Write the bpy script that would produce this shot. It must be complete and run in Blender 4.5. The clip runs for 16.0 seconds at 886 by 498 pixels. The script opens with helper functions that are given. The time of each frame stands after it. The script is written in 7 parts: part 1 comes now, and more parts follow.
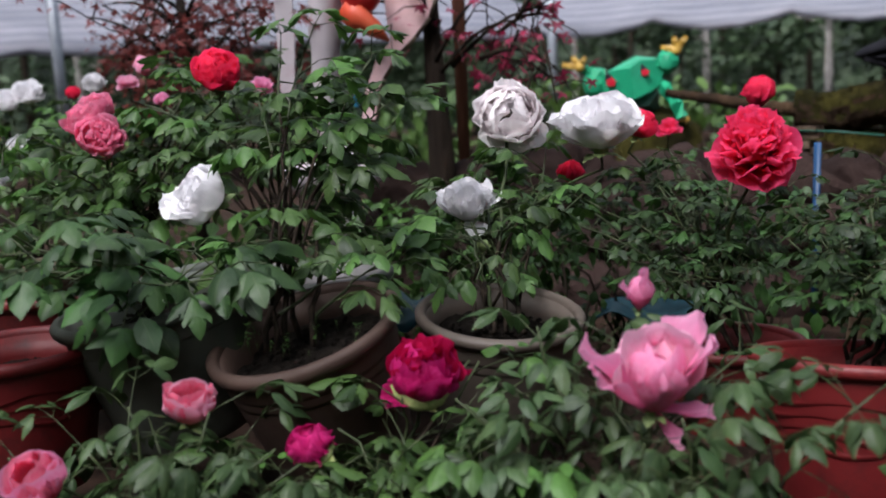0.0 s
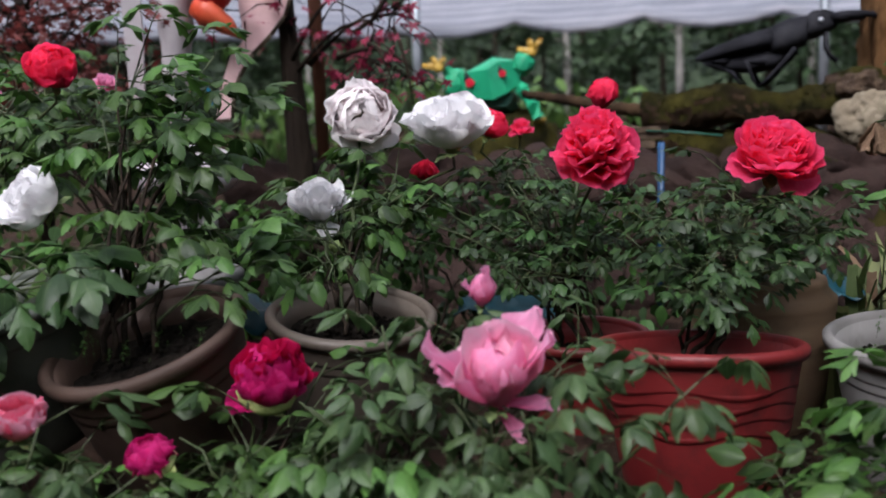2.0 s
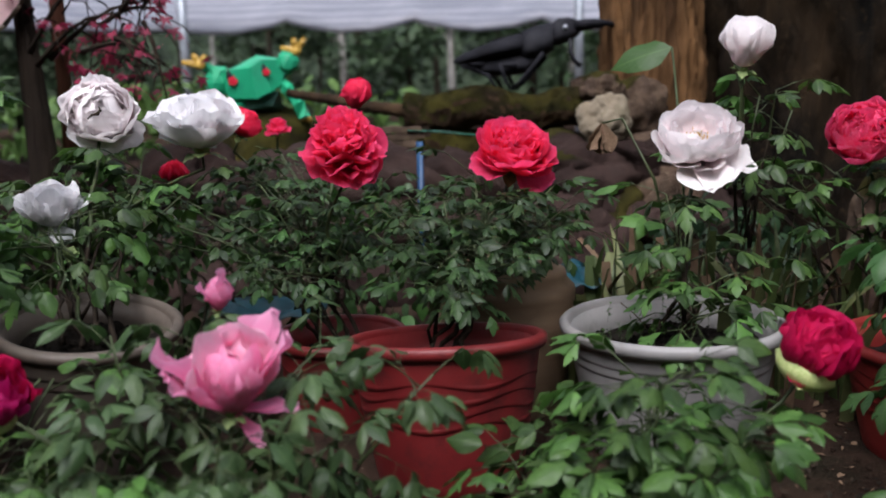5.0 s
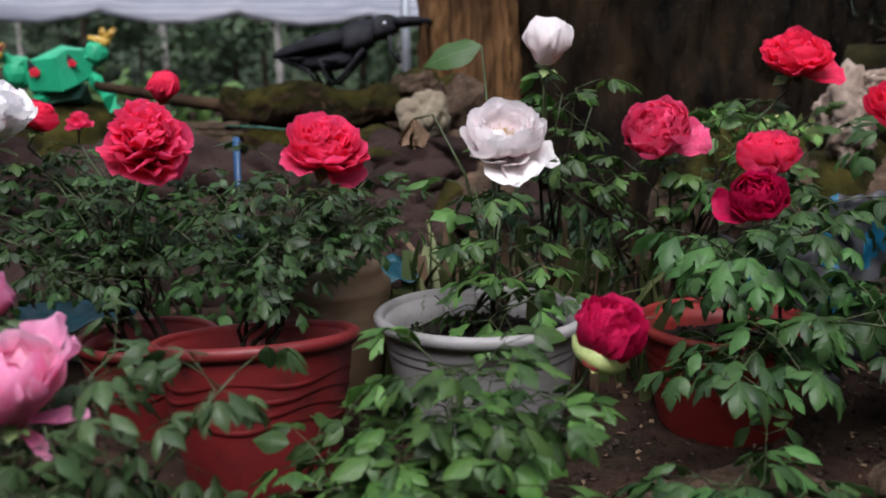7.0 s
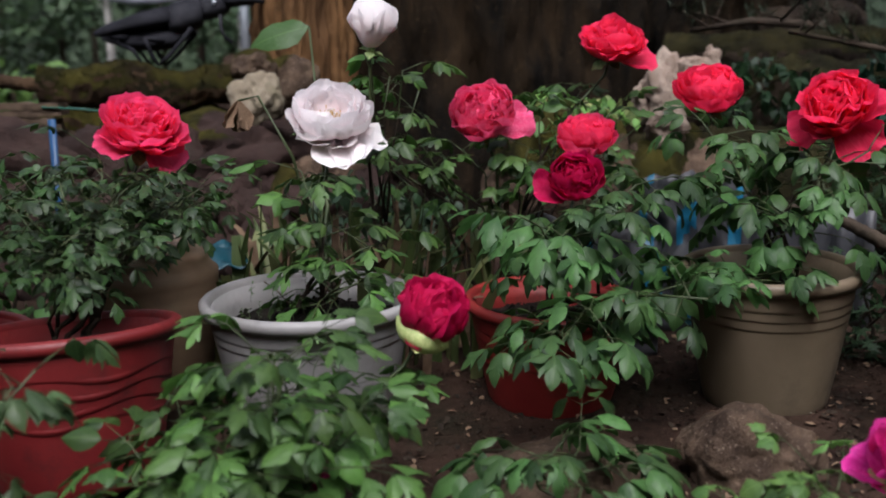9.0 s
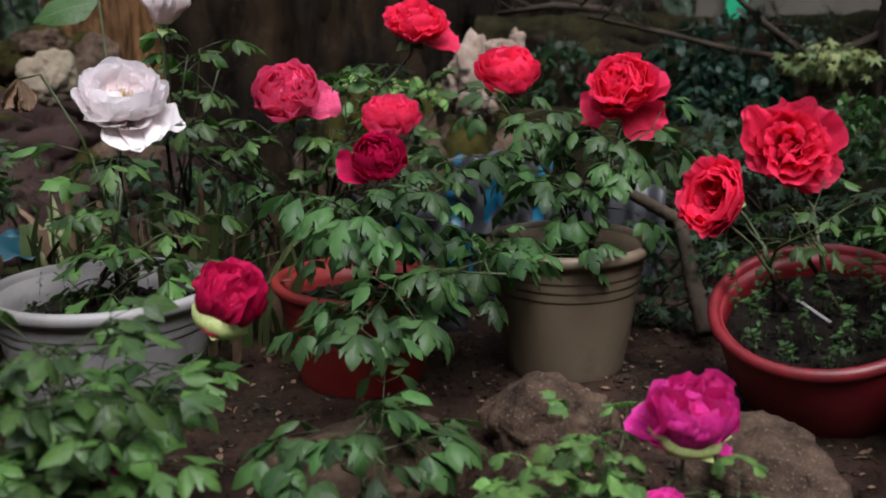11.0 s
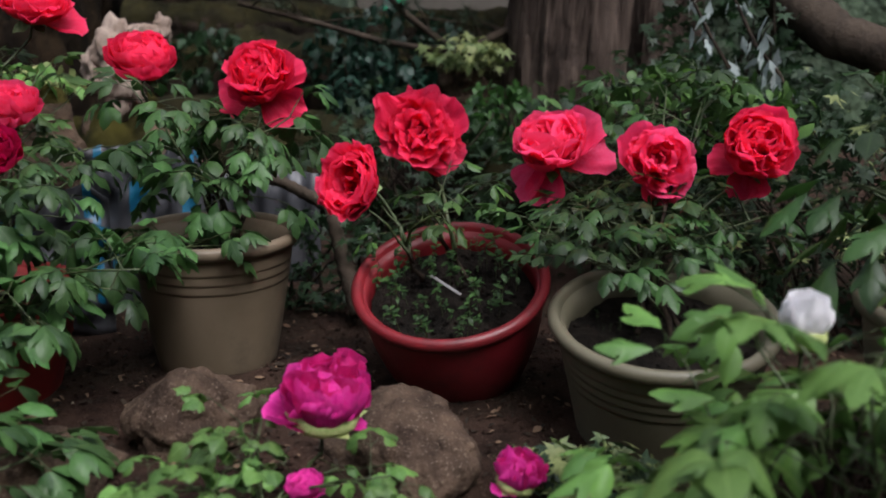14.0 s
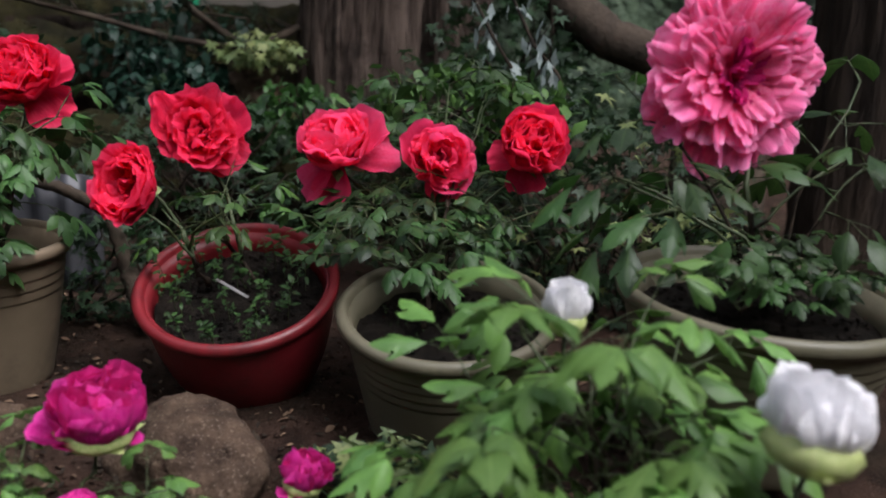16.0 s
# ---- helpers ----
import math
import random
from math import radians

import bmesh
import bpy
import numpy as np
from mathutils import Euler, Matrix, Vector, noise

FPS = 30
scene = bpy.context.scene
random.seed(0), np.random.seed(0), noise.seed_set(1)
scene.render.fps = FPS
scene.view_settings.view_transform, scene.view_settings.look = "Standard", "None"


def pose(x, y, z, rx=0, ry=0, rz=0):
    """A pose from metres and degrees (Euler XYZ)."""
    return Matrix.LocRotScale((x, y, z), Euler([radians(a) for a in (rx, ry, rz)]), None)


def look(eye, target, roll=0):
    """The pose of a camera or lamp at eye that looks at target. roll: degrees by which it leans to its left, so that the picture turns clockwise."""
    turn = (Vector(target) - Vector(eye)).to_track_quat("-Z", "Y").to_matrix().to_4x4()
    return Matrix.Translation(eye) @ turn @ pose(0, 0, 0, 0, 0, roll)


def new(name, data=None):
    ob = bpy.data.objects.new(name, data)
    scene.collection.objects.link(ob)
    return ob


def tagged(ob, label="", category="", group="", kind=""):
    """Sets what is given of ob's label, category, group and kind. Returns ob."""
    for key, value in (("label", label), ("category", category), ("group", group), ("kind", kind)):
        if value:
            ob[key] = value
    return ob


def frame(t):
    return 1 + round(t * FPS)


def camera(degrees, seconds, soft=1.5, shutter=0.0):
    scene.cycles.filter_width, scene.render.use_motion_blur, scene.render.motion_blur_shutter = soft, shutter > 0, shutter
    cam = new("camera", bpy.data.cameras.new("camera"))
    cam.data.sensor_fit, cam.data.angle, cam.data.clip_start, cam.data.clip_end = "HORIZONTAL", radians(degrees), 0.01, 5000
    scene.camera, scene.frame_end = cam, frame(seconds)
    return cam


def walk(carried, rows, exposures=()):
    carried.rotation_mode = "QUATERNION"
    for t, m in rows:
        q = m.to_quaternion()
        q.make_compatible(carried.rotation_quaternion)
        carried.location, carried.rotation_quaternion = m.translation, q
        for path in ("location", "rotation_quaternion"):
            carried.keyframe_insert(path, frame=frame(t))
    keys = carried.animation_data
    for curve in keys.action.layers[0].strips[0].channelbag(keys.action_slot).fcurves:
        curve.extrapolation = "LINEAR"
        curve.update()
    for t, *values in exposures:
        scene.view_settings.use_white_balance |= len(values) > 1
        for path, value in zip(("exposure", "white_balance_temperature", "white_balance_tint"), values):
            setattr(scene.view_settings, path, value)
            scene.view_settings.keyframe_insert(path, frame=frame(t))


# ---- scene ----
cam = camera(52.8, 16.0, soft=1.9)
cam.data.dof.use_dof, cam.data.dof.focus_distance, cam.data.dof.aperture_fstop = True, 1.85, 2.8
METRES, EYE, TILT, LEAN, TURN = 0.4, 0.75, -9.0, 3.0, 0.0
ROWS = [
    (0.0, 0.0, 0.0, 0.0, 0.0, 0.0, -0.0),
    (0.5, 0.0164, 0.0008, 0.0007, -1.39, 0.01, 0.18),
    (1.0, 0.0429, 0.0027, 0.0014, -3.29, -0.03, 0.43),
    (1.5, 0.0749, 0.0014, 0.0026, -5.76, -0.05, 0.71),
    (2.0, 0.1044, -0.0009, 0.0012, -8.21, -0.09, 1.0),
    (2.5, 0.1297, -0.0048, 0.0009, -10.48, -0.15, 1.26),
    (3.0, 0.1471, -0.0089, -0.0001, -12.3, -0.16, 1.47),
    (5.5, 0.3059, -0.0482, -0.0074, -24.94, -0.71, 2.91),
    (6.0, 0.3344, -0.0608, -0.0108, -27.87, -0.89, 3.17),
    (6.5, 0.3557, -0.0695, -0.0123, -30.28, -1.08, 3.35),
    (7.0, 0.378, -0.0877, -0.0155, -32.54, -1.34, 3.59),
    (7.5, 0.3994, -0.0971, -0.0173, -34.82, -1.71, 3.77),
    (8.0, 0.423, -0.1114, -0.0212, -37.31, -2.15, 4.0),
    (8.5, 0.448, -0.1295, -0.0267, -39.86, -2.57, 4.21),
    (11.0, 0.564, -0.2387, -0.049, -53.13, -5.09, 5.26),
    (11.5, 0.5931, -0.2733, -0.058, -57.05, -5.6, 5.53),
    (12.0, 0.6133, -0.3021, -0.0628, -60.48, -6.18, 5.71),
    (12.5, 0.6315, -0.3311, -0.0698, -63.56, -6.63, 5.85),
    (13.0, 0.647, -0.3612, -0.0709, -66.53, -7.0, 6.0),
    (13.5, 0.6598, -0.3929, -0.0777, -69.54, -7.3, 6.13),
    (14.0, 0.677, -0.4328, -0.0865, -73.23, -7.74, 6.28),
    (14.5, 0.6901, -0.4766, -0.0922, -77.33, -8.16, 6.34),
    (15.0, 0.6964, -0.5152, -0.0955, -81.03, -8.61, 6.44),
    (15.5, 0.7017, -0.5431, -0.0986, -83.62, -8.95, 6.5),
    (16.0, 0.7029, -0.5603, -0.0997, -85.38, -9.21, 6.53),
]
walk(cam, [(t, pose(0, 0, EYE, TILT, LEAN, TURN) @ pose(METRES * x, METRES * y, METRES * z, 90 + pitch, roll, yaw)) for t, x, y, z, yaw, pitch, roll in ROWS])

# ---- world, sun, exposure ----
world = bpy.data.worlds.new("overcast_sky")
scene.world = world
world.use_nodes = True
_wn = world.node_tree.nodes
_sky = _wn.new("ShaderNodeTexSky")
_sky.sky_type, _sky.sun_disc = "NISHITA", False
_sky.sun_elevation, _sky.sun_rotation = radians(59), radians(-140)
_sky.air_density, _sky.dust_density = 1.2, 3.0
_veil = _wn.new("ShaderNodeHueSaturation")
_veil.inputs["Saturation"].default_value = 0.50
world.node_tree.links.new(_sky.outputs[0], _veil.inputs["Color"])
world.node_tree.links.new(_veil.outputs[0], _wn["Background"].inputs[0])
_wn["Background"].inputs[1].default_value = 0.142
_sun = new("sun", bpy.data.lights.new("sun", "SUN"))
_sun.data.energy, _sun.data.angle, _sun.data.color = 2.25, radians(38), (0.95, 0.945, 1.03)
_sun.matrix_world = look((-1.9, -2.3, 5.0), (0, 0, 0))
scene.view_settings.exposure = 0.87


# ---- materials ----
def mix_rgb(nt, fac, a, b):
    n = nt.nodes.new("ShaderNodeMix")
    n.data_type = "RGBA"
    for sock, v in ((n.inputs[0], fac), (n.inputs[6], a), (n.inputs[7], b)):
        if isinstance(v, bpy.types.NodeSocket):
            nt.links.new(v, sock)
        else:
            sock.default_value = v if not isinstance(v, tuple) else (*v[:3], 1)
    return n.outputs[2]


def calc(nt, op, a, b=0.0, c=0.0):
    n = nt.nodes.new("ShaderNodeMath")
    n.operation = op
    for sock, v in zip(n.inputs, (a, b, c)):
        if isinstance(v, bpy.types.NodeSocket):
            nt.links.new(v, sock)
        else:
            sock.default_value = v
    return n.outputs[0]


def noise_tex(nt, scale, detail=4.0, coords="Object", stretch=(1, 1, 1), rough=0.55):
    tc = nt.nodes.new("ShaderNodeTexCoord")
    mp = nt.nodes.new("ShaderNodeMapping")
    mp.inputs["Scale"].default_value = stretch
    nt.links.new(tc.outputs[coords], mp.inputs[0])
    n = nt.nodes.new("ShaderNodeTexNoise")
    n.inputs["Scale"].default_value, n.inputs["Detail"].default_value, n.inputs["Roughness"].default_value = scale, detail, rough
    nt.links.new(mp.outputs[0], n.inputs["Vector"])
    return n.outputs[0]


def ramp(nt, fac, lo, hi):
    n = nt.nodes.new("ShaderNodeMapRange")
    n.inputs[1].default_value, n.inputs[2].default_value = lo, hi
    nt.links.new(fac, n.inputs[0])
    return n.outputs[0]


def start(name):
    m = bpy.data.materials.new(name)
    m.use_nodes = True
    return m, m.node_tree, m.node_tree.nodes["Principled BSDF"]


def rel(nt, bsdf, height, strength, dist=0.004):
    b = nt.nodes.new("ShaderNodeBump")
    b.inputs["Strength"].default_value, b.inputs["Distance"].default_value = strength, dist
    nt.links.new(height, b.inputs["Height"])
    nt.links.new(b.outputs[0], bsdf.inputs["Normal"])


def surface(name, c1, c2, scale=8.0, rough=0.6, bump=0.3, bscale=60.0, metal=0.0, dirt=None, dscale=3.0, stretch=(1, 1, 1), vary=0.0, bdist=0.004, speck=None):
    """A solid surface: two colours mixed by coarse noise, dirt patches, fine relief."""
    m, nt, p = start(name)
    col = mix_rgb(nt, ramp(nt, noise_tex(nt, scale, 5, stretch=stretch), 0.35, 0.65), c1, c2)
    if dirt:
        col = mix_rgb(nt, ramp(nt, noise_tex(nt, dscale, 6, rough=0.7), 0.5, 0.72), col, dirt)
    if speck:
        col = mix_rgb(nt, ramp(nt, noise_tex(nt, bscale * 2.2, 3, rough=0.6), 0.58, 0.70), col, speck)
    if vary:
        oi = nt.nodes.new("ShaderNodeObjectInfo")
        hv = nt.nodes.new("ShaderNodeHueSaturation")
        nt.links.new(calc(nt, "MULTIPLY_ADD", oi.outputs["Random"], vary, 1 - vary / 2), hv.inputs["Value"])
        nt.links.new(col, hv.inputs["Color"])
        col = hv.outputs[0]
    nt.links.new(col, p.inputs["Base Color"])
    fine = noise_tex(nt, bscale, 6, stretch=stretch, rough=0.65)
    nt.links.new(calc(nt, "MULTIPLY_ADD", fine, 0.3, rough - 0.15), p.inputs["Roughness"])
    p.inputs["Metallic"].default_value = metal
    p.inputs["Specular IOR Level"].default_value = 0.10 if rough > 0.72 else 0.4
    rel(nt, p, fine, bump, bdist)
    return m


def leafy(name, c_dark, c_light, vein, rough=0.48, trans=0.32, hue=0.03):
    """Leaf: colour differs from leaf to leaf and leaflet to leaflet, pale veins, light comes through."""
    m, nt, p = start(name)
    geo, oi = nt.nodes.new("ShaderNodeNewGeometry"), nt.nodes.new("ShaderNodeObjectInfo")
    tone = calc(nt, "POWER", calc(nt, "ADD", calc(nt, "MULTIPLY", geo.outputs["Random Per Island"], 0.55), calc(nt, "MULTIPLY", oi.outputs["Random"], 0.5)), 1.9)
    col = mix_rgb(nt, tone, c_dark, c_light)
    col = mix_rgb(nt, calc(nt, "MULTIPLY", ramp(nt, noise_tex(nt, 35, 3), 0.45, 0.7), 0.35), col, c_dark)
    uv = nt.nodes.new("ShaderNodeUVMap")
    sep = nt.nodes.new("ShaderNodeSeparateXYZ")
    nt.links.new(uv.outputs[0], sep.inputs[0])
    across = calc(nt, "ABSOLUTE", calc(nt, "SUBTRACT", sep.outputs[1], 0.5))
    mid = calc(nt, "LESS_THAN", across, 0.022)
    side = calc(nt, "LESS_THAN", calc(nt, "FRACT", calc(nt, "MULTIPLY", calc(nt, "SUBTRACT", sep.outputs[0], calc(nt, "MULTIPLY", across, 0.7)), 7.0)), 0.09)
    col = mix_rgb(nt, calc(nt, "MAXIMUM", calc(nt, "MULTIPLY", mid, 0.45), calc(nt, "MULTIPLY", side, 0.14)), col, vein)
    hv = nt.nodes.new("ShaderNodeHueSaturation")
    nt.links.new(calc(nt, "MULTIPLY_ADD", oi.outputs["Random"], hue, 0.5 - hue / 2), hv.inputs["Hue"])
    nt.links.new(col, hv.inputs["Color"])
    col = hv.outputs[0]
    nt.links.new(col, p.inputs["Base Color"])
    nt.links.new(calc(nt, "MULTIPLY_ADD", noise_tex(nt, 60, 3), 0.25, rough - 0.12), p.inputs["Roughness"])
    p.inputs["Specular IOR Level"].default_value = 0.42
    rel(nt, p, calc(nt, "ADD", noise_tex(nt, 90, 3), calc(nt, "MULTIPLY", calc(nt, "MAXIMUM", mid, side), -0.9)), 0.55, 0.003)
    tr = nt.nodes.new("ShaderNodeBsdfTranslucent")
    nt.links.new(col, tr.inputs[0])
    ms = nt.nodes.new("ShaderNodeMixShader")
    ms.inputs[0].default_value = trans
    nt.links.new(p.outputs[0], ms.inputs[1])
    nt.links.new(tr.outputs[0], ms.inputs[2])
    nt.links.new(ms.outputs[0], nt.nodes["Material Output"].inputs[0])
    return m


def petal_mat(name, base, tip, blotch, vary=0.25, trans=0.35, streak=0.3):
    """Petal: colour runs from base to tip, fine lengthwise streaks, pale or dark flecks, light comes through."""
    m, nt, p = start(name)
    uv = nt.nodes.new("ShaderNodeUVMap")
    sep = nt.nodes.new("ShaderNodeSeparateXYZ")
    nt.links.new(uv.outputs[0], sep.inputs[0])
    col = mix_rgb(nt, ramp(nt, sep.outputs[0], 0.25, 0.95), base, tip)
    col = mix_rgb(nt, calc(nt, "MULTIPLY", ramp(nt, sep.outputs[0], 0.86, 1.0), 0.22), col, blotch)
    lines = noise_tex(nt, 1.0, 3, "UV", (1.5, 34, 1))
    col = mix_rgb(nt, calc(nt, "MULTIPLY", ramp(nt, lines, 0.45, 0.75), streak), col, blotch)
    oi = nt.nodes.new("ShaderNodeObjectInfo")
    col = mix_rgb(nt, calc(nt, "MULTIPLY", calc(nt, "MULTIPLY", oi.outputs["Random"], ramp(nt, noise_tex(nt, 18, 4), 0.4, 0.7)), vary * 2), col, blotch)
    nt.links.new(col, p.inputs["Base Color"])
    p.inputs["Roughness"].default_value = 0.55
    p.inputs["Specular IOR Level"].default_value = 0.2
    rel(nt, p, calc(nt, "ADD", lines, noise_tex(nt, 2.6, 4, "UV", (3, 7, 1))), 0.6, 0.006)
    tr = nt.nodes.new("ShaderNodeBsdfTranslucent")
    nt.links.new(col, tr.inputs[0])
    ms = nt.nodes.new("ShaderNodeMixShader")
    ms.inputs[0].default_value = trans
    nt.links.new(p.outputs[0], ms.inputs[1])
    nt.links.new(tr.outputs[0], ms.inputs[2])
    nt.links.new(ms.outputs[0], nt.nodes["Material Output"].inputs[0])
    return m


LEAF = leafy("leaf_green", (0.0138, 0.0393, 0.00866), (0.116, 0.236, 0.046), (0.0994, 0.176, 0.0524))
LEAF_FINE = leafy("leaf_fine_green", (0.00686, 0.021, 0.00481), (0.0565, 0.128, 0.0264), (0.0648, 0.118, 0.027))
LEAF_PALE = leafy("leaf_fresh_green", (0.0479, 0.112, 0.0268), (0.178, 0.33, 0.0686), (0.178, 0.309, 0.0972))
LEAF_BLUE = leafy("leaf_dusty_green", (0.0124, 0.0381, 0.0106), (0.0915, 0.204, 0.0505), (0.0927, 0.146, 0.0553))
LEAF_GREY = leafy("leaf_greyish_green", (0.020, 0.048, 0.014), (0.105, 0.170, 0.060), (0.13, 0.18, 0.075))
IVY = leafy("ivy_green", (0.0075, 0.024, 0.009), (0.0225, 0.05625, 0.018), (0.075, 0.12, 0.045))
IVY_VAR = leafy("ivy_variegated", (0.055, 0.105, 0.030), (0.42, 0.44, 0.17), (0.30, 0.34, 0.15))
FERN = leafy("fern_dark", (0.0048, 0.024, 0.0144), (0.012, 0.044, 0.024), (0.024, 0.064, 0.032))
SILVER = leafy("silver_ivy", (0.20, 0.25, 0.24), (0.52, 0.57, 0.55), (0.50, 0.54, 0.50))
MAPLE = leafy("maple_red", (0.182, 0.0084, 0.0224), (0.588, 0.021, 0.063), (0.42, 0.042, 0.07))
MAPLE_DARK = leafy("maple_brown_red", (0.093, 0.021, 0.0255), (0.285, 0.0495, 0.054), (0.208, 0.078, 0.039))
FAR_LEAF = leafy("forest_leaf", (0.0182, 0.039, 0.0208), (0.111, 0.176, 0.0806), (0.08, 0.13, 0.05), rough=0.6)
PINE = surface("pine_needles", (0.0084, 0.021, 0.0098), (0.0175, 0.035, 0.0154), 20, 0.6)
DRY_LEAF = surface("dry_leaf", (0.10, 0.060, 0.038), (0.17, 0.115, 0.075), 30, 0.8, 0.5)

P_WHITE = petal_mat("petal_white", (0.92, 0.89, 0.90), (0.95, 0.94, 0.96), (0.88, 0.86, 0.89), 0.12, 0.36, 0.2)
P_BLUSH = petal_mat("petal_blush", (0.95, 0.80, 0.81), (0.95, 0.92, 0.93), (0.95, 0.86, 0.88), 0.12, 0.36, 0.2)
P_PINK = petal_mat("petal_pink", (0.82, 0.13, 0.33), (0.93, 0.38, 0.62), (0.95, 0.58, 0.78), 0.25, 0.5, 0.3)
P_ROSE = petal_mat("petal_deep_rose", (0.80, 0.008, 0.13), (0.97, 0.20, 0.47), (0.97, 0.55, 0.75), 0.20, 0.42, 0.2)
P_PINK_PALE = petal_mat("petal_pale_pink", (0.90, 0.30, 0.46), (0.94, 0.50, 0.68), (0.96, 0.70, 0.80), 0.2, 0.5, 0.25)
P_PINK_HOT = petal_mat("petal_rose_pink", (0.78, 0.05, 0.16), (0.88, 0.20, 0.34), (0.92, 0.45, 0.57), 0.3, 0.55, 0.3)
P_PINK_DARK = petal_mat("petal_pinkish_red", (0.60, 0.005, 0.085), (0.88, 0.060, 0.21), (0.93, 0.28, 0.44), 0.3, 0.40, 0.35)
P_STREAK = petal_mat("petal_red_with_pale_edge", (0.66, 0.006, 0.085), (0.90, 0.20, 0.38), (0.95, 0.68, 0.78), 0.30, 0.5, 0.35)
P_CORAL = petal_mat("petal_coral", (0.86, 0.016, 0.10), (0.97, 0.062, 0.20), (0.97, 0.19, 0.38), 0.2, 0.60, 0.22)
P_RED = petal_mat("petal_red", (0.66, 0.003, 0.040), (0.94, 0.026, 0.115), (0.93, 0.14, 0.26), 0.2, 0.52, 0.25)
P_DARK = petal_mat("petal_dark_red", (0.30, 0.001, 0.026), (0.55, 0.004, 0.070), (0.64, 0.022, 0.15), 0.22, 0.45, 0.25)
P_MAGENTA = petal_mat("petal_magenta", (0.40, 0.002, 0.075), (0.60, 0.006, 0.16), (0.76, 0.08, 0.34), 0.3, 0.42, 0.3)
P_ORCHID = petal_mat("petal_orchid", (0.52, 0.004, 0.16), (0.78, 0.022, 0.34), (0.86, 0.14, 0.50), 0.3, 0.42, 0.3)
SEPAL = surface("sepal", (0.10, 0.17, 0.05), (0.26, 0.32, 0.13), 30, 0.55)
SEPAL_PALE = surface("sepal_pale", (0.26, 0.33, 0.10), (0.42, 0.45, 0.20), 30, 0.55)
STAMEN = surface("stamen_yellow", (0.55, 0.30, 0.05), (0.75, 0.50, 0.12), 200, 0.7)
STEM_GREEN = surface("stem_green", (0.024, 0.040, 0.011), (0.042, 0.056, 0.018), 40, 0.55)
STEM_WOOD = surface("stem_wood", (0.0145, 0.0112, 0.009), (0.036, 0.026, 0.018), 50, 0.85, 0.6, 120)
SOIL = surface("soil", (0.00585, 0.00487, 0.0039), (0.017, 0.0132, 0.0103), 25, 0.95, 1.0, 90, bdist=0.012)
EARTH = surface("ground_earth", (0.018, 0.0100, 0.0072), (0.060, 0.034, 0.024), 9, 0.95, 1.0, 110, dirt=(0.018, 0.016, 0.0090), dscale=2.6, bdist=0.018, speck=(0.085, 0.056, 0.042))
TERRA = surface("pot_terracotta_red", (0.112, 0.00763, 0.00901), (0.141, 0.0118, 0.0127), 7, 0.5, 0.12, 90, dirt=(0.0366, 0.00811, 0.00811), dscale=9)
TERRA_ORANGE = surface("pot_orange_red", (0.160, 0.0125, 0.0115), (0.195, 0.018, 0.0155), 7, 0.5, 0.12, 90, dirt=(0.0682, 0.0148, 0.0118), dscale=9)
TERRA_DEEP = surface("pot_deep_red", (0.135, 0.00857, 0.0122), (0.171, 0.0135, 0.0184), 7, 0.4, 0.1, 90, dirt=(0.0505, 0.011, 0.0121), dscale=9)
CLAY_BROWN = surface("pot_brown_clay", (0.042, 0.0231, 0.0168), (0.0672, 0.0399, 0.0294), 6, 0.7, 0.3, 60, dirt=(0.0252, 0.0189, 0.0147), dscale=4)
POT_WHITE = surface("pot_greyish_white", (0.178, 0.17, 0.166), (0.239, 0.229, 0.226), 6, 0.55, 0.15, 60, dirt=(0.101, 0.0924, 0.0833), dscale=4)
POT_BEIGE = surface("pot_beige", (0.104, 0.0794, 0.0501), (0.136, 0.103, 0.0682), 6, 0.55, 0.15, 60, dirt=(0.059, 0.0468, 0.0314), dscale=4)
POT_OLIVE = surface("pot_olive", (0.093, 0.0837, 0.0527), (0.124, 0.1116, 0.0744), 6, 0.5, 0.15, 60, dirt=(0.062, 0.0589, 0.0372), dscale=4)
POT_TAUPE = surface("pot_taupe", (0.070, 0.055, 0.044), (0.105, 0.084, 0.068), 6, 0.55, 0.2, 60, dirt=(0.04, 0.032, 0.026), dscale=4)
POT_GREY = surface("pot_grey_green", (0.0595, 0.07, 0.0595), (0.098, 0.105, 0.084), 6, 0.6, 0.2, 60, dirt=(0.0385, 0.0385, 0.0315), dscale=4)
JAR = surface("jar_glaze", (0.162, 0.102, 0.061), (0.218, 0.146, 0.092), 5, 0.6, 0.2, 40, dirt=(0.12, 0.080, 0.05), dscale=6, stretch=(1, 1, 5))
STONE = surface("stone_brown", (0.034, 0.022, 0.016), (0.120, 0.080, 0.055), 11, 0.85, 1.0, 75, dirt=(0.026, 0.020, 0.013), dscale=9, bdist=0.014, speck=(0.16, 0.12, 0.09))
STONE_PALE = surface("stone_pale", (0.156, 0.126, 0.09), (0.228, 0.192, 0.144), 9, 0.85, 0.8, 45, dirt=(0.096, 0.084, 0.048), dscale=7, bdist=0.01)
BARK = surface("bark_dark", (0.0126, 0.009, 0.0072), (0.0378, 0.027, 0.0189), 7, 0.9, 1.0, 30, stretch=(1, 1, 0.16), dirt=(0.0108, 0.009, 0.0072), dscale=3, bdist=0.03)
BARK_WARM = surface("bark_warm", (0.050, 0.026, 0.013), (0.165, 0.085, 0.036), 6, 0.9, 1.0, 26, stretch=(1, 1, 0.18), dirt=(0.020, 0.013, 0.009), dscale=3, bdist=0.03)
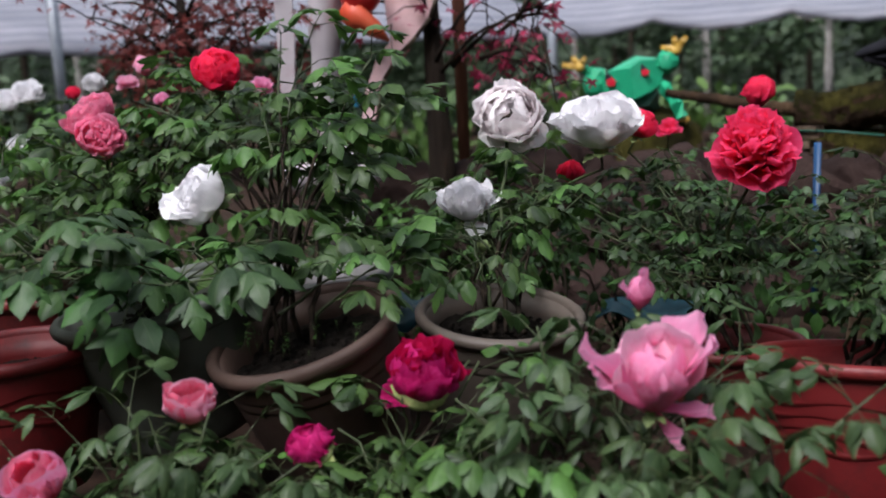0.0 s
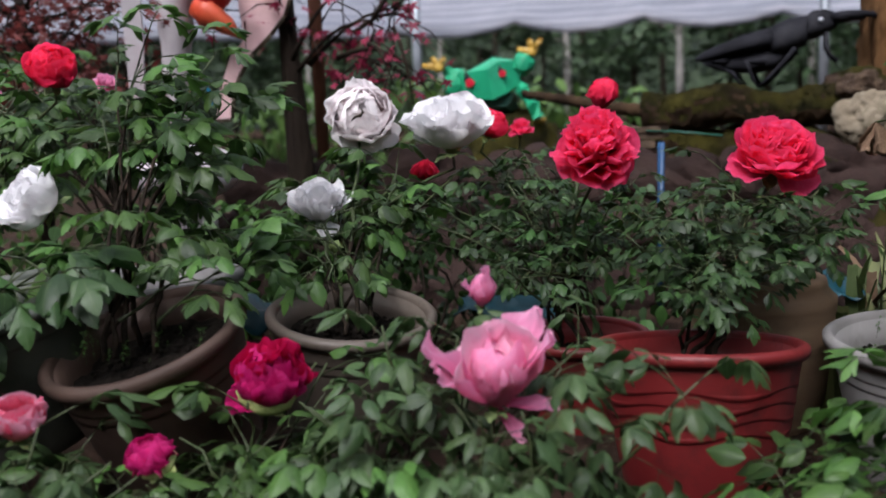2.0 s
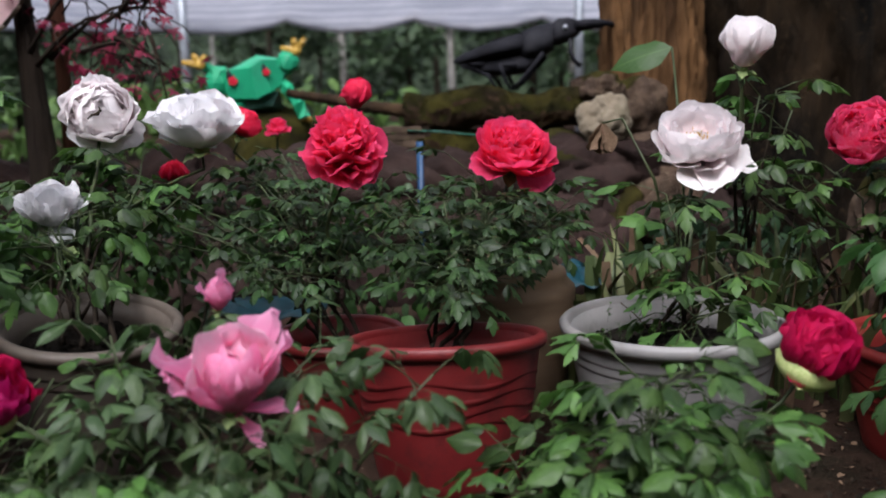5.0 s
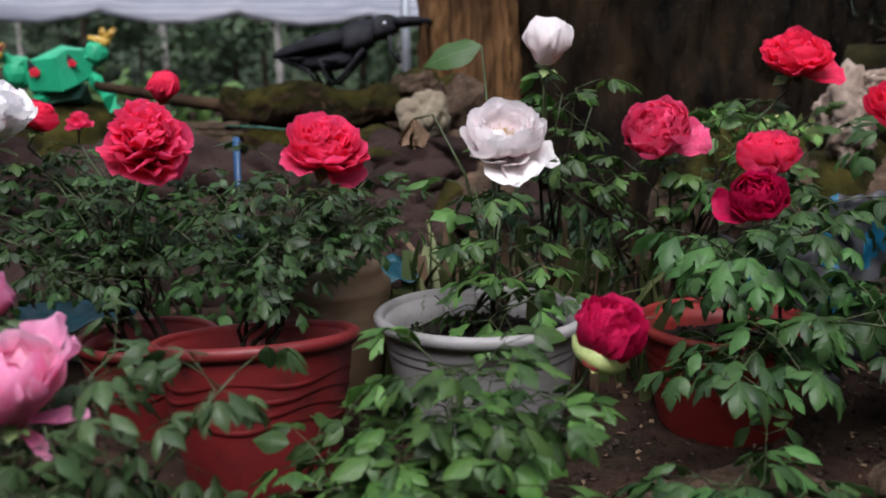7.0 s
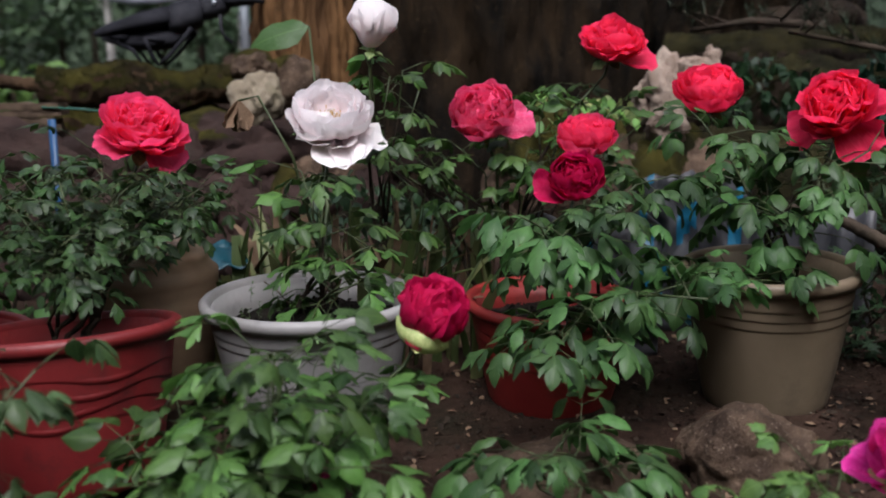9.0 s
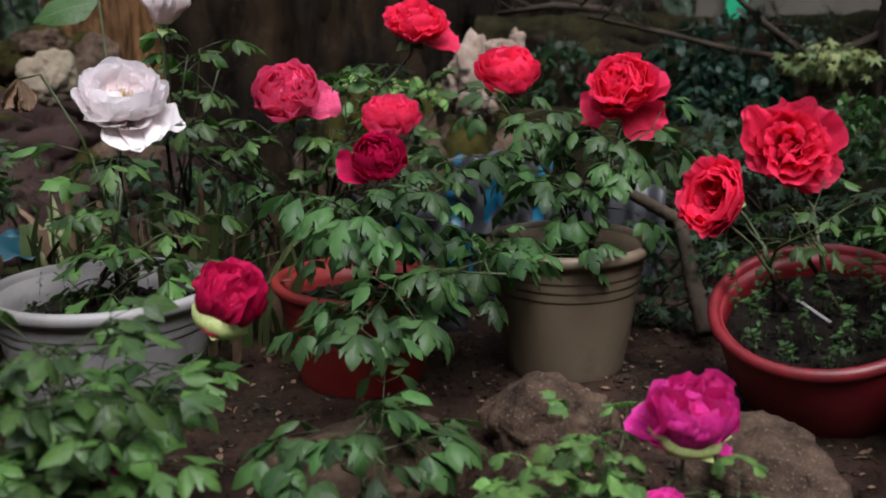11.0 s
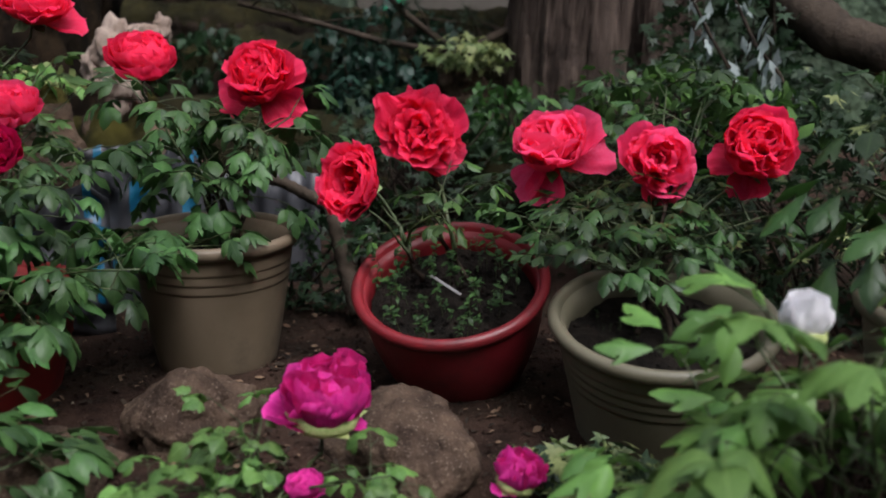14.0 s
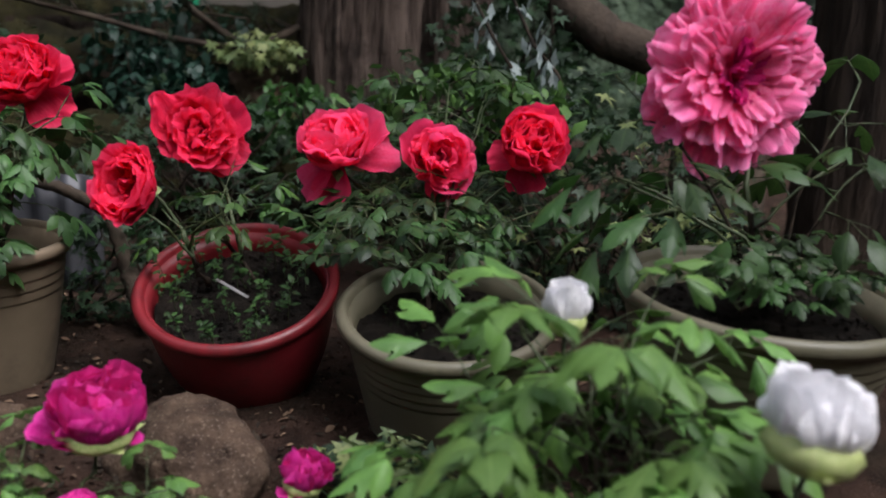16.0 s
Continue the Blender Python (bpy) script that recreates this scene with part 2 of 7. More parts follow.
# near-black stump wood: the trees' shade is mixed into its colour
STUMP = surface("stump_wood_and_shade", (0.0016, 0.0013, 0.0010), (0.022, 0.013, 0.006), 5.5, 0.9, 1.0, 26, stretch=(1, 1, 0.22), dirt=(0.0030, 0.0026, 0.0018), dscale=1.6, bdist=0.05, speck=(0.034, 0.022, 0.011))
BARK_LOG = surface("log_bark", (0.016, 0.010, 0.007), (0.060, 0.036, 0.020), 6, 0.9, 1.0, 26, stretch=(1, 1, 0.4), dirt=(0.010, 0.008, 0.006), dscale=4, bdist=0.03)
BARK_CEDAR = surface("bark_cedar", (0.030, 0.021, 0.017), (0.105, 0.078, 0.063), 18, 0.9, 1.0, 50, stretch=(1, 1, 0.07), dirt=(0.011, 0.0078, 0.0062), dscale=6, bdist=0.025)
BARK_GREY = surface("bark_grey", (0.0252, 0.0188, 0.0146), (0.0561, 0.0421, 0.0309), 10, 0.85, 0.7, 40, dirt=(0.0168, 0.0159, 0.00943), dscale=4, bdist=0.01)
BIRCH = surface("birch_bark", (0.38, 0.36, 0.34), (0.55, 0.52, 0.49), 4, 0.8, 0.4, 30, dirt=(0.10, 0.09, 0.08), dscale=6, stretch=(1, 1, 2.5))
PLANK = surface("red_brown_stone", (0.014, 0.00842, 0.00749), (0.0398, 0.0234, 0.0201), 5, 0.85, 0.9, 40, dirt=(0.020, 0.014, 0.012), dscale=5, vary=0.6, bdist=0.015)
BOARD = surface("weathered_board", (0.045, 0.030, 0.021), (0.11, 0.078, 0.055), 14, 0.9, 0.8, 60, stretch=(0.15, 1, 1), dirt=(0.022, 0.015, 0.011), dscale=5, bdist=0.006)
DRIFT = surface("driftwood_pale", (0.203, 0.148, 0.117), (0.343, 0.273, 0.226), 12, 0.85, 0.9, 40, dirt=(0.13, 0.085, 0.065), dscale=9, bdist=0.015)
POST_WOOD = surface("post_wood", (0.077, 0.0315, 0.0196), (0.14, 0.0595, 0.035), 12, 0.75, 0.5, 60, stretch=(1, 1, 0.1))
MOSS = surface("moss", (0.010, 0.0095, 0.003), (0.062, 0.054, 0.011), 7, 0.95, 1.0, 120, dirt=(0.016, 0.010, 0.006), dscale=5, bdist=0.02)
# darker copy of MOSS with the bank's shade put into its colour
MOSS_SHADED = surface("moss_shade_painted", (0.009, 0.0085, 0.004), (0.032, 0.028, 0.010), 9, 0.95, 1.0, 120, dirt=(0.012, 0.009, 0.006), dscale=6, bdist=0.02)
FROG = surface("frog_green_paint", (0.0104, 0.27, 0.13), (0.0166, 0.333, 0.166), 4, 0.4, 0.1, 30, dirt=(0.0104, 0.177, 0.0936), dscale=4)
GOLD = surface("gold_paint", (0.4125, 0.2475, 0.0375), (0.51, 0.33, 0.075), 10, 0.4, 0.1, 30)
BLACK = surface("beetle_black", (0.007, 0.007, 0.009), (0.017, 0.017, 0.022), 8, 0.8, 0.3, 40, dirt=(0.030, 0.030, 0.034), dscale=7)
STATUE_WHITE = surface("statue_white_paint", (0.375, 0.3375, 0.36), (0.465, 0.4275, 0.45), 5, 0.5, 0.1, 30, dirt=(0.3, 0.21, 0.225), dscale=2)
ORANGE = surface("orange_paint", (0.496, 0.056, 0.024), (0.576, 0.112, 0.048), 6, 0.45, 0.1, 30)
STEEL = surface("galvanised_steel", (0.25, 0.27, 0.30), (0.34, 0.36, 0.40), 12, 0.45, 0.1, 60, metal=0.6)
SHEET = surface("grey_sheet", (0.03, 0.0315, 0.036), (0.057, 0.0585, 0.066), 5, 0.5, 0.2, 30, metal=0.1, dirt=(0.015, 0.0135, 0.012), dscale=5)
BLUE = surface("blue_plastic", (0.005, 0.075, 0.14), (0.010, 0.12, 0.21), 6, 0.4, 0.2, 30)
TARP = surface("teal_tarp", (0.00165, 0.022, 0.033), (0.0033, 0.0413, 0.0578), 6, 0.45, 0.2, 30)
WALL_PALE = surface("far_wall_plaster", (0.072, 0.064, 0.054), (0.09, 0.08, 0.068), 4, 0.8, 0.2, 40)


def cloth_mat():
    m, nt, p = start("awning_cloth")
    col = mix_rgb(nt, ramp(nt, noise_tex(nt, 3, 4, stretch=(0.3, 1, 1)), 0.35, 0.65), (0.36, 0.37, 0.43), (0.52, 0.52, 0.58))
    tc = nt.nodes.new("ShaderNodeTexCoord")
    sep = nt.nodes.new("ShaderNodeSeparateXYZ")
    nt.links.new(tc.outputs["Object"], sep.inputs[0])
    band = calc(nt, "FRACT", calc(nt, "MULTIPLY", sep.outputs[2], 9.0))
    col = mix_rgb(nt, calc(nt, "MULTIPLY", calc(nt, "LESS_THAN", band, 0.35), 0.55), col, (0.24, 0.26, 0.33))
    nt.links.new(col, p.inputs["Base Color"])
    p.inputs["Roughness"].default_value = 0.7
    rel(nt, p, noise_tex(nt, 9, 4, stretch=(0.3, 2, 1)), 0.6, 0.03)
    tr = nt.nodes.new("ShaderNodeBsdfTranslucent")
    nt.links.new(col, tr.inputs[0])
    ms = nt.nodes.new("ShaderNodeMixShader")
    ms.inputs[0].default_value = 0.6
    nt.links.new(p.outputs[0], ms.inputs[1])
    nt.links.new(tr.outputs[0], ms.inputs[2])
    nt.links.new(ms.outputs[0], nt.nodes["Material Output"].inputs[0])
    return m


CLOTH = cloth_mat()


# ---- building helpers ----
def mesh_of(name, bm, *mats, smooth=True):
    me = bpy.data.meshes.new(name)
    if smooth:
        for f in bm.faces:
            f.smooth = True
    bm.normal_update()
    bm.to_mesh(me)
    bm.free()
    for m in mats:
        me.materials.append(m)
    return me


def part(name, data, parent, m=None, label=""):
    """Links mesh data as one object under a thing or part."""
    ob = new(name, data)
    if parent is not None:
        ob.parent = parent
    if m is not None:
        ob.matrix_basis = m
    if label:
        tagged(ob, label)
    return ob


def thing(name, at, label, category, group="", kind=""):
    ob = new(name)
    ob.empty_display_size = 0.05
    ob.matrix_basis = at if isinstance(at, Matrix) else Matrix.Translation(at)
    return tagged(ob, label, category, group, kind)


def tube(bm, pts, radii, sides=6, mat=0, cap=True):
    """A tapered tube along points."""
    pts = [Vector(p) for p in pts]
    rings = []
    ref = Vector((0.31, 0.83, 0.46))
    for i, p in enumerate(pts):
        d = (pts[min(i + 1, len(pts) - 1)] - pts[max(i - 1, 0)]).normalized()
        a = d.cross(ref)
        if a.length < 0.05:
            a = d.cross(Vector((1, 0, 0)))
        a.normalize()
        b = d.cross(a)
        ref = b.cross(d) * 0.5 + ref * 0.5
        rings.append([bm.verts.new(p + (a * math.cos(k * math.tau / sides) + b * math.sin(k * math.tau / sides)) * radii[i]) for k in range(sides)])
    for r, s in zip(rings, rings[1:]):
        for k in range(sides):
            f = bm.faces.new((r[k], r[(k + 1) % sides], s[(k + 1) % sides], s[k]))
            f.material_index = mat
    if cap:
        for r in (rings[0][::-1], rings[-1]):
            bm.faces.new(r).material_index = mat


def bend(a, b, sag, steps=6, rng=random, wob=0.0):
    """Points on a curve from a to b that rises first and leans over later."""
    a, b = Vector(a), Vector(b)
    out = []
    for i in range(steps + 1):
        t = i / steps
        p = a.lerp(b, t)
        q = a + Vector(((b.x - a.x) * t ** 1.8, (b.y - a.y) * t ** 1.8, (b.z - a.z) * t ** 0.8))
        p = p.lerp(q, sag)
        if 0 < i < steps and wob:
            p += Vector((rng.uniform(-wob, wob), rng.uniform(-wob, wob), 0))
        out.append(p)
    return out


def lathe(bm, profile, sides=48, mat=0, wobble=0.0, rng=random):
    """Turns a profile of (radius, height) round z; returns nothing."""
    rings = []
    for r, z in profile:
        ph = rng.uniform(0, 6)
        rings.append([bm.verts.new(((r * (1 + wobble * math.sin(2 * k * math.tau / sides + ph))) * math.cos(k * math.tau / sides),
                                    (r * (1 + wobble * math.sin(3 * k * math.tau / sides + ph))) * math.sin(k * math.tau / sides), z)) for k in range(sides)])
    for a, b in zip(rings, rings[1:]):
        for k in range(sides):
            bm.faces.new((a[k], a[(k + 1) % sides], b[(k + 1) % sides], b[k])).material_index = mat


def lump(bm, centre, size, seed, rough=0.25, sub=3, mat=0, fine=0.08):
    """An uneven rounded lump (stone, clump, root)."""
    r = bmesh.ops.create_icosphere(bm, subdivisions=sub, radius=1.0)
    off = Vector((seed * 7.13, seed * 3.7, seed * 1.9))
    for v in r["verts"]:
        n = v.co.normalized()
        k = 1 + rough * noise.noise(n * 1.3 + off) + fine * noise.noise(n * 4.0 + off) + fine * 0.5 * noise.noise(n * 9.0 + off)
        v.co = Vector((n.x * size[0], n.y * size[1], n.z * size[2])) * k + Vector(centre)
    for f in {f for v in r["verts"] for f in v.link_faces}:
        f.material_index = mat


def crumb(bm, c, s, rng, mat=0):
    """A small angular crumb of six corners."""
    c = Vector(c)
    v = [bm.verts.new(c + Vector(d) * s * rng.uniform(0.6, 1.2)) for d in ((1, 0, 0), (0, 1, 0), (-1, 0, 0), (0, -1, 0), (0, 0, 0.8), (0, 0, -0.6))]
    for k in range(4):
        for top in (4, 5):
            f = bm.faces.new((v[k], v[(k + 1) % 4], v[top]) if top == 4 else (v[(k + 1) % 4], v[k], v[top]))
            f.material_index = mat


# ---- leaves ----
def leaflet(bm, uvl, m, length, width, lobed, rng, mat=0, fold=0.25, droop=0.5):
    """One leaflet along local +x: blade folded along its midrib and drooping to the tip."""
    if lobed:
        st = [(0, 0.02), (0.13, 0.34), (0.28, 0.70), (0.38, 1.0), (0.43, 0.98), (0.50, 0.62), (0.64, 0.60), (0.80, 0.46), (0.93, 0.20), (1.0, 0.02)]
        shift = [0, 0.02, 0.06, 0.14, 0.24, 0.05, 0.01, 0, 0, 0]
    else:
        st = [(0, 0.03), (0.10, 0.45), (0.22, 0.80), (0.38, 1.0), (0.55, 0.93), (0.72, 0.66), (0.87, 0.33), (0.96, 0.11), (1.0, 0.02)]
        shift = [0] * 9
    rows = []
    ph = rng.uniform(0, 6)
    bow = rng.uniform(0.2, 0.75)

    def at(x, y):
        a = droop * x
        k = abs(y) / (width * 0.5) if width else 0
        lift = abs(y) * fold - bow * k * k * width * 0.22 + 0.09 * width * math.sin(ph + 10 * x + (2 if y > 0 else 0)) * k * k
        return m @ Vector((length * (math.sin(a) / droop if droop else x), y, -length * (1 - math.cos(a)) / max(droop, 0.01) + lift))
    for i, (u, w) in enumerate(st):
        w *= width * 0.5 * rng.uniform(0.92, 1.08)
        rows.append((u, [bm.verts.new(at(u + shift[i] * abs(c), w * c)) for c in (1, 0.5, 0, -0.5, -1)]))
    for (u0, a), (u1, b) in zip(rows, rows[1:]):
        for k in range(4):
            f = bm.faces.new((a[k], a[k + 1], b[k + 1], b[k]))
            f.material_index = mat
            for lp, (uu, vv) in zip(f.loops, ((u0, k / 4), (u0, (k + 1) / 4), (u1, (k + 1) / 4), (u1, k / 4))):
                lp[uvl].uv = (uu, vv)


def compound_leaf(style, seed, mat):
    """A peony leaf: arching stalk with three stalklets, each with one to three leaflets."""
    rng = random.Random(seed)
    bm = bmesh.new()
    uvl = bm.loops.layers.uv.new("uv")
    size = {"broad": 0.066, "fine": 0.050, "round": 0.054, "long": 0.085, "large": 0.080, "oval": 0.070, "lance": 0.080}[style]
    wide = {"broad": 0.53, "fine": 0.50, "round": 0.72, "long": 0.46, "large": 0.50, "oval": 0.52, "lance": 0.37}[style]
    lp = rng.uniform(0.06, 0.11)
    def arc(d):
        return Vector((d, 0, 0.16 * d - 0.75 * d * d))
    end = arc(lp)
    tube(bm, [arc(lp * i / 3) for i in range(4)], [0.0024, 0.002, 0.0017, 0.0013], 3, 1, cap=False)
    arms = [(0, 0.055), (48, 0.038), (-48, 0.038)]
    if style == "long":
        arms = [(0, 0.06), (40, 0.04), (-40, 0.04)]
    for az, arm in arms:
        az += rng.uniform(-10, 10)
        d = pose(0, 0, 0, 0, rng.uniform(2, 22), az)
        tip = end + d @ Vector((arm, 0, 0))
        tube(bm, [end, tip], [0.0013, 0.0009], 3, 1, cap=False)
        n3 = style != "long" and (az == 0 or rng.random() < 0.8)
        for k, side in enumerate((0, 58, -58) if n3 else (0,)):
            ln = size * (1.0 if k == 0 else 0.78) * rng.uniform(0.85, 1.15)
            mm = Matrix.Translation(tip) @ d @ pose(0, 0, 0, rng.uniform(-18, 18), rng.uniform(0, 26), side + rng.uniform(-9, 9)) @ Matrix.Translation((0.003, 0, 0))
            leaflet(bm, uvl, mm, ln, ln * wide * (1.15 if k == 0 else 0.95), style not in ("round", "lance") and rng.random() < (0.8 if k == 0 and style != "broad" else 0.1 if style == "oval" else 0.5 if style == "fine" or k == 0 else 0.2), rng, 0, rng.uniform(-0.35, 0.15), rng.uniform(0.6, 1.4) if style in ("oval", "lance") else rng.uniform(0.3, 1.1))
    return mesh_of("leaf_" + style, bm, mat, STEM_GREEN)


LEAVES = {}


def leaf_set(style, mat, count=9):
    key = (style, mat.name)
    if key not in LEAVES:
        LEAVES[key] = [compound_leaf(style, hash_seed(style) + 17 * i, mat) for i in range(count)]
    return LEAVES[key]


def hash_seed(text):
    return sum((i + 1) * ord(c) for i, c in enumerate(text))


# ---- flowers ----
def petal_mesh(seed, wide, cup, curl, lip, ruffle, notch, mat, crumple=0.08, early=1.0, nu=10, nv=16):
    """A petal of unit length along +z, on the +x side of its flower; curls towards the axis, its lip turning outwards."""
    rng = random.Random(seed)
    bm = bmesh.new()
    uvl = bm.loops.layers.uv.new("uv")
    ph, ph2, ph3 = rng.uniform(0, 6), rng.uniform(0, 6), rng.uniform(0, 6)
    waves = rng.uniform(3.2, 5.2)
    skew = rng.uniform(-0.12, 0.12)
    line, cx, cz = [], 0.0, 0.0
    for k in range(41):
        u = k / 40
        a = curl * (1 - (1 - u) ** early) - lip * max(0.0, u - 0.5) ** 2 * 4
        line.append((cx, cz, a))
        cx, cz = cx - math.sin(a) / 40, cz + math.cos(a) / 40
    grid = []
    for i in range(nu + 1):
        u = (i / nu) ** 0.9
        row = []
        for j in range(nv + 1):
            v = 2 * j / nv - 1
            w = wide * 0.5 * (0.22 + 0.95 * math.sin(min(1.0, u * 1.12) * math.pi * 0.56) ** 0.9)
            edge = 1 - 0.25 * abs(v + skew) ** 2.3 + notch * (math.sin(4.2 * v + ph) + 0.6 * math.sin(9 * v + ph2) + 0.22 * math.sin(21 * v + ph3)) * 0.5 + (rng.uniform(-0.014, 0.012) if i == nu else 0)
            uu = min(1.0, max(0.0, u * (1 - (1 - edge) * u ** 2)))
            f = uu * 40
            k = min(39, int(f))
            (x0, z0, a0), (x1, z1, a1) = line[k], line[k + 1]
            t = f - k
            px, pz, a = x0 + (x1 - x0) * t, z0 + (z1 - z0) * t, a0 + (a1 - a0) * t
            n_in = Vector((-math.cos(a), 0, -math.sin(a)))
            off = w * (1 - math.cos(v * cup)) / max(cup, 0.05)
            off += ruffle * uu ** 2.2 * (math.sin(waves * v + ph) * (0.35 + 0.65 * abs(v)) + 0.45 * math.sin(2.3 * waves * v + ph2) * uu)
            off += 0.020 * math.sin(8 * v + ph3) * uu + 0.008 * math.sin(19 * v + ph) * uu
            y = w * math.sin(v * cup) / max(cup, 0.05) + 0.10 * skew * uu
            p = Vector((px, y, pz)) + n_in * off
            p += noise.noise_vector(p * 2.6 + Vector((seed * 1.7, seed * 0.31, 0))) * crumple * uu
            p += noise.noise_vector(p * 7.0 + Vector((seed * 0.7, 3, seed * 0.23))) * crumple * 0.25 * uu
            row.append(bm.verts.new(p))
        grid.append(row)
    for i in range(nu):
        for j in range(nv):
            f = bm.faces.new((grid[i][j], grid[i][j + 1], grid[i + 1][j + 1], grid[i + 1][j]))
            for lp, (a, b) in zip(f.loops, ((i, j), (i, j + 1), (i + 1, j + 1), (i + 1, j))):
                lp[uvl].uv = (a / nu, b / nv)
    return mesh_of("petal", bm, mat)


# each kind: width, hollow across, curl inwards, lip outwards, ruffle, ragged edge, crumple
PETAL_KINDS = {
    "cup": (0.98, 0.90, 1.15, 0.10, 0.06, 0.045, 0.10),
    "deep": (1.02, 1.10, 1.60, 0.0, 0.06, 0.05, 0.09),
    "wrap": (1.05, 1.05, 1.95, 0.0, 0.06, 0.06, 0.10),
    "bowl": (1.08, 0.75, 0.95, 0.35, 0.12, 0.06, 0.11),
    "open": (0.95, 0.70, 0.55, 0.35, 0.10, 0.05, 0.12),
    "guard": (1.05, 0.55, 0.30, 0.45, 0.09, 0.05, 0.12),
    "ruffle": (1.05, 0.90, 0.85, 0.45, 0.13, 0.06, 0.12),
    "ragged": (0.92, 0.75, 0.70, 0.55, 0.15, 0.10, 0.18),
    "frill": (0.90, 0.85, 0.80, 0.40, 0.13, 0.07, 0.14),
    "tulip": (1.10, 1.00, 1.48, 0.0, 0.03, 0.045, 0.06),
    "shell": (1.10, 1.10, 1.95, 0.0, 0.015, 0.02, 0.03),
    "barrel": (1.05, 1.15, 1.45, 0.0, 0.05, 0.05, 0.09),
    "tassel": (0.55, 0.8, 0.9, 0.25, 0.12, 0.10, 0.16),
    "fan": (0.52, 0.50, 0.10, 0.20, 0.11, 0.12, 0.07),
    "plume": (0.50, 0.55, 0.15, 0.10, 0.12, 0.12, 0.10),
    "tongue": (0.55, 0.7, 0.35, 0.0, 0.10, 0.05, 0.12),
}
PETALS = {}


def petal_set(kind, mat):
    key = (kind, mat.name)
    if key not in PETALS:
        wide, cup, curl, lip, ruffle, notch, crumple = PETAL_KINDS[kind]
        PETALS[key] = [petal_mesh(hash_seed(kind) + 31 * i, wide * (0.88 + 0.05 * i), cup * (0.88 + 0.05 * i), curl * (0.86 + 0.055 * i), lip * (0.5 + 0.2 * i), ruffle * (0.8 + 0.08 * i), notch, mat, crumple, 2.6 if kind == "tulip" else 1.4 if kind == "barrel" else 1.0) for i in range(6)]
    return PETALS[key]


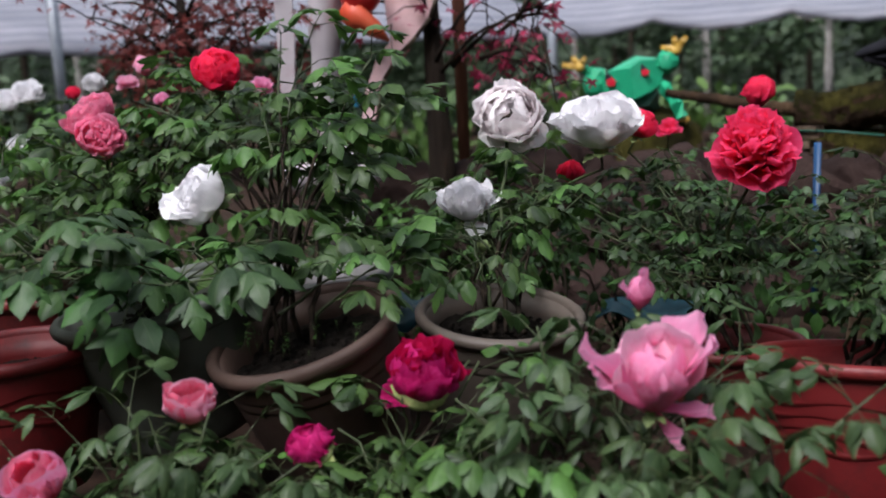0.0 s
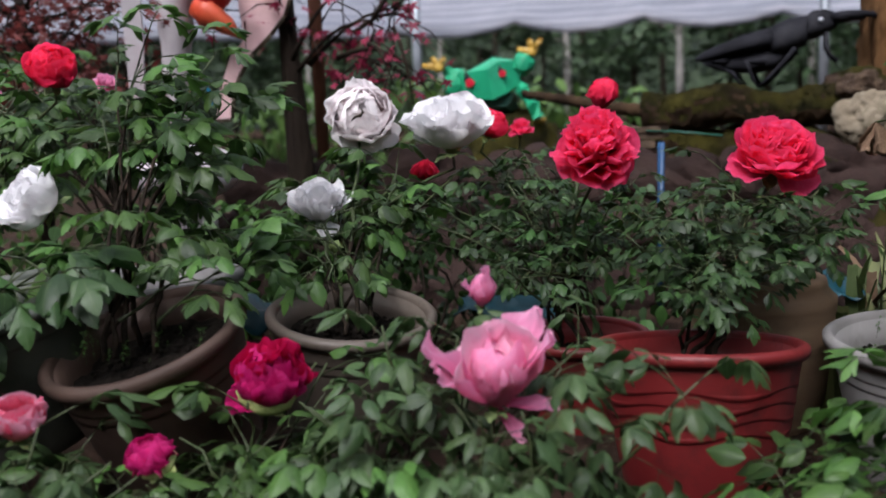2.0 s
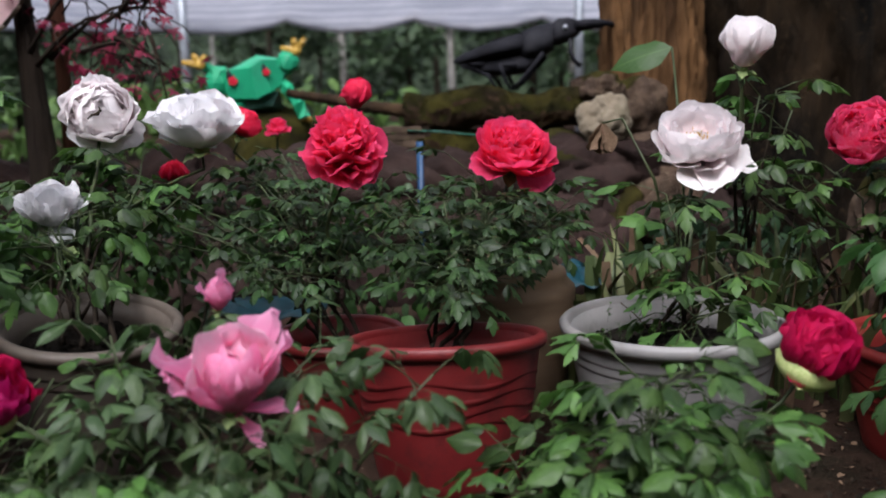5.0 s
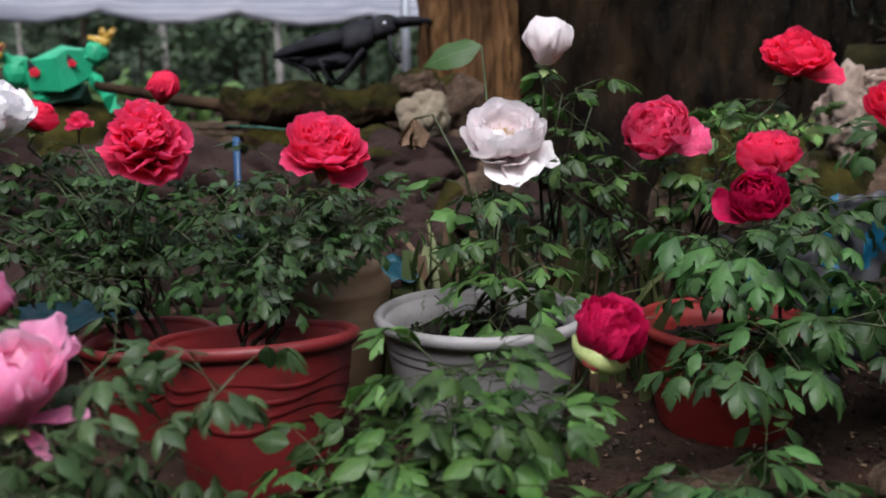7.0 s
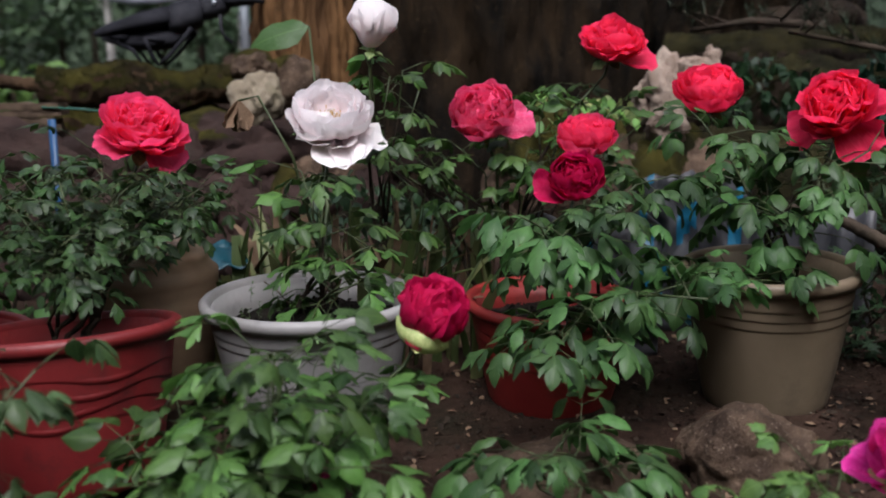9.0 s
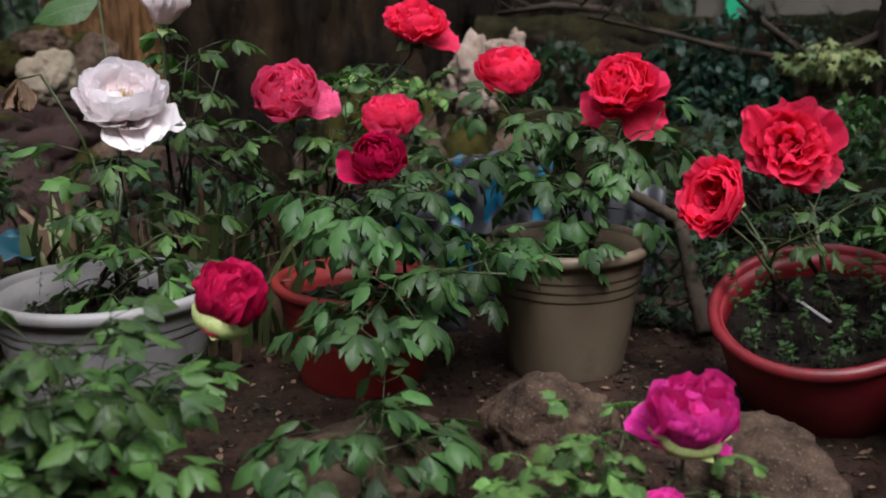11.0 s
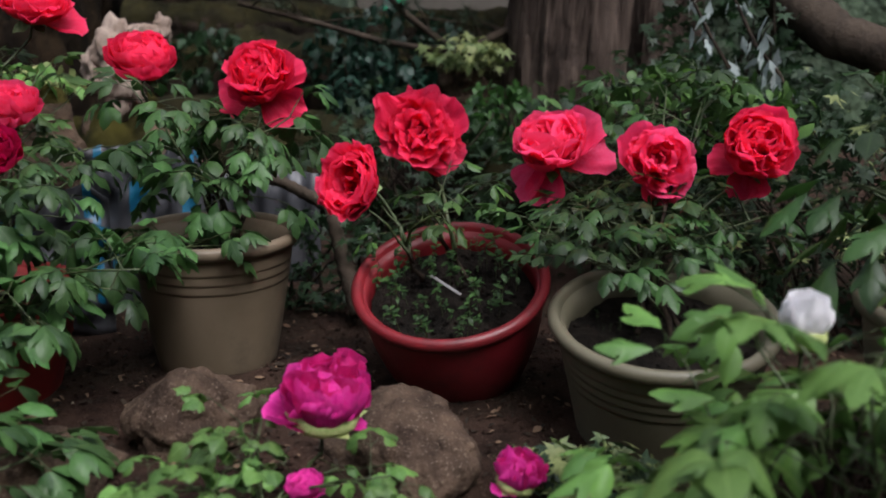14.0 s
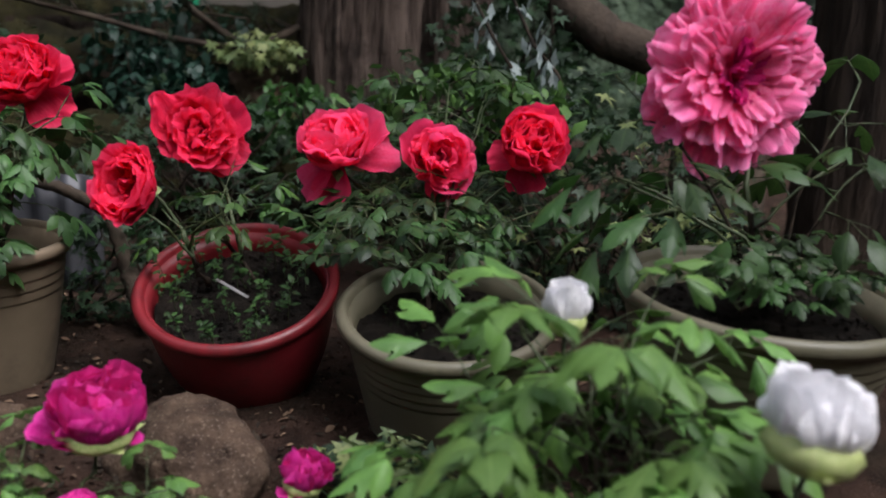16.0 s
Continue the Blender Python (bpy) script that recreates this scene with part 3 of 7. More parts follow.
# each form: rings of (petal kind, count, opening angle, length as share of the width, spread, height)
FORMS = {
    "globe": [("deep", 6, 90, 0.70, 6, 0.0), ("deep", 6, 78, 0.72, 7, 0.0), ("deep", 6, 66, 0.72, 8, 0.0), ("deep", 6, 54, 0.68, 9, 0.0), ("ruffle", 7, 44, 0.62, 12, 0.0), ("ruffle", 7, 30, 0.58, 14, 0.01), ("ragged", 6, 16, 0.54, 14, 0.02)],
    "crinkle": [("guard", 5, 98, 0.52, 6, 0.0), ("wrap", 7, 94, 0.78, 5, 0.0), ("wrap", 7, 86, 0.80, 6, 0.0), ("wrap", 8, 76, 0.80, 7, 0.0), ("wrap", 8, 66, 0.78, 8, 0.0), ("wrap", 8, 55, 0.74, 9, 0.0), ("deep", 8, 44, 0.68, 10, 0.01), ("deep", 7, 32, 0.62, 10, 0.02), ("ruffle", 6, 18, 0.56, 12, 0.03)],
    "chalice": [("bowl", 7, 82, 0.56, 7, 0.0), ("bowl", 7, 68, 0.62, 7, 0.0), ("bowl", 7, 54, 0.64, 8, 0.0), ("bowl", 7, 40, 0.62, 9, 0.0), ("ruffle", 7, 27, 0.58, 9, 0.01), ("ruffle", 5, 12, 0.54, 9, 0.02)],
    "blush": [("cup", 6, 94, 0.54, 5, 0.0), ("deep", 8, 92, 0.66, 5, 0.0), ("deep", 8, 85, 0.66, 5, 0.0), ("deep", 8, 78, 0.60, 6, 0.0), ("deep", 7, 72, 0.48, 7, 0.0), ("tassel", 8, 52, 0.26, 9, 0.02)],
    "bomb": [("guard", 7, 102, 0.46, 9, 0.0), ("frill", 14, 90, 0.46, 9, 0.03), ("frill", 17, 77, 0.46, 9, 0.05), ("frill", 19, 64, 0.46, 9, 0.08), ("frill", 19, 51, 0.46, 9, 0.10), ("frill", 17, 38, 0.46, 9, 0.12), ("frill", 13, 25, 0.45, 9, 0.14), ("frill", 7, 10, 0.43, 9, 0.16)],
    "skirt": [("cup", 6, 98, 0.48, 9, 0.0), ("cup", 8, 88, 0.54, 9, 0.0), ("cup", 8, 76, 0.55, 9, 0.01), ("cup", 8, 64, 0.54, 10, 0.02), ("frill", 13, 52, 0.46, 11, 0.06), ("frill", 13, 38, 0.45, 11, 0.09), ("frill", 10, 20, 0.43, 10, 0.11)],
    "ragged": [("barrel", 6, 90, 0.56, 8, 0.0), ("barrel", 7, 80, 0.62, 8, 0.0), ("barrel", 7, 69, 0.64, 9, 0.0), ("bowl", 8, 60, 0.56, 10, 0.0), ("ruffle", 10, 48, 0.52, 11, 0.01), ("ragged", 11, 36, 0.50, 12, 0.02), ("tassel", 11, 20, 0.47, 12, 0.03)],
    "maw": [("barrel", 6, 92, 0.54, 7, 0.0), ("barrel", 7, 82, 0.58, 8, 0.0), ("barrel", 8, 72, 0.58, 8, 0.0), ("ruffle", 9, 62, 0.52, 9, 0.01), ("ragged", 10, 55, 0.42, 9, 0.01), ("tassel", 9, 44, 0.28, 10, 0.02)],
    "spray": [("guard", 4, 84, 0.56, 14, 0.0), ("bowl", 6, 74, 0.58, 13, 0.0), ("ragged", 8, 62, 0.58, 14, 0.01), ("ragged", 8, 48, 0.54, 14, 0.02), ("tassel", 9, 34, 0.42, 14, 0.02)],
    "bud": [("tulip", 5, 72, 1.06, 3, 0.0), ("tulip", 5, 65, 1.10, 4, 0.0), ("tulip", 5, 55, 1.08, 5, 0.01), ("cup", 5, 38, 0.96, 6, 0.02), ("cup", 4, 22, 0.90, 6, 0.03)],
    "pompom": [("fan", 18, 102, 0.50, 5, 0.0), ("fan", 20, 95, 0.50, 6, 0.01), ("fan", 20, 87, 0.48, 7, 0.02), ("fan", 20, 79, 0.44, 8, 0.025), ("fan", 18, 71, 0.38, 8, 0.03), ("fan", 15, 63, 0.30, 9, 0.03), ("plume", 11, 52, 0.20, 9, 0.03), ("tassel", 9, 28, 0.15, 10, 0.02)],
    "tulip": [("tulip", 4, 86, 0.80, 2, 0.0), ("tulip", 4, 84, 0.84, 2, 0.0), ("tulip", 4, 80, 0.82, 3, 0.01), ("tulip", 4, 75, 0.78, 3, 0.02)],
    "barrel": [("guard", 2, 84, 0.46, 6, 0.0), ("barrel", 5, 78, 0.82, 4, 0.0), ("barrel", 6, 70, 0.90, 4, 0.0), ("barrel", 6, 60, 0.92, 5, 0.0), ("barrel", 6, 49, 0.90, 7, 0.0), ("ruffle", 7, 33, 0.80, 9, 0.02), ("ragged", 7, 15, 0.77, 9, 0.03)],
    "cabbage": [("deep", 5, 94, 0.58, 6, 0.0), ("deep", 7, 87, 0.70, 6, 0.0), ("deep", 7, 78, 0.74, 6, 0.0), ("deep", 7, 68, 0.74, 7, 0.0), ("deep", 7, 58, 0.70, 8, 0.0), ("barrel", 8, 47, 0.64, 9, 0.01), ("ruffle", 9, 34, 0.58, 11, 0.02), ("tassel", 9, 16, 0.55, 12, 0.03)],
    "wilt": [("shell", 4, 78, 0.94, 4, 0.0), ("shell", 4, 72, 1.04, 5, 0.0), ("shell", 4, 62, 1.12, 6, 0.0), ("wrap", 4, 46, 1.16, 7, 0.0), ("ruffle", 3, 16, 1.16, 6, 0.0)],
    "egg": [("shell", 4, 74, 0.86, 3, 0.0), ("shell", 4, 68, 0.92, 3, 0.0), ("shell", 4, 60, 0.94, 4, 0.0), ("shell", 4, 48, 0.92, 5, 0.0), ("shell", 3, 30, 0.86, 5, 0.0)],
    "loose": [("guard", 6, 92, 0.60, 10, 0.0), ("ruffle", 6, 80, 0.62, 15, 0.01), ("ruffle", 7, 64, 0.64, 16, 0.02), ("ruffle", 6, 48, 0.62, 16, 0.03), ("frill", 6, 36, 0.52, 16, 0.04)],
}


def calyx_mesh(seed, pale):
    rng = random.Random(seed)
    bm = bmesh.new()
    lump(bm, (0, 0, 0.15 if pale else -0.02), (0.40, 0.40, 0.22) if pale else (0.085, 0.085, 0.075), seed, 0.1, 2, 0)
    uvl = bm.loops.layers.uv.new("uv")
    for k in range(5):
        mm = pose(0, 0, -0.06, 0, 0, k * 72 + rng.uniform(-15, 15)) @ pose(0.05, 0, 0, 0, rng.uniform(-60, -20) if pale else rng.uniform(-35, 20), 0)
        leaflet(bm, uvl, mm, rng.uniform(0.38, 0.55) if pale else rng.uniform(0.16, 0.30), rng.uniform(0.2, 0.3) if pale else rng.uniform(0.14, 0.2), False, rng, 0, 0.3, 0.4)
    return mesh_of("flower_base", bm, SEPAL_PALE if pale else SEPAL)


def stamen_mesh(seed):
    rng = random.Random(seed)
    bm = bmesh.new()
    for k in range(46):
        a, r = rng.uniform(0, math.tau), rng.uniform(0, 0.12)
        d = Vector((math.cos(a) * r, math.sin(a) * r, 0))
        tip = d * 1.5 + Vector((0, 0, rng.uniform(0.13, 0.2)))
        tube(bm, [d, tip, tip + Vector((0, 0, 0.03))], [0.004, 0.004, 0.011], 3)
    return mesh_of("stamen_cluster", bm, STAMEN)


CALYX = [calyx_mesh(i, False) for i in range(3)]
CALYX_PALE = calyx_mesh(5, True)
STAMENS = stamen_mesh(4)


BLOOMS = []
PATH_SIDE = Vector((0.2, -0.1, 0.8))


def crowds(p):
    """Whether a leaf at p would press on a bloom or stand just before it on the path's side."""
    for c, r in BLOOMS:
        way = (PATH_SIDE - c).normalized()
        q = p - c
        t = min(max(q.dot(way), -0.02), 0.42)
        if (q - way * t).length < r:
            return True
    return False


LATER = []


def flower(plant, at, width, form, mat, face=(0, 0, 1), seed=0, spin=0.0, squash=1.0, hang=(), centre=False, pale=False, label="", mat2=None):
    """A bloom under its plant. at: the middle of the bloom; face: the way it looks; hang: (direction, length) of loose petals."""
    rng = random.Random(seed * 101 + 7)
    BLOOMS.append((Vector(at), width * 0.52 + 0.015))
    up = Vector(face).normalized()
    q = up.to_track_quat("Z", "Y").to_matrix().to_4x4()
    lift = {"globe": 0.28, "crinkle": 0.30, "chalice": 0.30, "blush": 0.24, "bomb": 0.22, "skirt": 0.22, "ragged": 0.22, "maw": 0.22, "spray": 0.22, "bud": 0.46, "tulip": 0.40, "pompom": 0.08, "loose": 0.20, "barrel": 0.38, "cabbage": 0.30, "wilt": 0.44, "egg": 0.36}[form]
    base = Vector(at) - up * width * lift - Vector(plant.matrix_basis.translation)
    uneven = Matrix(((rng.uniform(0.90, 1.08), rng.uniform(-0.10, 0.10), rng.uniform(-0.16, 0.16), 0), (rng.uniform(-0.10, 0.10), rng.uniform(0.90, 1.08), rng.uniform(-0.16, 0.16), 0), (0, 0, 1, 0), (0, 0, 0, 1)))
    m = Matrix.Translation(base) @ q @ pose(0, 0, 0, 0, 0, spin) @ uneven @ Matrix.Diagonal((width, width, width * squash, 1))
    fl = part("flower", CALYX_PALE if pale else CALYX[seed % 3], plant, m, label)
    for li, (kind, n, opening, ln, spread, z) in enumerate(FORMS[form]):
        meshes = petal_set(kind, mat2 if mat2 and li >= len(FORMS[form]) - 2 else mat)
        firm = kind in ("deep", "cup", "wrap", "shell", "barrel", "tulip")
        for k in range(n):
            az = 360 * k / n + li * 29 + rng.uniform(-20, 20)
            s = ln * (rng.uniform(0.90, 1.06) if firm else rng.uniform(0.80, 1.16))
            mm = pose(0, 0, z + rng.uniform(-0.015, 0.015), 0, 0, az) @ pose(0.02 + 0.015 * (opening / 60), 0, 0, rng.uniform(-10, 10) if firm else rng.uniform(-16, 16), opening + rng.uniform(-1.3, 1.3) * spread, rng.uniform(-14, 14) if firm else rng.uniform(-18, 18) if kind == "fan" else rng.uniform(-58, 58)) @ Matrix.Diagonal((s, s, s, 1))
            part("petal", meshes[rng.randrange(6)], fl, mm)
    back = (q @ pose(0, 0, 0, 0, 0, spin)).to_3x3().inverted()
    for way, s, *kind in hang:
        d = (back @ Vector(way)).normalized()
        az, tilt = math.degrees(math.atan2(d.y, d.x)), math.degrees(math.acos(max(-1, min(1, d.z))))
        part("petal", petal_set(kind[0] if kind else "ruffle" if rng.random() < 0.4 else "open", mat)[rng.randrange(6)], fl, pose(0, 0, 0.01, 0, 0, az) @ pose(0.05, 0, 0, rng.uniform(-12, 12), tilt, 0) @ Matrix.Diagonal((s, s, s, 1)))
    if centre or form == "blush":
        part("stamen_cluster", STAMENS, fl, Matrix.Translation((0, 0, 0.04)) @ Matrix.Diagonal((0.8, 0.8, 1.1, 1)), "yellow stamens")
    return base, up


def lobe(way, length, n, seed):
    """A bulky lobe of several loose petals, for flower()'s hang."""
    rng = random.Random(seed)
    return [((way[0] + rng.uniform(-0.3, 0.3), way[1] + rng.uniform(-0.3, 0.3), way[2] + rng.uniform(-0.25, 0.25)), length * rng.uniform(0.72, 1.05), rng.choice(("ruffle", "wrap", "cup", "tassel"))) for _ in range(n)]


GROW = []


def grow_leaves():
    """Puts the leaves on, once all blooms stand."""
    for put, todo in GROW:
        for t in todo:
            put(*t)


def peony(at, label, blooms, shoots, style="broad", mat=None, seed=0, leaves=5, size=1.0, group="peony plants", stem=0.0052, under_leaves=2, category="peony", low=0.42):
    """A tree peony. blooms: flower() arguments; shoots: (centre, half sizes, count) clouds of leafy shoots."""
    rng = random.Random(seed * 977 + 3)
    plant = thing("peony_plant", at, label, category, group)
    origin = Vector(at)
    mat = mat or LEAF
    meshes = leaf_set(style, mat)
    feet = [Vector((rng.uniform(-0.055, 0.055), rng.uniform(-0.055, 0.055), -0.01)) for _ in range(5)]

    def leaf_at(p, az, elev, s):
        LATER.append((p, az, elev, s))

    def put_leaf(p, az, elev, s):
        way = Vector((math.cos(radians(az)), math.sin(radians(az)), math.sin(radians(elev)) * 0.5))
        if crowds(origin + p + way * 0.16 * s) or crowds(origin + p + way * 0.08 * s):
            return
        part("leaf", meshes[rng.randrange(len(meshes))], plant, Matrix.Translation(p) @ pose(0, 0, 0, 0, 0, az) @ pose(0, 0, 0, rng.uniform(-14, 14), -elev, 0) @ Matrix.Diagonal((s, s, s, 1)))

    def stalk(pts, radii, green_from, sides=6):
        bm = bmesh.new()
        tube(bm, pts, radii, sides)
        for f in bm.faces:
            f.material_index = 1 if f.calc_center_median().z > green_from else 0
        part("stem", mesh_of("stem", bm, STEM_WOOD, STEM_GREEN), plant)

    # the shoots' tips first, so that the old wood can reach towards them
    tips = []
    for centre, half, count in shoots:
        c = Vector(centre) - origin
        for k in range(count if count < 4 else round(count * 0.78)):
            while True:
                d = Vector((rng.uniform(-1, 1), rng.uniform(-1, 1), rng.uniform(-1, 1)))
                if d.length < 1:
                    break
            tips.append(c + Vector((d.x * half[0], d.y * half[1], d.z * half[2])))
    goals = tips + [Vector(b["at"]) - origin for b in blooms]
    wood = []
    for k in range(min(len(feet), 1 + len(goals) // 4)):
        aim = sum((rng.choice(goals) for _ in range(3)), Vector()) / 3
        foot = feet[k]
        top = foot + Vector(((aim.x - foot.x) * 0.50, (aim.y - foot.y) * 0.50, (aim.z - foot.z) * rng.uniform(0.40, 0.58)))
        pts = bend(foot, top, 0.3, 6, rng, 0.010)
        stalk(pts, [stem * (1.25 - 0.07 * i) for i in range(7)], 9.0)
        wood.append(pts)

    def fork(tip):
        """The point of the old wood from which a shoot to tip springs."""
        pts = min(wood, key=lambda w: (w[-1] - tip).length + rng.uniform(0, 0.12))
        i = rng.randrange(2, 7)
        return pts[i] if pts[i].z < tip.z - 0.03 else pts[1]

    for b in blooms:
        foot = Vector((*b.pop("foot"), -0.01)) if "foot" in b else None
        base, up = flower(plant, **b)
        neck = base - up * 0.05
        pts = bend(foot or fork(neck), neck, 0.6, 7, rng, 0.008) + [base]
        n = len(pts)
        stalk(pts, [stem * (1.1 - 0.5 * i / n) for i in range(n)], base.z - 0.22)
        a0 = rng.uniform(0, 360)
        for k in range(under_leaves + 1):
            p = pts[-2].lerp(pts[-3], rng.uniform(0.1, 1.0)) if k < under_leaves else pts[-3].lerp(pts[-4], 0.5)
            leaf_at(p, a0 + 137 * k, rng.uniform(-10, 30), size * rng.uniform(0.7, 1.0))
    for tip in tips:
        pts = bend(fork(tip), tip, 0.55, 6, rng, 0.010)
        stalk(pts, [stem * (0.85 - 0.08 * i) for i in range(7)], tip.z - 0.10, 5)
        a0 = rng.uniform(0, 360)
        for j in range(leaves):
            t = 1 - low * (j / max(leaves - 1, 1)) ** 1.3
            i = min(5, int(t * 6))
            p = pts[i].lerp(pts[i + 1], t * 6 - i)
            leaf_at(p, a0 + 137.5 * j + rng.uniform(-20, 20), rng.uniform(5, 38) if j < 2 else rng.uniform(-15, 25), size * rng.uniform(0.75, 1.15))
    leaves_now, LATER[:] = list(LATER), []
    GROW.append((put_leaf, leaves_now))
    return plant


# ---- pots ----
def pot(rim_at, width, height, mat, label, tilt=(0, 0), lip=0.016, grooves=3, bowl=False, soil_drop=0.06, group="flower pots", wave=True):
    """A round pot whose rim centre is at rim_at; wall, rim, grooves and soil are parts."""
    R = width / 2
    t = 0.012
    m = Matrix.Translation(rim_at) @ pose(0, 0, 0, tilt[0], tilt[1], 0) @ Matrix.Translation((0, 0, -height))
    ob = thing("flower_pot", m, label, "flower pot", group)
    rb = R * (0.62 if bowl else 0.70)

    def rad(k):
        return rb + (R * 0.94 - rb) * (math.sin(k * math.pi / 2) ** 0.8 if bowl else k ** 0.9)
    prof = [(0.01, 0.004), (rb * 0.96, 0.0), (rb, 0.008)]
    steps = 18
    for i in range(1, steps + 1):
        k = i / steps
        prof.append((rad(k) , 0.008 + (height - 0.03) * k))
    inner = [(rad(1 - i / 6) - t, height - 0.012 - (height * 0.9) * i / 6) for i in range(7)]
    bm = bmesh.new()
    lathe(bm, prof + inner + [(0.01, height * 0.08)], 56)
    part("wall", mesh_of("pot_wall", bm, mat), ob)
    bm = bmesh.new()
    lathe(bm, [(R * 0.93, height - lip * 1.5), (R - 0.003, height - lip * 1.5), (R + 0.002, height - lip), (R + 0.003, height - lip * 0.4), (R - 0.002, height - 0.002), (R - 0.008, height + 0.001), (R - 0.015, height - 0.001), (R - 0.019, height - 0.008), (R * 0.94 - t, height - lip * 1.6)], 64, wobble=0.004)
    part("rim", mesh_of("pot_rim", bm, mat), ob)
    for g in range(grooves):
        k = 0.80 - 0.10 * g if wave else 0.86 - 0.075 * g
        zz = 0.008 + (height - 0.03) * k
        bm = bmesh.new()
        n = 72
        pts = [(rad(k + (0.009 * math.sin(5 * a * math.tau / n + g) if wave else 0)) , a * math.tau / n, zz + (0.007 * math.sin(5 * a * math.tau / n + g) if wave else 0)) for a in range(n)]
        rows = []
        for r, a, z in pts:
            rows.append([bm.verts.new(((r + dr) * math.cos(a), (r + dr) * math.sin(a), z + dz)) for dr, dz in ((-0.003, -0.0030), (0.0012 if wave else 0.0007, -0.0022), (0.0001, 0.0100), (-0.003, 0.0120))])
        for a in range(n):
            b = (a + 1) % n
            for k2 in range(3):
                bm.faces.new((rows[a][k2], rows[b][k2], rows[b][k2 + 1], rows[a][k2 + 1]))
        part("ridge", mesh_of("pot_ridge", bm, mat), ob)
    rng = random.Random(int(width * 1000) + int(rim_at[0] * 100))
    bm = bmesh.new()
    n = 26
    rs = R * 0.90 - t
    for i in range(n + 1):
        for j in range(n + 1):
            x, y = (2 * i / n - 1), (2 * j / n - 1)
            rr, mx = math.hypot(x, y), max(abs(x), abs(y))
            if rr > 0:
                x, y = x * mx / rr, y * mx / rr
            z = height - soil_drop + 0.014 * noise.noise(Vector((x * 3, y * 3, width * 50))) + 0.007 * noise.noise(Vector((x * 9, y * 9, width * 50)))
            bm.verts.new((x * rs, y * rs, z))
    bm.verts.ensure_lookup_table()
    for i in range(n):
        for j in range(n):
            a = i * (n + 1) + j
            bm.faces.new([bm.verts[q] for q in (a, a + n + 1, a + n + 2, a + 1)])
    for k in range(240):
        a, r = rng.uniform(0, math.tau), rs * 0.93 * math.sqrt(rng.random())
        s = rng.uniform(0.002, 0.0085)
        crumb(bm, (r * math.cos(a), r * math.sin(a), height - soil_drop + 0.004), s, rng)
    part("soil", mesh_of("pot_soil", bm, SOIL), ob, label="dark crumbly potting soil")
    return ob


# ---- large structure ----
def ground_sheet():
    xs = sorted({round(s * (0.06 * i if i < 70 else 4.2 * 1.17 ** (i - 70)), 3) for i in range(101) for s in (-1, 1)})
    me = bpy.data.meshes.new("ground")
    n = len(xs)
    verts = []
    for y in xs:
        for x in xs:
            z = 0.030 * noise.noise(Vector((x * 1.1, y * 1.1, 0))) + 0.014 * noise.noise(Vector((x * 4, y * 4, 3))) + 0.007 * noise.noise(Vector((x * 11, y * 11, 5))) if abs(x) < 6 and abs(y) < 6 else -0.02
            verts.append((x, y, z))
    me.from_pydata(verts, [], [(j * n + i, j * n + i + 1, (j + 1) * n + i + 1, (j + 1) * n + i) for j in range(n - 1) for i in range(n - 1)])
    for p in me.polygons:
        p.use_smooth = True
    me.materials.append(EARTH)
    tagged(new("ground", me), "damp dark brown earth with crumbs and leaf litter", "ground", kind="structure")


ground_sheet()


def scatter_litter():
    rng = random.Random(5)
    bm = bmesh.new()
    uvl = bm.loops.layers.uv.new("uv")
    for k in range(11000):
        x, y = (rng.uniform(0.2, 3.2), rng.uniform(-1.2, 3.0)) if k % 3 == 0 else (rng.uniform(1.1, 2.7), rng.uniform(-0.7, 1.5))
        if math.hypot(x, y) < 0.9:
            continue
        z = 0.030 * noise.noise(Vector((x * 1.1, y * 1.1, 0))) + 0.014 * noise.noise(Vector((x * 4, y * 4, 3))) + 0.007 * noise.noise(Vector((x * 11, y * 11, 5)))
        if rng.random() < 0.45:
            s = rng.uniform(0.0015, 0.0075)
            crumb(bm, (x, y, z + s * 0.3), s * (0.6 if k % 9 == 0 else 1), rng, 3 if k % 9 == 0 else 0)
        else:
            ln = rng.uniform(0.006, 0.026)
            leaflet(bm, uvl, Matrix.Translation((x, y, z + 0.006)) @ pose(0, 0, 0, rng.uniform(-25, 25), rng.uniform(-15, 15), rng.uniform(0, 360)), ln, ln * rng.uniform(0.2, 0.6), False, rng, 1 if rng.random() < 0.35 else 2, 0.4, 0.6)
    tagged(new("leaf_litter", mesh_of("leaf_litter", bm, EARTH, DRY_LEAF, STEM_WOOD, STONE_PALE)), "scattered crumbs, twigs and dry leaf bits on earth", "leaf litter", kind="stuff")


scatter_litter()


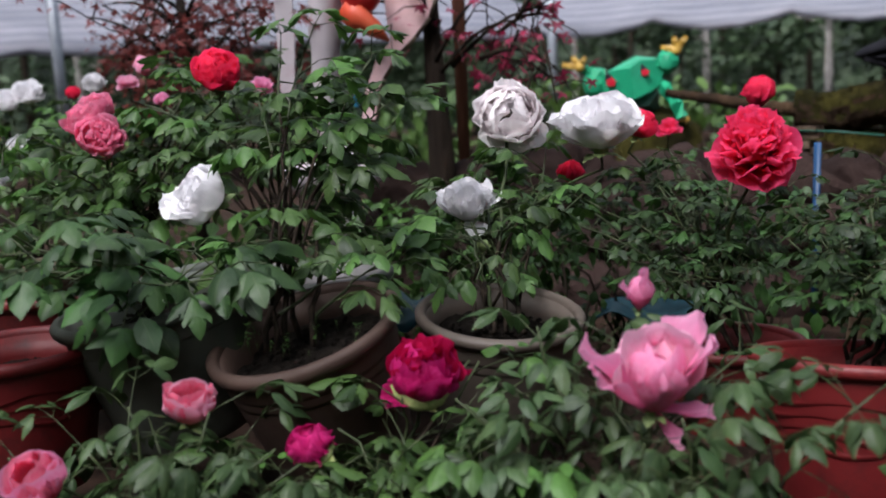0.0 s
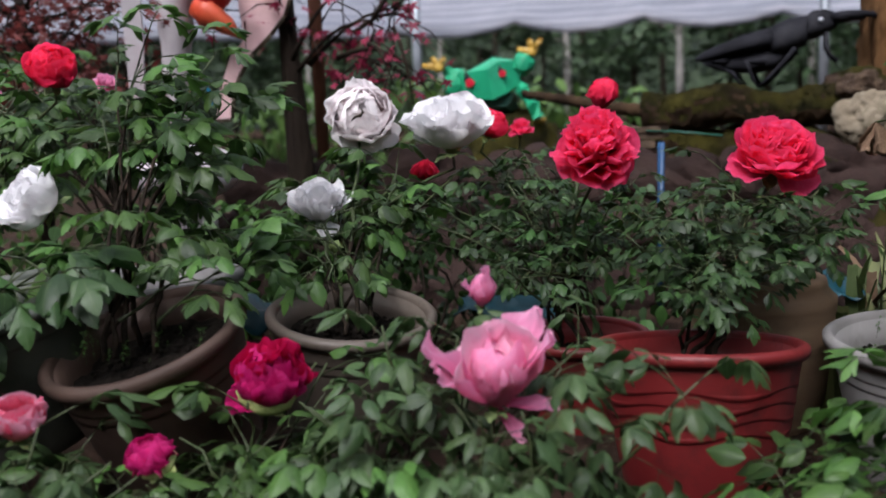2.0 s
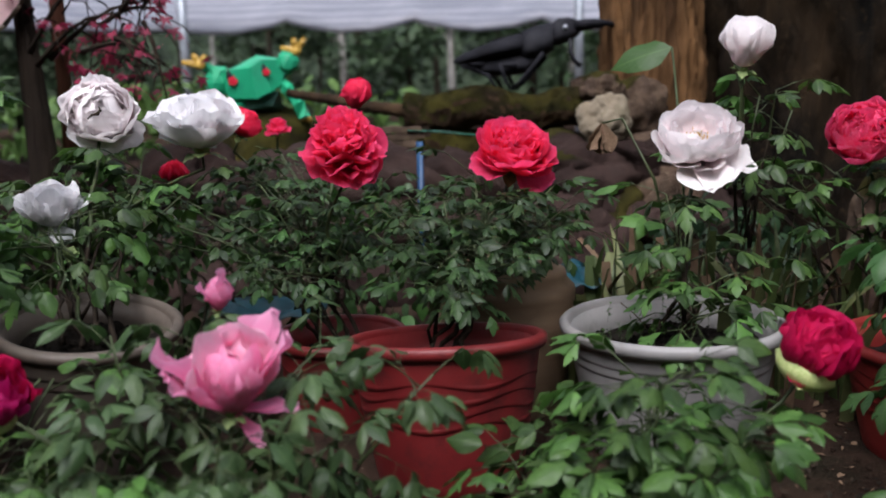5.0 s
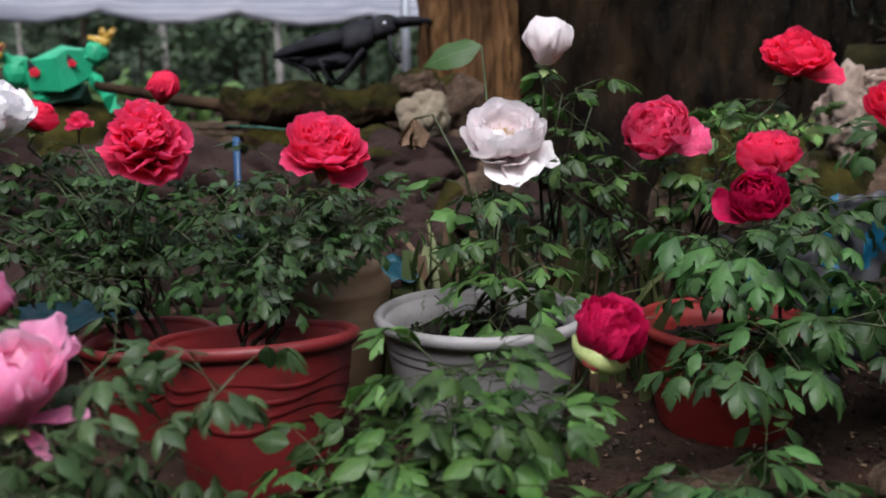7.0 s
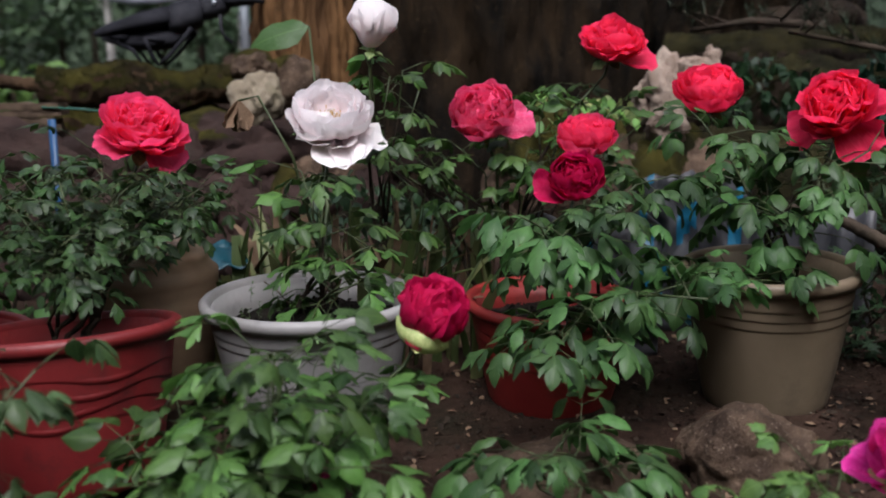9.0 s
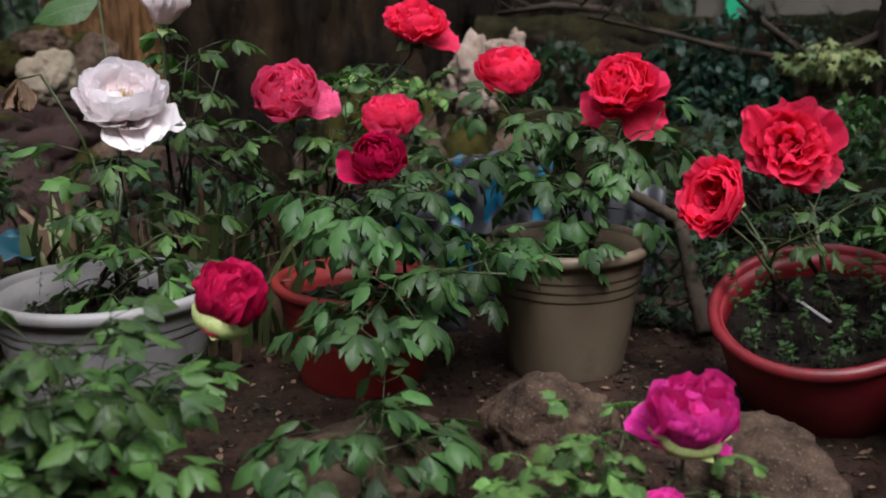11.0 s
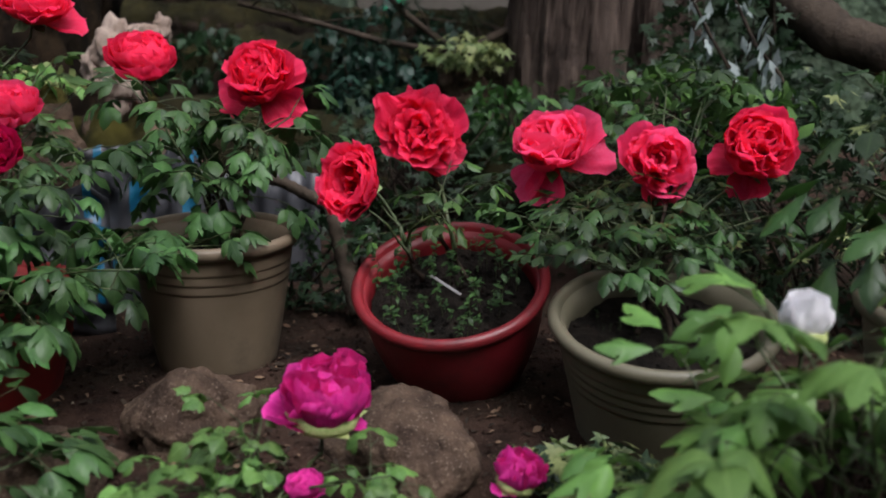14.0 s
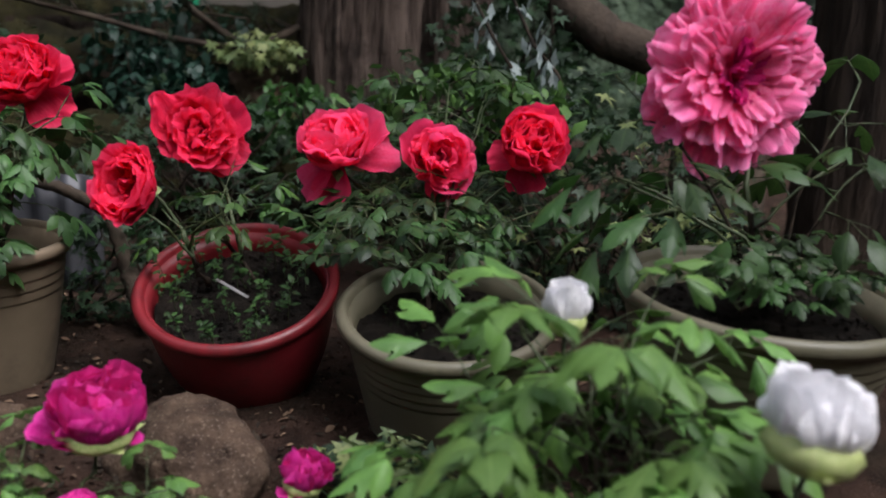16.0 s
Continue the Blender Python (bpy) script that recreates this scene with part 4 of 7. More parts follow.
def backdrop_ring():
    m, nt, p = start("forest_depth")
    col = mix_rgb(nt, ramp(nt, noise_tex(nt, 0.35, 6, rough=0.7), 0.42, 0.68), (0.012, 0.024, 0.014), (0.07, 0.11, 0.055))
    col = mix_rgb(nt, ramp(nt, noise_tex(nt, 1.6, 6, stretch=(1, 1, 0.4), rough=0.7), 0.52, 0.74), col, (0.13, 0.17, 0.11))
    nt.links.new(col, p.inputs["Base Color"])
    p.inputs["Roughness"].default_value = 0.9
    rel(nt, p, noise_tex(nt, 2.0, 6), 1.0, 0.8)
    bm = bmesh.new()
    rows = []
    n = 96
    for k in range(n):
        a = k * math.tau / n
        r = 34 + 3 * noise.noise(Vector((math.cos(a) * 3, math.sin(a) * 3, 0)))
        h = 11 + 3 * noise.noise(Vector((math.cos(a) * 6, math.sin(a) * 6, 5)))
        rows.append([bm.verts.new((r * math.cos(a), r * math.sin(a), z)) for z in (-0.5, h * 0.5, h)])
    for k in range(n):
        b = (k + 1) % n
        for j in range(2):
            bm.faces.new((rows[k][j], rows[b][j], rows[b][j + 1], rows[k][j + 1]))
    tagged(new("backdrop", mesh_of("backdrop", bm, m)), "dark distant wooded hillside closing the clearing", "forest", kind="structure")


backdrop_ring()


def shade_wall():
    """A dark wall added to block low light: unseen behind the path, the wood's edge beside the trunks."""
    bm = bmesh.new()
    rows = []
    n = 90
    for k in range(n + 1):
        a = radians(118 + 276 * k / n)
        r = 8.5 + 1.2 * noise.noise(Vector((math.cos(a) * 4, math.sin(a) * 4, 2)))
        h = 6.5 + 2.0 * noise.noise(Vector((math.cos(a) * 9, math.sin(a) * 9, 5)))
        rows.append([bm.verts.new(((r + 0.7 * noise.noise(Vector((k * 0.7, j * 0.9, 3)))) * math.cos(a), (r + 0.7 * noise.noise(Vector((k * 0.7, j * 0.9, 3)))) * math.sin(a), -0.3 + h * j / 8)) for j in range(9)])
    for a, b in zip(rows, rows[1:]):
        for j in range(8):
            bm.faces.new((a[j], b[j], b[j + 1], a[j + 1]))
    tagged(new("shade_wall", mesh_of("shade_wall", bm, bpy.data.materials["forest_depth"])), "dark wood-edge wall round the garden, mostly unseen, added to block light", "forest", kind="structure")


shade_wall()


def far_tree(x, y, h, r, mat, seed, label, crown_from=0.35, density=150, spread=1.3):
    rng = random.Random(seed)
    ob = thing("tree", (x, y, 0), label, "tree", "forest trees")
    bm = bmesh.new()
    lean = (rng.uniform(-0.2, 0.2), rng.uniform(-0.2, 0.2))
    pts = [(lean[0] * k / 6, lean[1] * k / 6, h * k / 6 - 0.05) for k in range(7)]
    tube(bm, pts, [r * (1.15 - 0.13 * k) for k in range(7)], 8)
    tips = []
    for k in range(13):
        z = h * rng.uniform(crown_from, 0.95)
        a = rng.uniform(0, math.tau)
        ln = spread * rng.uniform(0.5, 1.0)
        p0 = Vector((lean[0] * z / h, lean[1] * z / h, z))
        p1 = p0 + Vector((math.cos(a) * ln, math.sin(a) * ln, rng.uniform(-0.1, 0.5)))
        tube(bm, [p0, p0.lerp(p1, 0.5) + Vector((0, 0, 0.06)), p1], [r * 0.3, r * 0.2, r * 0.06], 5)
        tips += [p0.lerp(p1, 0.6), p1]
    part("trunk", mesh_of("trunk", bm, mat), ob)
    bm = bmesh.new()
    uvl = bm.loops.layers.uv.new("uv")
    for t in tips:
        for _ in range(density // 5):
            p = t + Vector((rng.gauss(0, 0.35), rng.gauss(0, 0.35), rng.gauss(0, 0.22)))
            ln = rng.uniform(0.14, 0.34)
            mm = Matrix.Translation(p) @ pose(0, 0, 0, rng.uniform(-60, 60), rng.uniform(-30, 60), rng.uniform(0, 360))
            q = [bm.verts.new(mm @ Vector(c)) for c in ((0, 0, 0), (ln * 0.5, ln * 0.3, 0.02), (ln, 0, 0), (ln * 0.5, -ln * 0.3, 0.02))]
            f = bm.faces.new(q)
            for lp, c in zip(f.loops, ((0, 0.5), (0.5, 1), (1, 0.5), (0.5, 0))):
                lp[uvl].uv = c
    part("crown", mesh_of("crown", bm, FAR_LEAF), ob)


def forest():
    rng = random.Random(11)
    for k in range(44):
        az = 34 + 84 * (k + rng.uniform(-0.4, 0.4)) / 44
        d = rng.uniform(15, 26)
        pale = k % 4 == 1
        far_tree(d * math.cos(radians(az)), d * math.sin(radians(az)), rng.uniform(4.5, 8), rng.uniform(0.05, 0.10) if pale else rng.uniform(0.05, 0.10), BIRCH if pale else BARK_GREY, k,
                 "slender pale-barked birch tree with thin crown" if pale else "dark-barked woodland tree with loose green crown", 0.25 if pale else 0.04)


forest()


def awning(name, a, b, depth, rise, sag, label, waves=5):
    """Cloth stretched between two hem corners, with a scalloped hem."""
    a, b = Vector(a), Vector(b)
    side = (b - a).normalized()
    back = Vector((-side.y, side.x, 0)) * depth
    bm = bmesh.new()
    nu, nv = 80, 10
    g = []
    for i in range(nu + 1):
        u = i / nu
        hemz = -sag * abs(math.sin(u * math.pi * waves)) ** 0.8
        row = []
        for j in range(nv + 1):
            v = j / nv
            p = a.lerp(b, u) + back * v + Vector((0, 0, rise * v + hemz * (1 - v) ** 2 + 0.03 * math.sin(v * 26 + u * 3) + 0.02 * noise.noise(Vector((u * 30, v * 3, 0)))))
            row.append(bm.verts.new(p))
        drop = bm.verts.new(row[0].co + Vector((0, 0, -0.09)))
        g.append([drop] + row)
    ob = thing(name, (0, 0, 0), label, "awning", "shade cloths")
    co = [[v.co.copy() for v in row] for row in g]
    bm.free()
    for piece, lo, hi in (("hem", 0, 1), ("canopy", 1, nv + 1)):
        pb = bmesh.new()
        vs = [[pb.verts.new(c) for c in row[lo:hi + 1]] for row in co]
        for i in range(nu):
            for j in range(hi - lo):
                pb.faces.new((vs[i][j], vs[i + 1][j], vs[i + 1][j + 1], vs[i][j + 1]))
        s = part(piece, mesh_of("awning_" + piece, pb, CLOTH), ob).modifiers.new("thick", "SOLIDIFY")
        s.thickness = 0.006


awning("shade_awning", (1.069, 11.299, 1.719), (6.886, 9.333, 1.592), 4.0, 1.6, 0.13, "white translucent shade cloth with a sagging scalloped hem", 4)
awning("shade_awning", (-5.856, 9.198, 1.597), (1.492, 11.909, 1.710), 4.0, 1.7, 0.06, "white banded shade cloth roof over the far beds", 5)


def steel_post(at, h, label="grey galvanised steel post carrying the shade cloth"):
    ob = thing("steel_post", at, label, "post", "awning posts")
    bm = bmesh.new()
    tube(bm, [(0, 0, -0.05), (0, 0, h)], [0.06, 0.06], 12)
    part("tube", mesh_of("post_tube", bm, STEEL), ob)
    bm = bmesh.new()
    lathe(bm, [(0.06, 0), (0.12, 0), (0.12, 0.02), (0.06, 0.02)], 16)
    part("base_plate", mesh_of("post_plate", bm, STEEL, smooth=False), ob)


for p in ((1.319, 10.725, 1.278), (5.626, 9.283, 1.225), (-3.835, 9.149, 1.181)):
    steel_post((p[0], p[1], 0), 2.6)


# ---- old trunk, log and rocks at the back ----
def big_stump(at, radius, height, label, mat, mat2, seed, flare=0.5, hollow=True, rug=1.0):
    rng = random.Random(seed)
    bm = bmesh.new()
    n, rows = 200, 110
    grid = []
    for i in range(rows + 1):
        z = height * i / rows
        row = []
        for k in range(n):
            a = k * math.tau / n
            d = Vector((math.cos(a), math.sin(a), 0))
            r = radius * (1 + flare * (1 - i / rows) ** 3 * (0.6 + 0.4 * math.sin(5 * a + seed)))
            r *= 1 + 0.14 * noise.noise(Vector((d.x * 2.2, d.y * 2.2, z * 0.5 + seed)))
            for freq, amp in ((7, 0.05), (13, 0.045), (27, 0.035), (52, 0.018)):
                r += radius * amp * rug * noise.noise(Vector((d.x * freq, d.y * freq, z * freq / radius / 7 + seed)))
            row.append(bm.verts.new((d.x * r, d.y * r, z - 0.05)))
        grid.append(row)
    for i in range(rows):
        for k in range(n):
            f = bm.faces.new((grid[i][k], grid[i][(k + 1) % n], grid[i + 1][(k + 1) % n], grid[i + 1][k]))
    grid_r = [[math.hypot(v.co.x, v.co.y) for v in row] for row in grid]
    me = mesh_of("old_trunk", bm, mat, mat2)
    if hollow:
        ob = new("old_tree_stump", me)
        ob.location = at
        return tagged(ob, label, "tree stump")
    ob = thing("cedar_tree", at, label, "tree", "cedar trees")
    part("trunk", me, ob)
    if mat is BARK_CEDAR:
        for k in range(44):
            a, z0, ln = rng.uniform(0, math.tau), rng.uniform(0.1, height * 0.4), rng.uniform(0.25, 0.8)
            w, out = rng.uniform(0.006, 0.016), rng.uniform(0.004, 0.014)
            bm = bmesh.new()
            rows = []
            for i in range(9):
                t = i / 8
                aa = a + 0.05 * noise.noise(Vector((t * 3, k, 0)))
                z = z0 + ln * t
                zi = min(len(grid_r) - 1, int(z / height * (len(grid_r) - 1)))
                r = grid_r[zi][int(aa / math.tau * n) % n] + out * (0.4 + 0.6 * math.sin(t * math.pi)) - 0.003
                side, c = Vector((-math.sin(aa), math.cos(aa), 0)), Vector((math.cos(aa), math.sin(aa), 0))
                ww = w * (0.35 + 0.65 * math.sin(0.2 + 2.7 * t))
                rows.append([bm.verts.new(c * (r + d) + side * ww * q + Vector((0, 0, z - 0.05))) for q, d in ((-1, -0.006), (-0.6, 0.0), (0.6, 0.001), (1, -0.006))])
            for lo, hi in zip(rows, rows[1:]):
                for j in range(3):
                    bm.faces.new((lo[j], lo[j + 1], hi[j + 1], hi[j]))
            part("bark_strip", mesh_of("bark_strip", bm, mat), ob)
    return ob


p = (3.264, 3.129, 0.901)
big_stump((p[0] + 0.25, p[1] + 0.35, 0), 0.85, 3.2, "huge weathered old tree stump with furrowed bark, shade put into its colour", STUMP, STUMP, 3, 0.3, True, 2.0)
p = (2.382, 3.222, 0)
big_stump((p[0], p[1], 0), 0.185, 3.2, "warm brown fibrous buttress of the old stump", BARK_WARM, BARK_WARM, 13, 0.4, True, 2.2)
p = (5.062, 2.861, 1.046)
big_stump((p[0], p[1], 0), 0.7, 3.0, "broad decaying trunk standing behind the rocks, shade put into its colour", STUMP, STUMP, 8, 0.4, True, 2.0)
p = (3.755, 0.398, 0.680)
big_stump((p[0] + 0.1, p[1], 0), 0.225, 3.5, "upright cedar trunk with stringy fissured grey-brown bark", BARK_CEDAR, BARK_CEDAR, 5, 0.25, False, 1.6)
p = (4.396, 0.075, 0.772)
big_stump((p[0] + 0.1, p[1], 0), 0.16, 3.5, "second shaded cedar trunk overgrown with ivy", BARK_CEDAR, BARK, 6, 0.2, False, 1.6)
p = (3.415, -1.418, 0.561)
big_stump((p[0] + 0.1, p[1], 0), 0.17, 3.5, "dark upright trunk behind the rose-pink peony", BARK, BARK_WARM, 9, 0.15, False)


def rock(at, size, mat, label, seed, group="garden stones", rot=0, mossy=False):
    bm = bmesh.new()
    lump(bm, (0, 0, 0), size, seed, 0.34, 5, 0, 0.10)
    for v in bm.verts:
        v.co += v.co.normalized() * (0.005 * noise.noise(v.co * 28) + 0.003 * noise.noise(v.co * 70))
    if mossy:
        for f in bm.faces:
            if f.normal.z > 0.25 and noise.noise(f.calc_center_median() * 5) > -0.2:
                f.material_index = 1
    bm.normal_update()
    ob = new("stone", mesh_of("stone", bm, mat, MOSS))
    ob.matrix_basis = Matrix.Translation(at) @ pose(0, 0, 0, 0, 0, rot)
    return tagged(ob, label, "stone", group)


p = (1.624, 0.696, 0.015)
rock((p[0], p[1], 0.02), (0.115, 0.125, 0.10), STONE, "rough brown garden stone half sunk in earth", 2, rot=20)
p = (1.665, 0.290, 0.020)
rock((p[0], p[1], 0.0), (0.15, 0.12, 0.11), STONE, "smooth tall brown garden stone beside a red pot", 7, rot=50)
p = (1.281, 0.865, -0.004)
rock((p[0], p[1], 0.0), (0.2, 0.14, 0.08), STONE, "low flat brown garden stone under leaves", 4, rot=-30)
p = (2.905, -0.805, 0.325)
rock((p[0], p[1], 0.2), (0.16, 0.16, 0.36), BARK_GREY, "grey-brown upright boulder behind the pots", 12)


def mossy_log(a, b, r, label, seed, mat=BARK_LOG, moss=MOSS):
    rng = random.Random(seed)
    a, b = Vector(a), Vector(b)
    bm = bmesh.new()
    n, rows = 36, 110
    d = (b - a).normalized()
    s = d.cross(Vector((0, 0, 1))).normalized()
    u = s.cross(d)
    g = []
    for i in range(rows + 1):
        t = i / rows
        c = a.lerp(b, t) + u * 0.06 * noise.noise(Vector((t * 4, seed, 0)))
        rr = r * (1 + 0.25 * noise.noise(Vector((t * 5, seed, 7)))) * (0.55 if i in (0, rows) else 1)
        g.append([bm.verts.new(c + (s * math.cos(k * math.tau / n) + u * math.sin(k * math.tau / n)) * rr * (1 + 0.16 * noise.noise(Vector((t * 9, math.cos(k * math.tau / n) * 1.5, math.sin(k * math.tau / n) * 1.5 + seed))) + 0.14 * noise.noise(Vector((t * 22, math.cos(k * math.tau / n) * 3, math.sin(k * math.tau / n) * 3 + seed))) + 0.08 * noise.noise(Vector((t * 60, math.cos(k * math.tau / n) * 5, math.sin(k * math.tau / n) * 5))))) for k in range(n)])
    for i in range(rows):
        for k in range(n):
            f = bm.faces.new((g[i][k], g[i][(k + 1) % n], g[i + 1][(k + 1) % n], g[i + 1][k]))
    bm.faces.new(g[0][::-1])
    bm.faces.new(g[-1])
    bmesh.ops.recalc_face_normals(bm, faces=bm.faces[:])
    bm.normal_update()
    for f in bm.faces:
        c = f.calc_center_median()
        if f.normal.z > 0.0 + 0.6 * noise.noise(c * 3.0):
            f.material_index = 1
    for f in [f for f in bm.faces if f.material_index == 1 and f.normal.z > 0.15]:
        c = f.calc_center_median()
        crumb(bm, c + Vector((rng.uniform(-0.01, 0.01), rng.uniform(-0.01, 0.01), 0)), rng.uniform(0.003, 0.007), rng, 1)
    ob = new("log", mesh_of("log", bm, mat, moss))
    return tagged(ob, label, "log", "old logs")


mossy_log((1.392, 3.569, 0.665), (2.085, 3.090, 0.666), 0.078, "long fallen log thickly covered with moss", 2)
mossy_log((1.406, 3.598, 0.508), (2.101, 3.157, 0.475), 0.10, "dark weathered log lying under the mossy one", 5)
p = (2.030, 3.051, 0.730)
rock(p, (0.085, 0.085, 0.07), STONE, "moss-grown knob at the end of the log", 41, mossy=True)


def old_boards(at, rot):
    """Three weathered boards lying on one another at the log's end."""
    rng = random.Random(9)
    ob = thing("board_stack", Matrix.Translation(at) @ pose(0, 0, 0, 0, 0, rot), "stack of grey-brown weathered boards at the log's end", "board stack")
    for k in range(4):
        bm = bmesh.new()
        ln, n = rng.uniform(0.20, 0.27), 12
        rows = []
        for i in range(n + 1):
            x = (i / n - 0.5) * ln
            w = [0.006 * noise.noise(Vector((x * 20, k * 3, j))) for j in range(4)]
            rows.append([bm.verts.new((x, y + w[j], z + w[j])) for j, (y, z) in enumerate(((-0.05, 0), (0.05, 0), (0.05, 0.022), (-0.05, 0.024)))])
        for c, d in zip(rows, rows[1:]):
            for j in range(4):
                bm.faces.new((c[j], c[(j + 1) % 4], d[(j + 1) % 4], d[j]))
        bm.faces.new(rows[0])
        bm.faces.new(rows[-1][::-1])
        bmesh.ops.recalc_face_normals(bm, faces=bm.faces[:])
        part("board", mesh_of("board", bm, BOARD, smooth=False), ob, pose(rng.uniform(-0.03, 0.03), 0, k * 0.027 - 0.05, 0, rng.uniform(-2, 2), rng.uniform(-10, 10)))


old_boards((1.293, 3.404, 0.558), -32)
rock((1.289, 3.425, 0.368), (0.2, 0.16, 0.16), STONE, "brown boulder under the old boards", 43)
rock((0.936, 4.40, 0.31), (0.34, 0.26, 0.39), STONE, "mossy boulder carrying the frog sculpture", 44, mossy=True)
p = (1.949, 2.899, 0.616)
rock(p, (0.092, 0.09, 0.10), STONE_PALE, "pale rounded boulder on the rock bank", 3)
p = (2.181, 3.036, 0.633)
rock(p, (0.12, 0.12, 0.13), STONE, "moss-topped boulder at the stump foot", 14, mossy=True)
p = (2.142, 3.296, 0.727)
rock(p, (0.11, 0.11, 0.07), STONE, "moss hummock at the end of the log", 15, mossy=True)
for i, (q, sx, sz) in enumerate((
    ((1.833, 3.049, 0.449), 0.2, 0.12),
    ((2.185, 2.867, 0.349), 0.25, 0.2),
    ((1.400, 3.689, 0.413), 0.3, 0.12),
    ((1.666, 3.330, 0.349), 0.3, 0.14),
    ((0.966, 3.988, 0.346), 0.3, 0.16),
    ((0.571, 4.163, 0.310), 0.3, 0.2),
    ((1.857, 2.881, 0.221), 0.25, 0.2),
    ((1.325, 3.667, 0.123), 0.4, 0.25),
    ((0.647, 3.970, 0.074), 0.4, 0.25),
)):
    rock(q, (sx, 0.2, sz), STONE if i % 2 else PLANK, "brown boulder in the retaining bank", 20 + i, "bank boulders", rot=i * 40, mossy=i % 3 == 0)


# ---- pots ----
pot((-0.266, 1.516, 0.388), 0.345, 0.29, CLAY_BROWN, "large brown clay flower pot with thick rim", tilt=(12, -13), lip=0.018, grooves=2, wave=False)
pot((-0.557, 1.627, 0.437), 0.37, 0.27, POT_GREY, "dark grey-green flower pot with pale worn rim", tilt=(6, -10), grooves=1, wave=False)
pot((-0.870, 1.914, 0.412), 0.33, 0.27, TERRA, "red plastic flower pot crowded among others", grooves=3)
pot((-0.860, 2.273, 0.443), 0.26, 0.22, TERRA, "small red plastic flower pot at the back", grooves=2)
pot((-0.985, 2.167, 0.417), 0.34, 0.26, POT_BEIGE, "beige flower pot behind red pots", grooves=2, wave=False)
pot((-0.785, 1.554, 0.371), 0.30, 0.26, TERRA, "red flower pot half hidden by leaves", grooves=3)
pot((-0.302, 1.968, 0.406), 0.34, 0.28, POT_WHITE, "pale pinkish-white flower pot at the back", grooves=2, wave=False)
pot((0.093, 1.739, 0.347), 0.335, 0.28, POT_TAUPE, "brownish beige flower pot with rounded rim", tilt=(8, 4), grooves=2, wave=False)
pot((0.628, 1.954, 0.205), 0.31, 0.25, TERRA, "red plastic flower pot set behind another", grooves=3)
pot((0.728, 1.544, 0.281), 0.392, 0.285, TERRA, "red plastic flower pot with wavy ridges", grooves=4, tilt=(-8, 2.5))
pot((1.196, 1.461, 0.272), 0.450, 0.285, POT_WHITE, "dusty greyish-white plastic flower pot", tilt=(0, 0), lip=0.018, grooves=2, wave=False)
pot((1.673, 1.212, 0.225), 0.395, 0.245, TERRA_ORANGE, "orange-red plastic flower pot under leaves", tilt=(1, 0), grooves=4)
pot((1.968, 0.855, 0.311), 0.375, 0.31, POT_BEIGE, "beige plastic flower pot with embossed swags", tilt=(0, -2), lip=0.018, grooves=3, wave=False)
pot((1.970, 0.308, 0.256), 0.405, 0.275, TERRA_DEEP, "glossy red bowl-shaped flower pot tilted forward", tilt=(0, -24), lip=0.018, grooves=0, bowl=True)
pot((1.871, -0.124, 0.259), 0.41, 0.29, POT_OLIVE, "olive-beige plastic flower pot with banded wall", tilt=(0, -13), lip=0.018, grooves=4, wave=False)
pot((1.729, -0.649, 0.364), 0.475, 0.28, POT_OLIVE, "wide olive-beige flower pot with banded wall", tilt=(2, -4), lip=0.018, grooves=4, wave=False)


def jar(at, r, label):
    ob = thing("ceramic_jar", at, label, "jar")
    bm = bmesh.new()
    prof = [(0.02, 0.0), (r * 0.72, 0.0), (r * 0.84, r * 0.5), (r * 0.97, r * 1.15), (r, r * 1.55), (r * 0.96, r * 1.90), (r * 0.82, r * 2.14), (r * 0.60, r * 2.26), (r * 0.50, r * 2.30), (r * 0.44, r * 2.27), (r * 0.44, r * 1.9), (0.02, r * 1.8)]
    fine = []
    for (r0, z0), (r1, z1) in zip(prof, prof[1:]):
        for k in range(4):
            t = k / 4
            fine.append((r0 + (r1 - r0) * t + 0.0036 * math.sin(80 * (z0 + (z1 - z0) * t) / r), z0 + (z1 - z0) * t))
    lathe(bm, fine + [prof[-1]], 56)
    part("body", mesh_of("jar_body", bm, JAR), ob)
    rng = random.Random(6)
    for k in range(9):
        bm = bmesh.new()
        uvl = bm.loops.layers.uv.new("uv")
        a, q = rng.uniform(0, math.tau), r * rng.uniform(0.4, 0.62)
        leaflet(bm, uvl, pose(math.cos(a) * q, math.sin(a) * q, r * 2.28, rng.uniform(-25, 25), rng.uniform(-25, 10), rng.uniform(0, 360)), 0.05, 0.03, False, rng, 0, 0.3, 0.7)
        part("dry_leaf", mesh_of("dry_leaf", bm, DRIFT), ob)


jar((1.005, 1.835, -0.02), 0.163, "ribbed buff stoneware jar topped with dry leaves")

# ---- peonies, from the near bed to the back ----
C0 = (0, -1, 0.15)
peony((-0.276, 1.542, 0.357), "tree peony with a white bloom in a brown pot", [
    dict(at=(-0.478, 1.714, 0.602), width=0.125, form="globe", mat=P_WHITE, face=(-0.75, -0.5, 0.45), seed=3, squash=0.95, hang=[((-1, -0.1, -0.35), 0.85, "bowl"), ((-0.9, -0.35, -0.5), 0.75, "bowl")]),
], [((-0.226, 1.875, 0.774), (0.17, 0.16, 0.17), 17), ((-0.248, 1.643, 0.525), (0.22, 0.13, 0.06), 5)], "broad", LEAF, 1, 5, 0.92)
peony((-0.559, 1.622, 0.411), "leafy tree peony without blooms in a dark pot", [], [((-0.541, 1.473, 0.488), (0.19, 0.10, 0.05), 7), ((-0.700, 1.477, 0.524), (0.1, 0.1, 0.08), 4)], "broad", LEAF_BLUE, 2, 5, 1.1)
